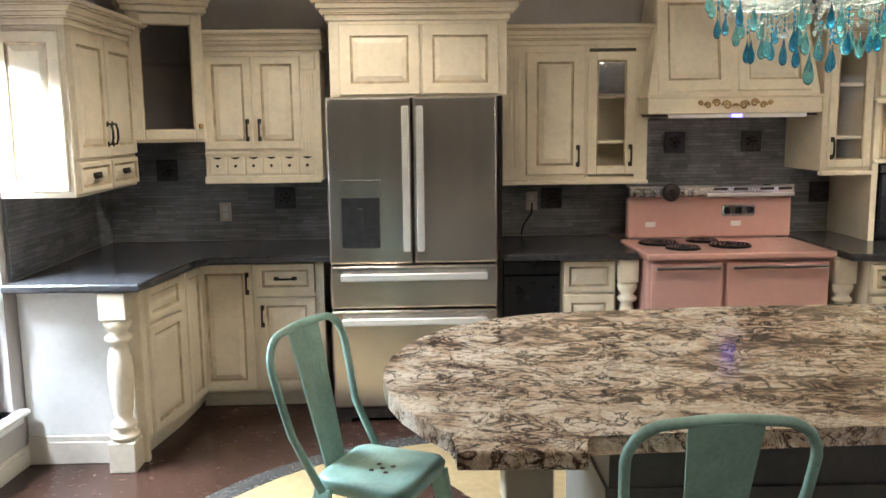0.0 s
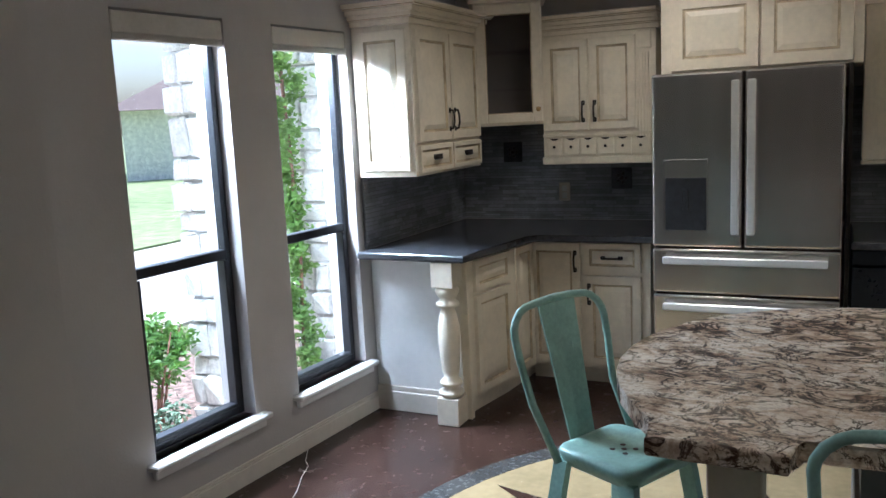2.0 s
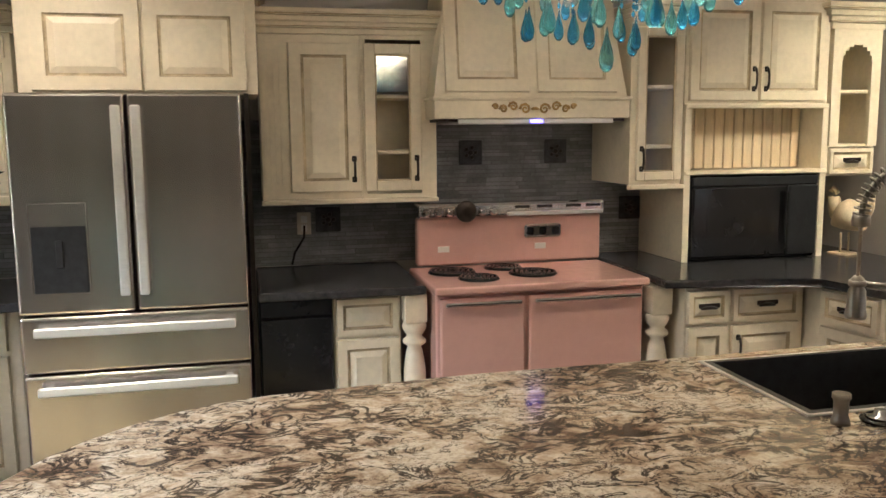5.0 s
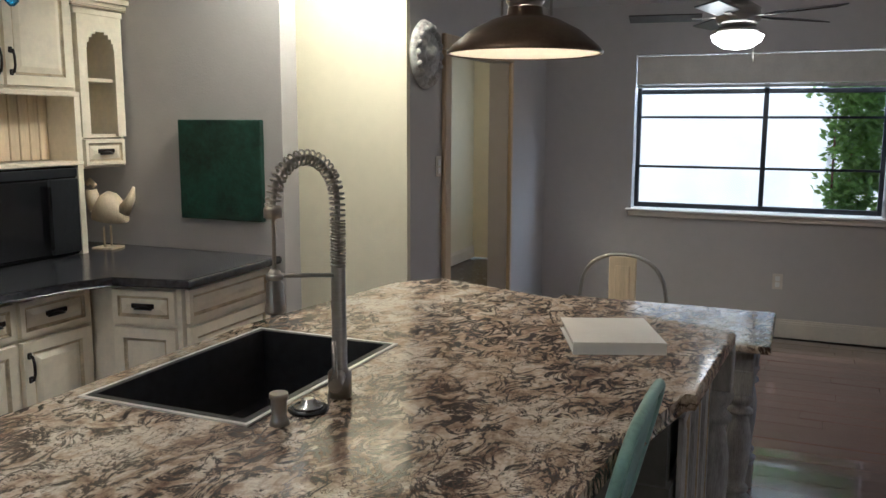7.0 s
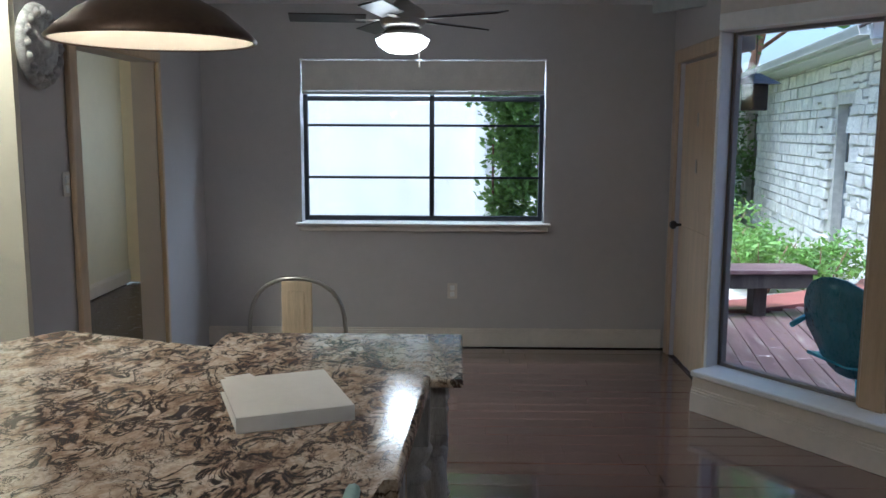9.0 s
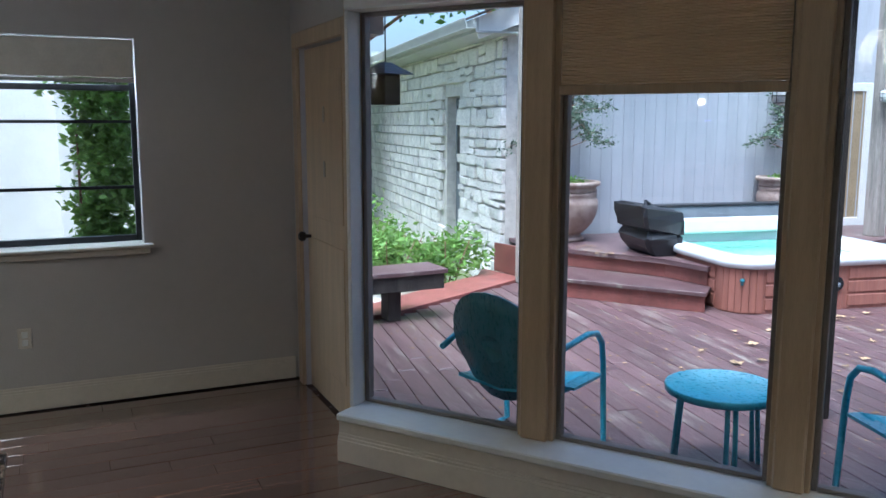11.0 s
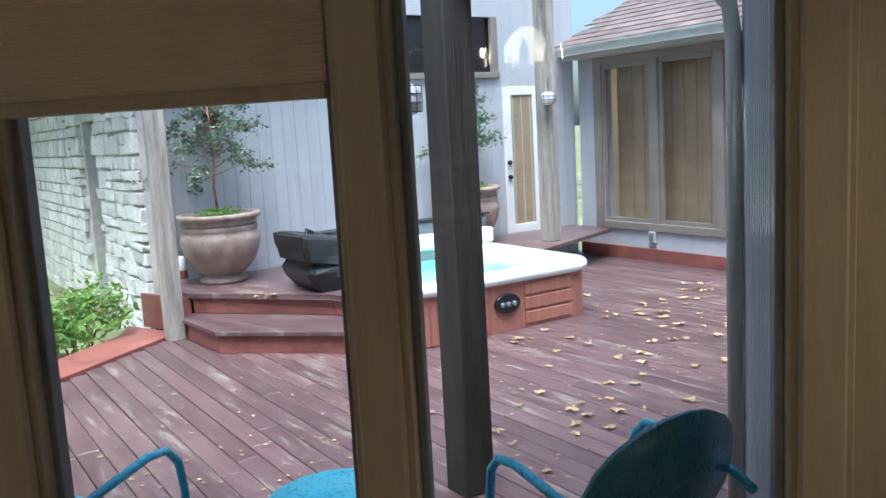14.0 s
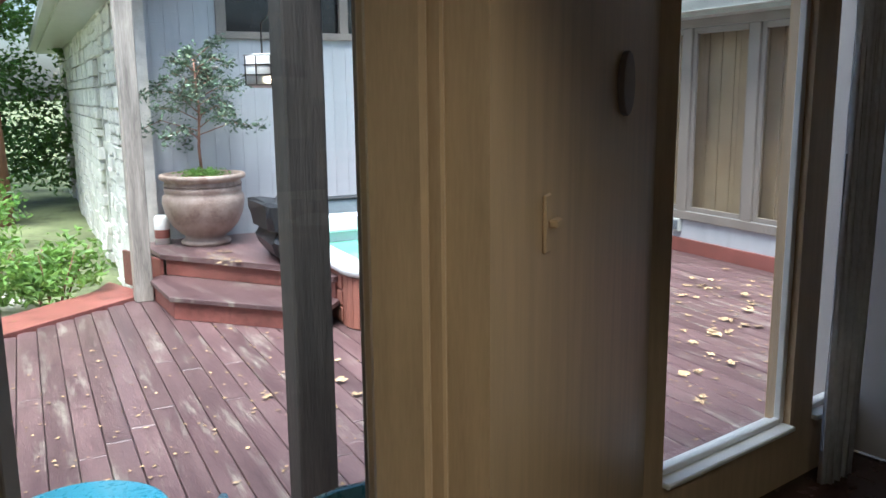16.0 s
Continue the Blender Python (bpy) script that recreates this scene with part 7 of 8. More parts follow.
def stool(x, y, heading, label, k=0.148):
    """A pressed-steel counter stool with a bowed tube back; it faces its own +x."""
    t = thing("counter_stool", label, "stool", "teal stools round the island", m=pose(x, y, 0, 0, 0, heading))
    H = 0.66
    bm = bm_new()
    n, r = 5, 0.05
    rings = []
    for o, z in ((-0.012, H - 0.045), (0.0, H - 0.012), (-0.008, H), (-0.03, H + 0.003), (-0.06, H - 0.004), (-0.12, H - 0.008)):
        rings.append([(px, py * (1 - 0.06 * (px < 0)), z) for px, py in rrect(-k - o * 0 + (-o), k + o, -k - o, k + o, max(0.01, r + o), n)])
    ring_solid(bm, rings)
    part("seat", bm, "teal", t)
    # dark discs on the closed seat: the shade of its holes as colour
    for k2 in range(5):
        bm = bm_new()
        rr = 0.032 if k2 < 4 else 0.0
        lathe(bm, [(0.008, H - 0.0075), (0.008, H - 0.0065)], rr * math.cos(k2 * 1.57 + 0.78), rr * math.sin(k2 * 1.57 + 0.78), 8)
        part("seat_hole_shade", bm, "rust", t)
    bm = bm_new()
    pts = []
    def lean(zz):
        return -0.155 - 0.24 * (zz - H)

    side = [(0.160, H - 0.03), (0.172, H + 0.12), (0.186, H + 0.24), (0.190, H + 0.310)]
    side += [(0.105 + 0.085 * math.cos(a), H + 0.310 + 0.080 * math.sin(a)) for a in (0.3, 0.65, 1.0, 1.3, 1.57)]
    side += [(0.05, H + 0.395), (0.0, H + 0.397)]
    for yy, zz in side + [(-p[0], p[1]) for p in reversed(side[:-1])]:
        pts.append((lean(zz), yy, zz))
    pts[0], pts[-1] = (-0.10, 0.160, H - 0.03), (-0.10, -0.160, H - 0.03)
    tube(bm, pts, 0.0115, 9)
    part("back_hoop", bm, "teal", t)
    bm = bm_new()
    rings = []
    for j in range(7):
        f = j / 6
        zz = H - 0.02 + 0.41 * f
        back = -0.158 - 0.24 * (zz - H)
        w = 0.050 + 0.026 * f
        rings.append([(back - 0.003, -w, zz), (back - 0.012, 0, zz), (back - 0.003, w, zz), (back + 0.003, w, zz), (back - 0.006, 0, zz), (back + 0.003, -w, zz)])
    ring_solid(bm, rings, smooth=False)
    part("splat", bm, "teal", t)
    bm = bm_new()
    for s in (-1, 1):
        tube(bm, [(-0.190, 0.030 * s, H + 0.10), (-0.226, 0.036 * s, H + 0.27)], 0.0035, 5)
    part("splat_rib", bm, "teal", t)
    for sx in (-1, 1):
        for sy in (-1, 1):
            bm = bm_new()
            top, bot = (sx * (k - 0.03), sy * (k - 0.03)), (sx * (k + 0.045), sy * (k + 0.045))
            ring_solid(bm, [[(p[0] - 0.024, p[1] - 0.006 * sy, z), (p[0] + 0.024, p[1] - 0.006 * sy, z), (p[0] + 0.024, p[1] + 0.018 * sy, z), (p[0] - 0.024, p[1] + 0.018 * sy, z)] for p, z in ((top, H - 0.035), (bot, 0.0))], smooth=False)
            part("leg", bm, "teal", t)
    for sx, sy, ln in ((1, 0, 1), (-1, 0, 1), (0, 1, 0), (0, -1, 0)):
        bm = bm_new()
        o = k + 0.018
        if ln:
            bx(bm, sx * o - 0.006, sx * o + 0.006, -o, o, 0.22, 0.245, 0.002)
        else:
            bx(bm, -o, o, sy * o - 0.006, sy * o + 0.006, 0.22, 0.245, 0.002)
        part("stretcher", bm, "rust", t)
    return t


stool(0.07, 2.595, -26, "worn teal metal counter stool at the island's rounded end")
stool(0.76, 2.09, 91, "worn teal metal counter stool tucked at the island's long side")
stool(2.03, 2.22, 90, "worn teal metal counter stool near the island's middle")

# ---- table and chair beyond the island ----
t = thing("breakfast_table", "granite-topped table with turned whitewashed legs", "table")
bm = bm_new()
bx(bm, 3.66, 4.30, 1.79, 2.75, 0.735, 0.765, 0.008, seg=2)
part("tabletop", bm, "granite", t, "polished brown granite top")
bm = bm_new()
bx(bm, 3.72, 4.24, 1.85, 2.69, 0.65, 0.734)
part("apron", bm, "distress", t)
for x, y in ((3.76, 1.89), (4.20, 1.89), (4.20, 2.65), (3.76, 2.65)):
    bm = bm_new()
    turned_post(bm, x, y, 0.0, 0.649, 0.05, 0.045)
    part("leg", bm, "distress", t)
bm = bm_new()
turned_post(bm, 3.12, 1.935, 0.0, 0.894, 0.055, 0.05)
ob = part("corner_post", bm, "distress", tops, "whitewashed turned corner post")
bm = bm_new()
for k in range(3):
    panel(bm, 2.50 + k * 0.19, 2.67 + k * 0.19, 0.12, 0.86, 1.97 - k * 0.008, 0.012, 0.03)
part("side_door", bm, ("distress", "glaze"), tops, "whitewashed panel door")
t = thing("dining_chair", "metal hoop-back chair with a cream wooden splat", "chair", m=pose(4.72, 2.60, 0, 0, 0, 175))
bm = bm_new()
tube(bm, [(-0.20, -0.24 * math.cos(math.pi * j / 20) * (1 + 0.05 * math.sin(math.pi * j / 20)), 0.44 + 0.44 * (math.sin(math.pi * j / 20)) ** 0.45) for j in range(21)], 0.011, 8)
part("back_hoop", bm, "nickel", t)
bm = bm_new()
bx(bm, -0.208, -0.192, -0.075, 0.075, 0.44, 0.868, 0.004)
bx(bm, -0.190, -0.186, -0.04, 0.04, 0.50, 0.82, 0.003)
part("splat", bm, "pale_wood", t, "cream wooden splat")
bm = bm_new()
bx(bm, -0.21, 0.20, -0.20, 0.20, 0.43, 0.455, 0.01)
part("seat", bm, "pale_wood", t)
for sx in (-1, 1):
    for sy in (-1, 1):
        bm = bm_new()
        tube(bm, [(sx * 0.17, sy * 0.17, 0.43), (sx * 0.21, sy * 0.21, 0.0)], 0.013, 8)
        part("leg", bm, "nickel", t)

# ---- lamps ----
t = thing("chandelier", "crystal chandelier hung with aqua and blue glass drops", "chandelier", m=pose(1.44, 3.02, 0.02) @ Matrix.Diagonal((0.80, 0.80, 1, 1)))
bm = bm_new()
lathe(bm, [(0.02, 1.93), (0.05, 1.98), (0.025, 2.05), (0.06, 2.15), (0.02, 2.3), (0.012, 2.8)], n=14)
part("stem", bm, "chrome", t)
bm = bm_new()
lathe(bm, [(0.05, 2.76), (0.07, 2.79), (0.07, 2.80)], n=16)
part("ceiling_rose", bm, "chrome", t)
rnd = random.Random(15)
for k in range(8):
    a = k * math.pi / 4 + 0.2
    bm = bm_new()
    tube(bm, [(r * math.cos(a), r * math.sin(a), z) for r, z in ((0.04, 1.99), (0.16, 1.95), (0.30, 1.96), (0.38, 2.02), (0.39, 2.06))], 0.010, 7)
    lathe(bm, [(0.01, 2.06), (0.045, 2.075), (0.05, 2.085), (0.012, 2.09)], 0.39 * math.cos(a), 0.39 * math.sin(a), 12)
    arm = part("arm", bm, "clear", t, "clear glass arm")
    bm = bm_new()
    lathe(bm, [(0.010, 2.09), (0.010, 2.16), (0.016, 2.17), (0.014, 2.20), (0.002, 2.24)], 0.39 * math.cos(a), 0.39 * math.sin(a), 10)
    part("candle_bulb", bm, "bulb", arm)


def drop(bm, x, y, z, s):
    """A faceted teardrop hanging below (x, y, z)."""
    lathe(bm, [(0.001, z), (0.10 * s, z - 0.35 * s), (0.26 * s, z - 0.75 * s), (0.33 * s, z - 1.05 * s), (0.27 * s, z - 1.32 * s), (0.10 * s, z - 1.47 * s)], x, y, 7)


for mm, lab, spec in (("aqua", "aqua glass drop", [(0.40, 2.02, 13, 0.050), (0.28, 1.93, 11, 0.055), (0.18, 1.88, 8, 0.055)]), ("blue", "blue glass drop", [(0.36, 1.94, 9, 0.05), (0.24, 1.87, 8, 0.052), (0.10, 1.83, 5, 0.052)])):
    for r, z, n, s in spec:
        for k in range(n):
            a = 2 * math.pi * (k + rnd.random() * 0.4) / n
            bm = bm_new()
            drop(bm, r * math.cos(a), r * math.sin(a), z + rnd.uniform(-0.02, 0.02), s)
            for q in range(3):
                lathe(bm, [(0.002, z + 0.005 + q * 0.018), (0.007, z + 0.013 + q * 0.018), (0.002, z + 0.021 + q * 0.018)], r * math.cos(a), r * math.sin(a), 6)
            part("crystal_drop", bm, mm, t)
bm = bm_new()
drop(bm, 0, 0, 1.81, 0.07)
part("crystal_drop", bm, "aqua", t)
bm = bm_new()
for r, z, n in ((0.34, 1.97, 40), (0.22, 1.92, 30), (0.12, 1.88, 20), (0.30, 2.02, 30)):
    for k in range(n):
        a = 2 * math.pi * k / n
        zz = z - 0.02 * math.sin(a * 6)
        lathe(bm, [(0.002, zz - 0.011), (0.011, zz), (0.002, zz + 0.011)], r * math.cos(a), r * math.sin(a), 6)
for k in range(260):
    a, r = rnd.random() * 6.283, 0.36 * math.sqrt(rnd.random())
    zz = 1.93 + 0.10 * rnd.random() + 0.10 * r
    lathe(bm, [(0.002, zz - 0.014), (0.012, zz), (0.002, zz + 0.014)], r * math.cos(a), r * math.sin(a), 6)
tagged(part("bead_string", bm, "clear", t, "strings of clear beads"), kind="stuff")
lamp("chandelier_lamp", 'POINT', pose(1.43, 3.0, 2.25), 5, (1.0, 0.82, 0.6), 0.15)

t = thing("pendant_lamp", "bronze barn-style pendant lamp with a pale inside", "lamp", m=pose(3.12, 2.585, 1.80))
bm = bm_new()
lathe(bm, [(0.252, 0.0), (0.256, 0.008), (0.235, 0.03), (0.18, 0.075), (0.11, 0.11), (0.06, 0.125), (0.055, 0.15), (0.05, 0.15), (0.05, 0.125), (0.10, 0.105), (0.17, 0.07), (0.23, 0.025), (0.25, 0.002)], n=40, caps=False)
part("shade", bm, "shade_bronze", t, "bronze dome shade")
bm = bm_new()
lathe(bm, [(0.245, 0.004), (0.225, 0.022), (0.165, 0.064), (0.095, 0.098), (0.03, 0.11)], n=40, caps=False)
part("lining", bm, "trim", t, "cream enamel lining")
bm = bm_new()
lathe(bm, [(0.05, 0.151), (0.062, 0.165), (0.062, 0.185), (0.04, 0.20), (0.045, 0.22), (0.045, 0.27), (0.02, 0.29), (0.01, 0.30), (0.008, 0.998)], n=20)
part("socket_cap", bm, "nickel", t)
bm = bm_new()
lathe(bm, [(0.012, 0.10), (0.03, 0.06), (0.03, 0.045), (0.012, 0.03)], n=14)
part("bulb", bm, "bulb", t)
for a in (0.4, 2.5, 4.6):
    bm = bm_new()
    tube(bm, [(0.09 * math.cos(a), 0.09 * math.sin(a), 0.118), (0.09 * math.cos(a), 0.09 * math.sin(a), 0.21), (0.04 * math.cos(a), 0.04 * math.sin(a), 0.25)], 0.005, 6)
    part("strut", bm, "nickel", t)
lamp("pendant_bulb", 'POINT', pose(3.12, 2.585, 1.79), 1.6, (1.0, 0.76, 0.48), 0.03)

t = thing("ceiling_fan", "brushed nickel ceiling fan with a lit opal bowl", "ceiling fan", m=pose(5.72, 2.12, 0))
bm = bm_new()
lathe(bm, [(0.10, 2.14), (0.125, 2.17), (0.125, 2.24), (0.06, 2.28), (0.03, 2.30), (0.03, 2.43), (0.07, 2.45), (0.07, 2.469)], n=24)
part("motor", bm, "nickel", t)
bm = bm_new()
lathe(bm, [(0.01, 2.005), (0.08, 2.015), (0.135, 2.05), (0.15, 2.085), (0.12, 2.10)], n=28)
part("light_bowl", bm, "opal", t, "lit opal glass bowl")
bm = bm_new()
lathe(bm, [(0.11, 2.101), (0.12, 2.115), (0.08, 2.139)], n=24)
part("light_fitter", bm, "nickel", t)
for k in range(5):
    a = 25 + 72 * k
    bm = bm_new()
    bx(bm, 0.20, 0.62, -0.065, 0.065, -0.004, 0.004, 0.003)
    bmesh.ops.transform(bm, verts=bm.verts, matrix=pose(0, 0, 2.195, 0, 0, a) @ pose(0, 0, 0, 12))
    bl = part("blade", bm, "iron", t, "dark wooden fan blade")
    bm = bm_new()
    bx(bm, 0.10, 0.26, -0.02, 0.02, 2.186, 2.19, 0.002)
    bmesh.ops.transform(bm, verts=bm.verts, matrix=pose(0, 0, 0, 0, 0, a))
    part("blade_iron", bm, "nickel", bl)
bm = bm_new()
tube(bm, [(0.06, -0.09, 2.10), (0.06, -0.09, 1.94)], 0.003, 5)
part("pull_chain", bm, "nickel", t)
lamp("fan_lamp", 'POINT', pose(5.72, 2.12, 1.92), 2.2, (1.0, 0.93, 0.82), 0.1)

# ---- walls: painting, clock, rooster, blinds, curtain ----
t = thing("wall_painting", "unframed dark green textured canvas on the grey wall", "painting", m=pose(3.965, 4.46, 1.335, 0, 0, -90))
bm = bm_new()
bx(bm, -0.255, 0.255, -0.035, 0.0, -0.255, 0.255, 0.004)
part("canvas", bm, "paint_green", t)
bm = bm_new()
for q in ((-0.24, 0.24, -0.24, -0.20), (-0.24, 0.24, 0.20, 0.24), (-0.24, -0.20, -0.199, 0.199), (0.20, 0.24, -0.199, 0.199)):
    bx(bm, q[0], q[1], 0.0005, 0.0045, q[2], q[3])
part("stretcher_bar", bm, "pale_wood", t, "bare wooden stretcher")
t = thing("wall_clock", "round carved whitewashed wall medallion", "medallion", m=pose(4.65, 3.645, 1.94, 90))
bm = bm_new()
lathe(bm, [(0.02, 0.0), (0.17, 0.0), (0.185, 0.015), (0.17, 0.04), (0.12, 0.035), (0.10, 0.055), (0.06, 0.05), (0.04, 0.075), (0.005, 0.08)], n=32)
part("disc", bm, "distress", t)
bm = bm_new()
for k in range(16):
    a = k * math.pi / 8
    lathe(bm, [(0.028, 0.02), (0.024, 0.045), (0.008, 0.058)], 0.145 * math.cos(a), 0.145 * math.sin(a), 8)
part("carved_rim", bm, "distress", t)
t = thing("rooster_figure", "cream ceramic rooster figure on thin legs", "figurine", m=pose(3.80, 5.10, 0.91, 0, 0, 100))
bm = bm_new()
for dy in (-0.03, 0.03):
    tube(bm, [(0, dy, 0), (0, dy, 0.12)], 0.006, 6)
bx(bm, -0.06, 0.06, -0.06, 0.06, 0.0, 0.012, 0.003)
rings = []
for f in range(11):
    u = f / 10
    r = 0.075 * math.sin(math.pi * (0.08 + 0.86 * u)) + 0.008
    cx, cz = -0.12 + 0.20 * u, 0.17 + 0.05 * math.sin(math.pi * u)
    rings.append([(cx, r * math.cos(k * math.pi / 6), cz + r * 1.05 * math.sin(k * math.pi / 6)) for k in range(12)])
ring_solid(bm, rings)
tube(bm, [(0.05, 0, 0.21), (0.08, 0, 0.27), (0.085, 0, 0.31)], 0.045, 9, r_end=0.03)
tube(bm, [(-0.10, 0, 0.20), (-0.15, 0, 0.27), (-0.17, 0, 0.33)], 0.04, 8, r_end=0.008)
tube(bm, [(0.06, 0, 0.33), (0.09, 0, 0.36), (0.11, 0, 0.34)], 0.014, 6)
tube(bm, [(0.10, 0, 0.305), (0.145, 0, 0.30)], 0.012, 6, r_end=0.002)
part("figure", bm, "pale_wood", t)
t = thing("cellular_shade", "half-lowered tan cellular shade in the bay window", "blind", m=BAY)
for k in range(36):
    z = 1.775 + k * 0.0101
    bm = bm_new()
    rings = [[(x, -0.037, z + 0.005), (x, -0.030, z), (x, -0.023, z + 0.005), (x, -0.030, z + 0.0102)] for x in (1.026, 1.899)]
    ring_solid(bm, rings, smooth=False)
    part("pleat", bm, "blind", t)
bm = bm_new()
bx(bm, 1.024, 1.901, -0.052, -0.008, 1.735, 1.774, 0.004)
part("bottom_rail", bm, "wood_trim", t)
t = thing("sheer_curtain", "thin white sheer curtain gathered beside the window", "curtain")
bm = bm_new()
rings = []
for z in (0.02, 0.5, 1.0, 1.6, 2.3):
    pts = []
    for k in range(40):
        f = k / 39
        pts.append((3.93 + 0.02 * math.sin(k * 1.7 + z) + 0.012 * math.sin(k * 0.6), -3.99 - 0.20 * f - 0.01 * z, z))
    pts += [(p[0] - 0.004, p[1], p[2]) for p in reversed(pts)]
    rings.append(pts)
ring_solid(bm, rings)
part("cloth", bm, "sheer", t)
t = thing("wall_plaque", "small dark round plaque beside the window, sized to look oval from the camera", "plaque")
d = (EI - CI).normalized()
bm = bm_new()
# round disc, placed and sized to fit the camera's slanting view
prism(bm, [(0.085 * math.cos(k * math.pi / 8), 0.084 * math.sin(k * math.pi / 8)) for k in range(16)], 0, 0.018, bevel=0.004)
bmesh.ops.transform(bm, verts=bm.verts, matrix=pose(CI.x + d.x * 1.07, CI.y + d.y * 1.07, 1.716, 90, 0, math.degrees(math.atan2(d.y, d.x))))
part("plate", bm, "greige", t)
t = thing("wall_latch", "small tan latch plate with a thumb turn on the dim wall", "latch", m=pose(CI.x + d.x * 0.315, CI.y + d.y * 0.315, 1.455, 0, 0, math.degrees(math.atan2(d.y, d.x))))
bm = bm_new()
bx(bm, -0.022, 0.022, -0.008, 0.0, -0.055, 0.055, 0.003)
part("plate", bm, "wood_trim", t)
bm = bm_new()
bx(bm, -0.008, 0.034, -0.026, -0.0085, -0.008, 0.008, 0.003)
part("thumb_turn", bm, "wood_trim", t)
t = thing("floor_register", "bronze floor vent grille low on the bay wall", "vent", m=BAY @ pose(1.78, -0.191, 0.185))
bm = bm_new()
bx(bm, -0.12, 0.12, -0.008, 0.0, -0.035, 0.035, 0.003)
part("frame", bm, "wood_trim", t)
for k in range(5):
    bm = bm_new()
    bx(bm, -0.10, 0.10, -0.012, -0.0085, -0.028 + k * 0.012, -0.022 + k * 0.012)
    part("slat", bm, "bronze", t)
t = thing("loose_cable", "thin white cable lying on the floor by the wall", "cable")
bm = bm_new()
tube(bm, [(-1.50, 3.11, 0.003), (-1.53, 3.20, 0.003), (-1.60, 3.34, 0.003), (-1.64, 3.45, 0.003), (-1.69, 3.50, 0.003), (-1.73, 3.58, 0.02)], 0.0018, 5)
bx(bm, -1.51, -1.49, 3.085, 3.105, 0.0, 0.010)
part("wire", bm, "paper", t)

# ---- floor medallion: tan disc, charcoal ring, russet points ----
MC, MR = (0.565, 2.955), 1.606


def arc_ring(bm, r0, r1, z, n=72):
    lo = [bm.verts.new((MC[0] + r0 * math.cos(2 * math.pi * k / n), MC[1] + r0 * math.sin(2 * math.pi * k / n), z)) for k in range(n)]
    hi = [bm.verts.new((MC[0] + r1 * math.cos(2 * math.pi * k / n), MC[1] + r1 * math.sin(2 * math.pi * k / n), z)) for k in range(n)]
    for k in range(n):
        bm.faces.new((lo[k], lo[(k + 1) % n], hi[(k + 1) % n], hi[k]))


bm = bm_new()
arc_ring(bm, 0.02, MR - 0.11, 0.003)
setting("floor_medallion_disc", bm, "tan", "tan stained disc in the floor under the island", "floor")
bm = bm_new()
arc_ring(bm, MR - 0.11, MR, 0.004)
setting("floor_medallion_ring", bm, "band", "charcoal stained ring round the tan floor disc", "floor")
bm = bm_new()
for k in range(8):
    a = k * math.pi / 4 + 0.35
    p = [(MC[0] + r * math.cos(a + o), MC[1] + r * math.sin(a + o), 0.006) for r, o in ((1.42, 0), (0.6, 0.28), (0.3, 0), (0.6, -0.28))]
    bm.faces.new([bm.verts.new(q) for q in p])
setting("floor_medallion_star", bm, "concrete", "russet compass points in the floor disc", "floor")

# ---- outside the west windows ----
bm = bm_new()
prism(bm, [(-2.0, 0.5), (-2.0, 9), (-4.3, 9), (-4.3, 0.5)], -0.30, -0.22)
setting("planting_bed", bm, "chips", "bark chip planting bed below the windows", "planting bed")
bm = bm_new()
prism(bm, [(-5.2, -20), (-5.2, 60), (-9.5, 60), (-9.5, -20)], -0.30, -0.27)
setting("driveway", bm, "path", "pale concrete driveway", "driveway")
bm = bm_new()
prism(bm, [(-9.6, -20), (-9.6, 60), (-60, 60), (-60, -20)], -0.30, -0.25)
setting("lawn", bm, "lawn", "pale bright lawn beyond the driveway", "lawn")


def stone_pier(x, y, w, d, h, seed):
    rnd = random.Random(seed)
    t = thing("stone_pier", "rough white limestone porch pier outside the window", "pier", "porch piers", m=pose(x, y, -0.3))
    bm = bm_new()
    bx(bm, -w / 2 + 0.04, w / 2 - 0.04, -d / 2 + 0.04, d / 2 - 0.04, 0, h)
    part("core", bm, "mortar", t)
    z = 0.0
    while z < h - 0.05:
        hh = min(rnd.uniform(0.12, 0.26), h - z)
        cut = rnd.uniform(0.35, 0.65)
        for a, b in ((-w / 2, -w / 2 + w * cut), (-w / 2 + w * cut, w / 2)):
            for c0, c1 in ((-d / 2, 0), (0, d / 2)):
                ob = new("stone", stone_meshes[rnd.randrange(8)])
                ob.matrix_basis = pose((a + b) / 2, (c0 + c1) / 2 + rnd.uniform(-0.02, 0.02), z + hh / 2, rnd.uniform(-3, 3), 0, rnd.uniform(-4, 4)) @ Matrix.Diagonal((b - a - 0.012, (c1 - c0) * 1.02, hh - 0.015, 1))
                ob.parent = t
        z += hh
    return t


stone_pier(-3.0, 4.50, 0.24, 0.36, 2.9, 51)
stone_pier(-3.05, 5.86, 0.34, 0.50, 2.9, 52)
shrub("boxwood_shrub", -3.15, 3.98, -0.25, 0.36, 0.85, "leaf", 61, "dark green shrub in the bark bed", 0.06, 1300)
shrub("boxwood_shrub", -2.7, 3.62, -0.25, 0.24, 0.40, "leaf_olive", 62, "small sparse shrub in the bark bed", 0.05, 500)
t = thing("climbing_vine", "bright green vine climbing a porch post", "vine", m=pose(-3.0, 5.36, -0.25))
bm = bm_new()
rnd = random.Random(70)
tube(bm, [(0, 0, 0), (0.03, 0.02, 1.0), (-0.02, 0, 2.4)], 0.014, 6)
part("stem", bm, "bark", t)
bm = bm_new()
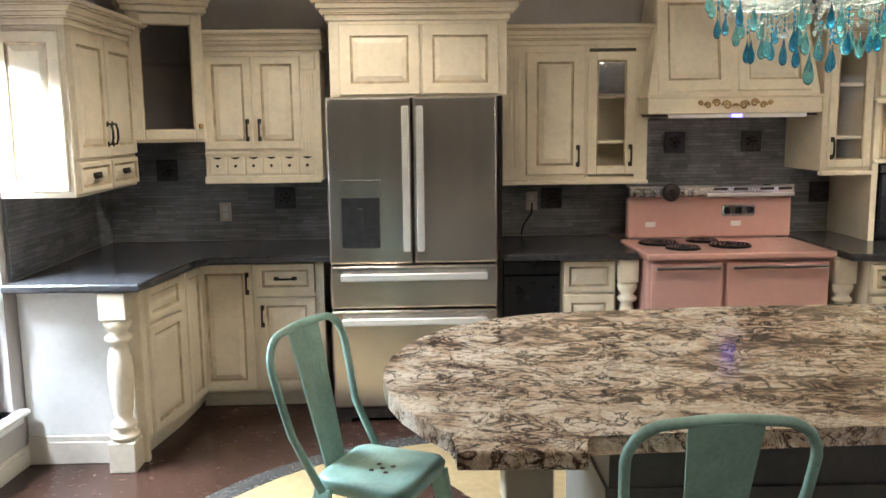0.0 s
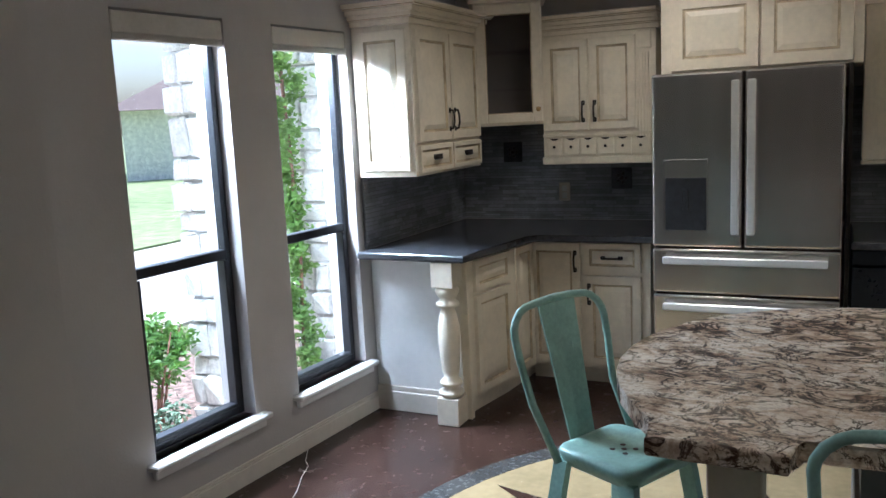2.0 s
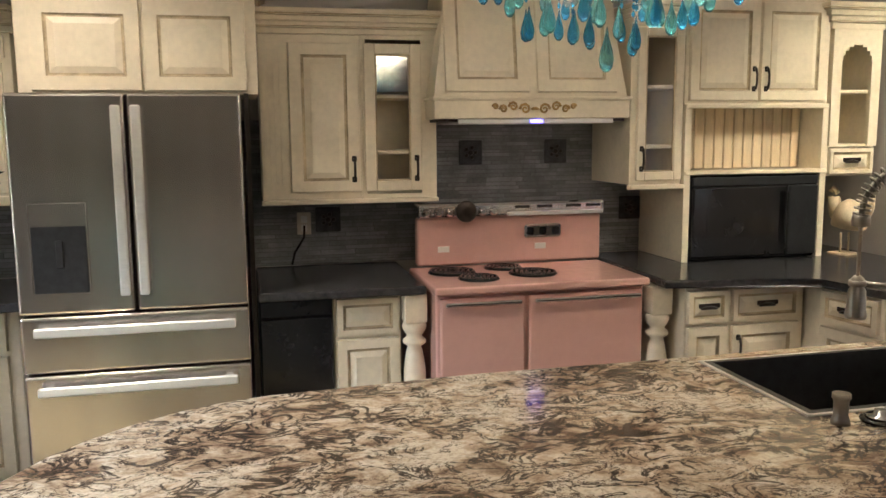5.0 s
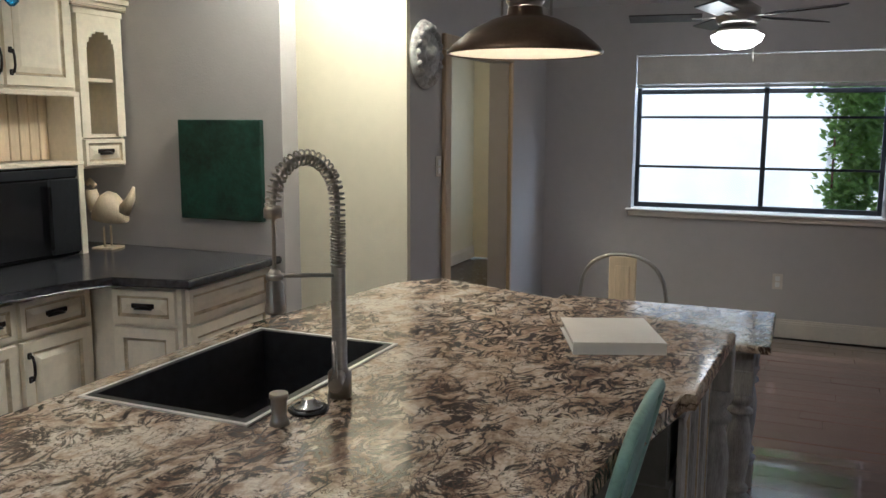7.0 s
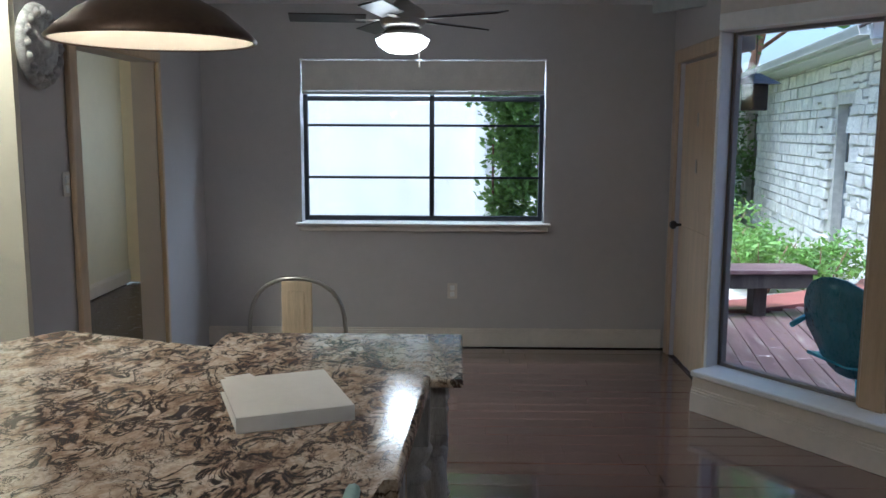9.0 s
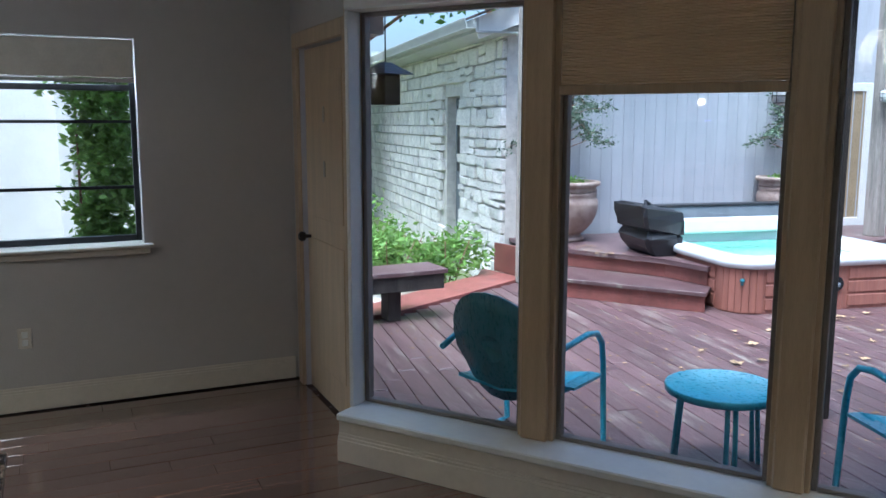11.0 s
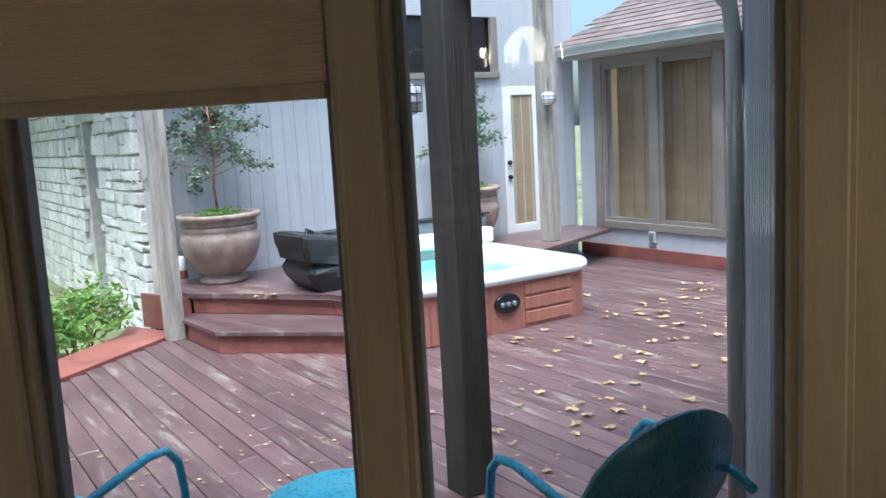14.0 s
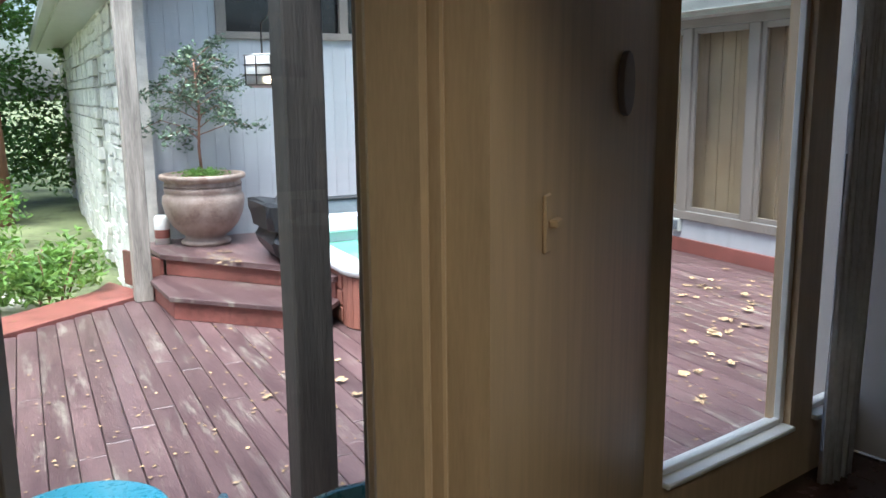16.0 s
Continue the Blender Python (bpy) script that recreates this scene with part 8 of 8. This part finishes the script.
for k in range(14):
    leaf_cloud(bm, (rnd.uniform(-0.06, 0.06), rnd.uniform(-0.08, 0.08), 0.15 + k * 0.165), 0.15, 230, 0.06, rnd, 0.2, 1.1)
part("foliage", bm, "leaf_lime", t)
t = thing("neighbour_house", "low pale house across the driveway", "house", m=pose(-24, 24, -0.3, 0, 0, 45))
bm = bm_new()
cells(bm, 18, 0, 2.7, 0, 0.3, [(4.0, 5.2, 0.9, 2.2), (10.0, 11.2, 0.9, 2.2)])
part("wall", bm, "stone_i", t)
for s in (4.0, 10.0):
    bm = bm_new()
    bx(bm, s, s + 1.2, 0.1, 0.14, 0.9, 2.2)
    part("window", bm, "black", t)
bm = bm_new()
ring_solid(bm, [[(-0.6, -0.6, 2.7), (18.6, -0.6, 2.7), (18.6, 8, 2.7), (-0.6, 8, 2.7)], [(3, 3.4, 4.6), (15, 3.4, 4.6), (15, 4.4, 4.6), (3, 4.4, 4.6)]], smooth=False)
part("roof", bm, "shingle", t)
tree("shade_tree", -20, 16, -0.3, 8, 3.2, "leaf_red", 81, "russet-leaved tree across the driveway", 0.3, 2600, 0.2)
tree("shade_tree", -14, 22, -0.3, 9, 3.6, "leaf", 82, "green tree across the driveway", 0.3, 2600, 0.2)

# ---- outside the east window ----
t = thing("garden_wall", "bright white garden house wall behind the hedge", "building", m=pose(11.5, 1.2, -0.3))
bm = bm_new()
bx(bm, 0, 0.3, -0.6, 8.0, 0, 2.75)
part("wall", bm, "white", t)
bm = bm_new()
bx(bm, -0.04, 1.4, -0.9, 8.4, 2.75, 2.9, 0.01)
part("eave", bm, "fascia", t)
bm = bm_new()
bx(bm, -0.16, -0.02, 0.25, 0.39, 0, 2.74, 0.006)
part("porch_column", bm, "white", t)
t = thing("hedge", "tall leafy green hedge outside the breakfast window", "hedge", m=pose(9.3, 0.85, -0.3))
rnd = random.Random(91)
bm = bm_new()
for k in range(9):
    tube(bm, [(0, -0.6 + 0.15 * k, 0), (rnd.uniform(-0.1, 0.1), -0.6 + 0.15 * k, 2.6)], 0.018, 5, r_end=0.006)
part("stems", bm, "bark", t)
bm = bm_new()
for k in range(60):
    leaf_cloud(bm, (rnd.uniform(-0.25, 0.25), rnd.uniform(-0.75, 0.62), 0.2 + 2.9 * k / 60), rnd.uniform(0.26, 0.38), 260, 0.09, rnd, 0.3, 0.9)
part("crown", bm, "leaf_lime", t)
lamp("hall_end_daylight", 'AREA', look((9.58, 4.05, 1.55), (8, 4.3, 1.3)), 3, (0.85, 0.93, 1.0), 0.3, 0.8)

# ---- dark wooden planks of the breakfast floor ----
floor = bpy.data.objects["floor_breakfast"]
rnd = random.Random(13)
plank_meshes = []
for k in range(4):
    bm = bm_new()
    bx(bm, -0.062, 0.062, -0.5, 0.5, -0.010, 0.0, 0.0015)
    for v in bm.verts:
        v.co.z += 0.0008 * math.sin(v.co.x * 90 + k)
    me = bpy.data.meshes.new("floor_plank")
    bm.to_mesh(me)
    bm.free()
    me.materials.append(M["plank"])
    plank_meshes.append(me)


def inner_start(x):
    """Where the planked floor begins, going north, at this x."""
    if x < 3.25:
        return -1.9
    if x < 5.55:
        return -1.40 + (x - 3.25) * 0.707 + 0.08
    return 0.285


x = 2.37
while x < 7.0:
    y = inner_start(x) - rnd.random() * 0.3
    y_min = inner_start(x + 0.07)
    while y < 3.63:
        ln = rnd.uniform(0.8, 1.7)
        a, b = max(y, y_min), min(y + ln, 3.64)
        if b - a > 0.1:
            ob = new("floor_plank", plank_meshes[rnd.randrange(4)])
            ob.matrix_world = pose(x, (a + b) / 2, -0.001 + rnd.uniform(-0.0008, 0.0008)) @ Matrix.Diagonal((1, b - a - 0.002, 1, 1))
            ob.parent = floor
        y += ln
    x += 0.126
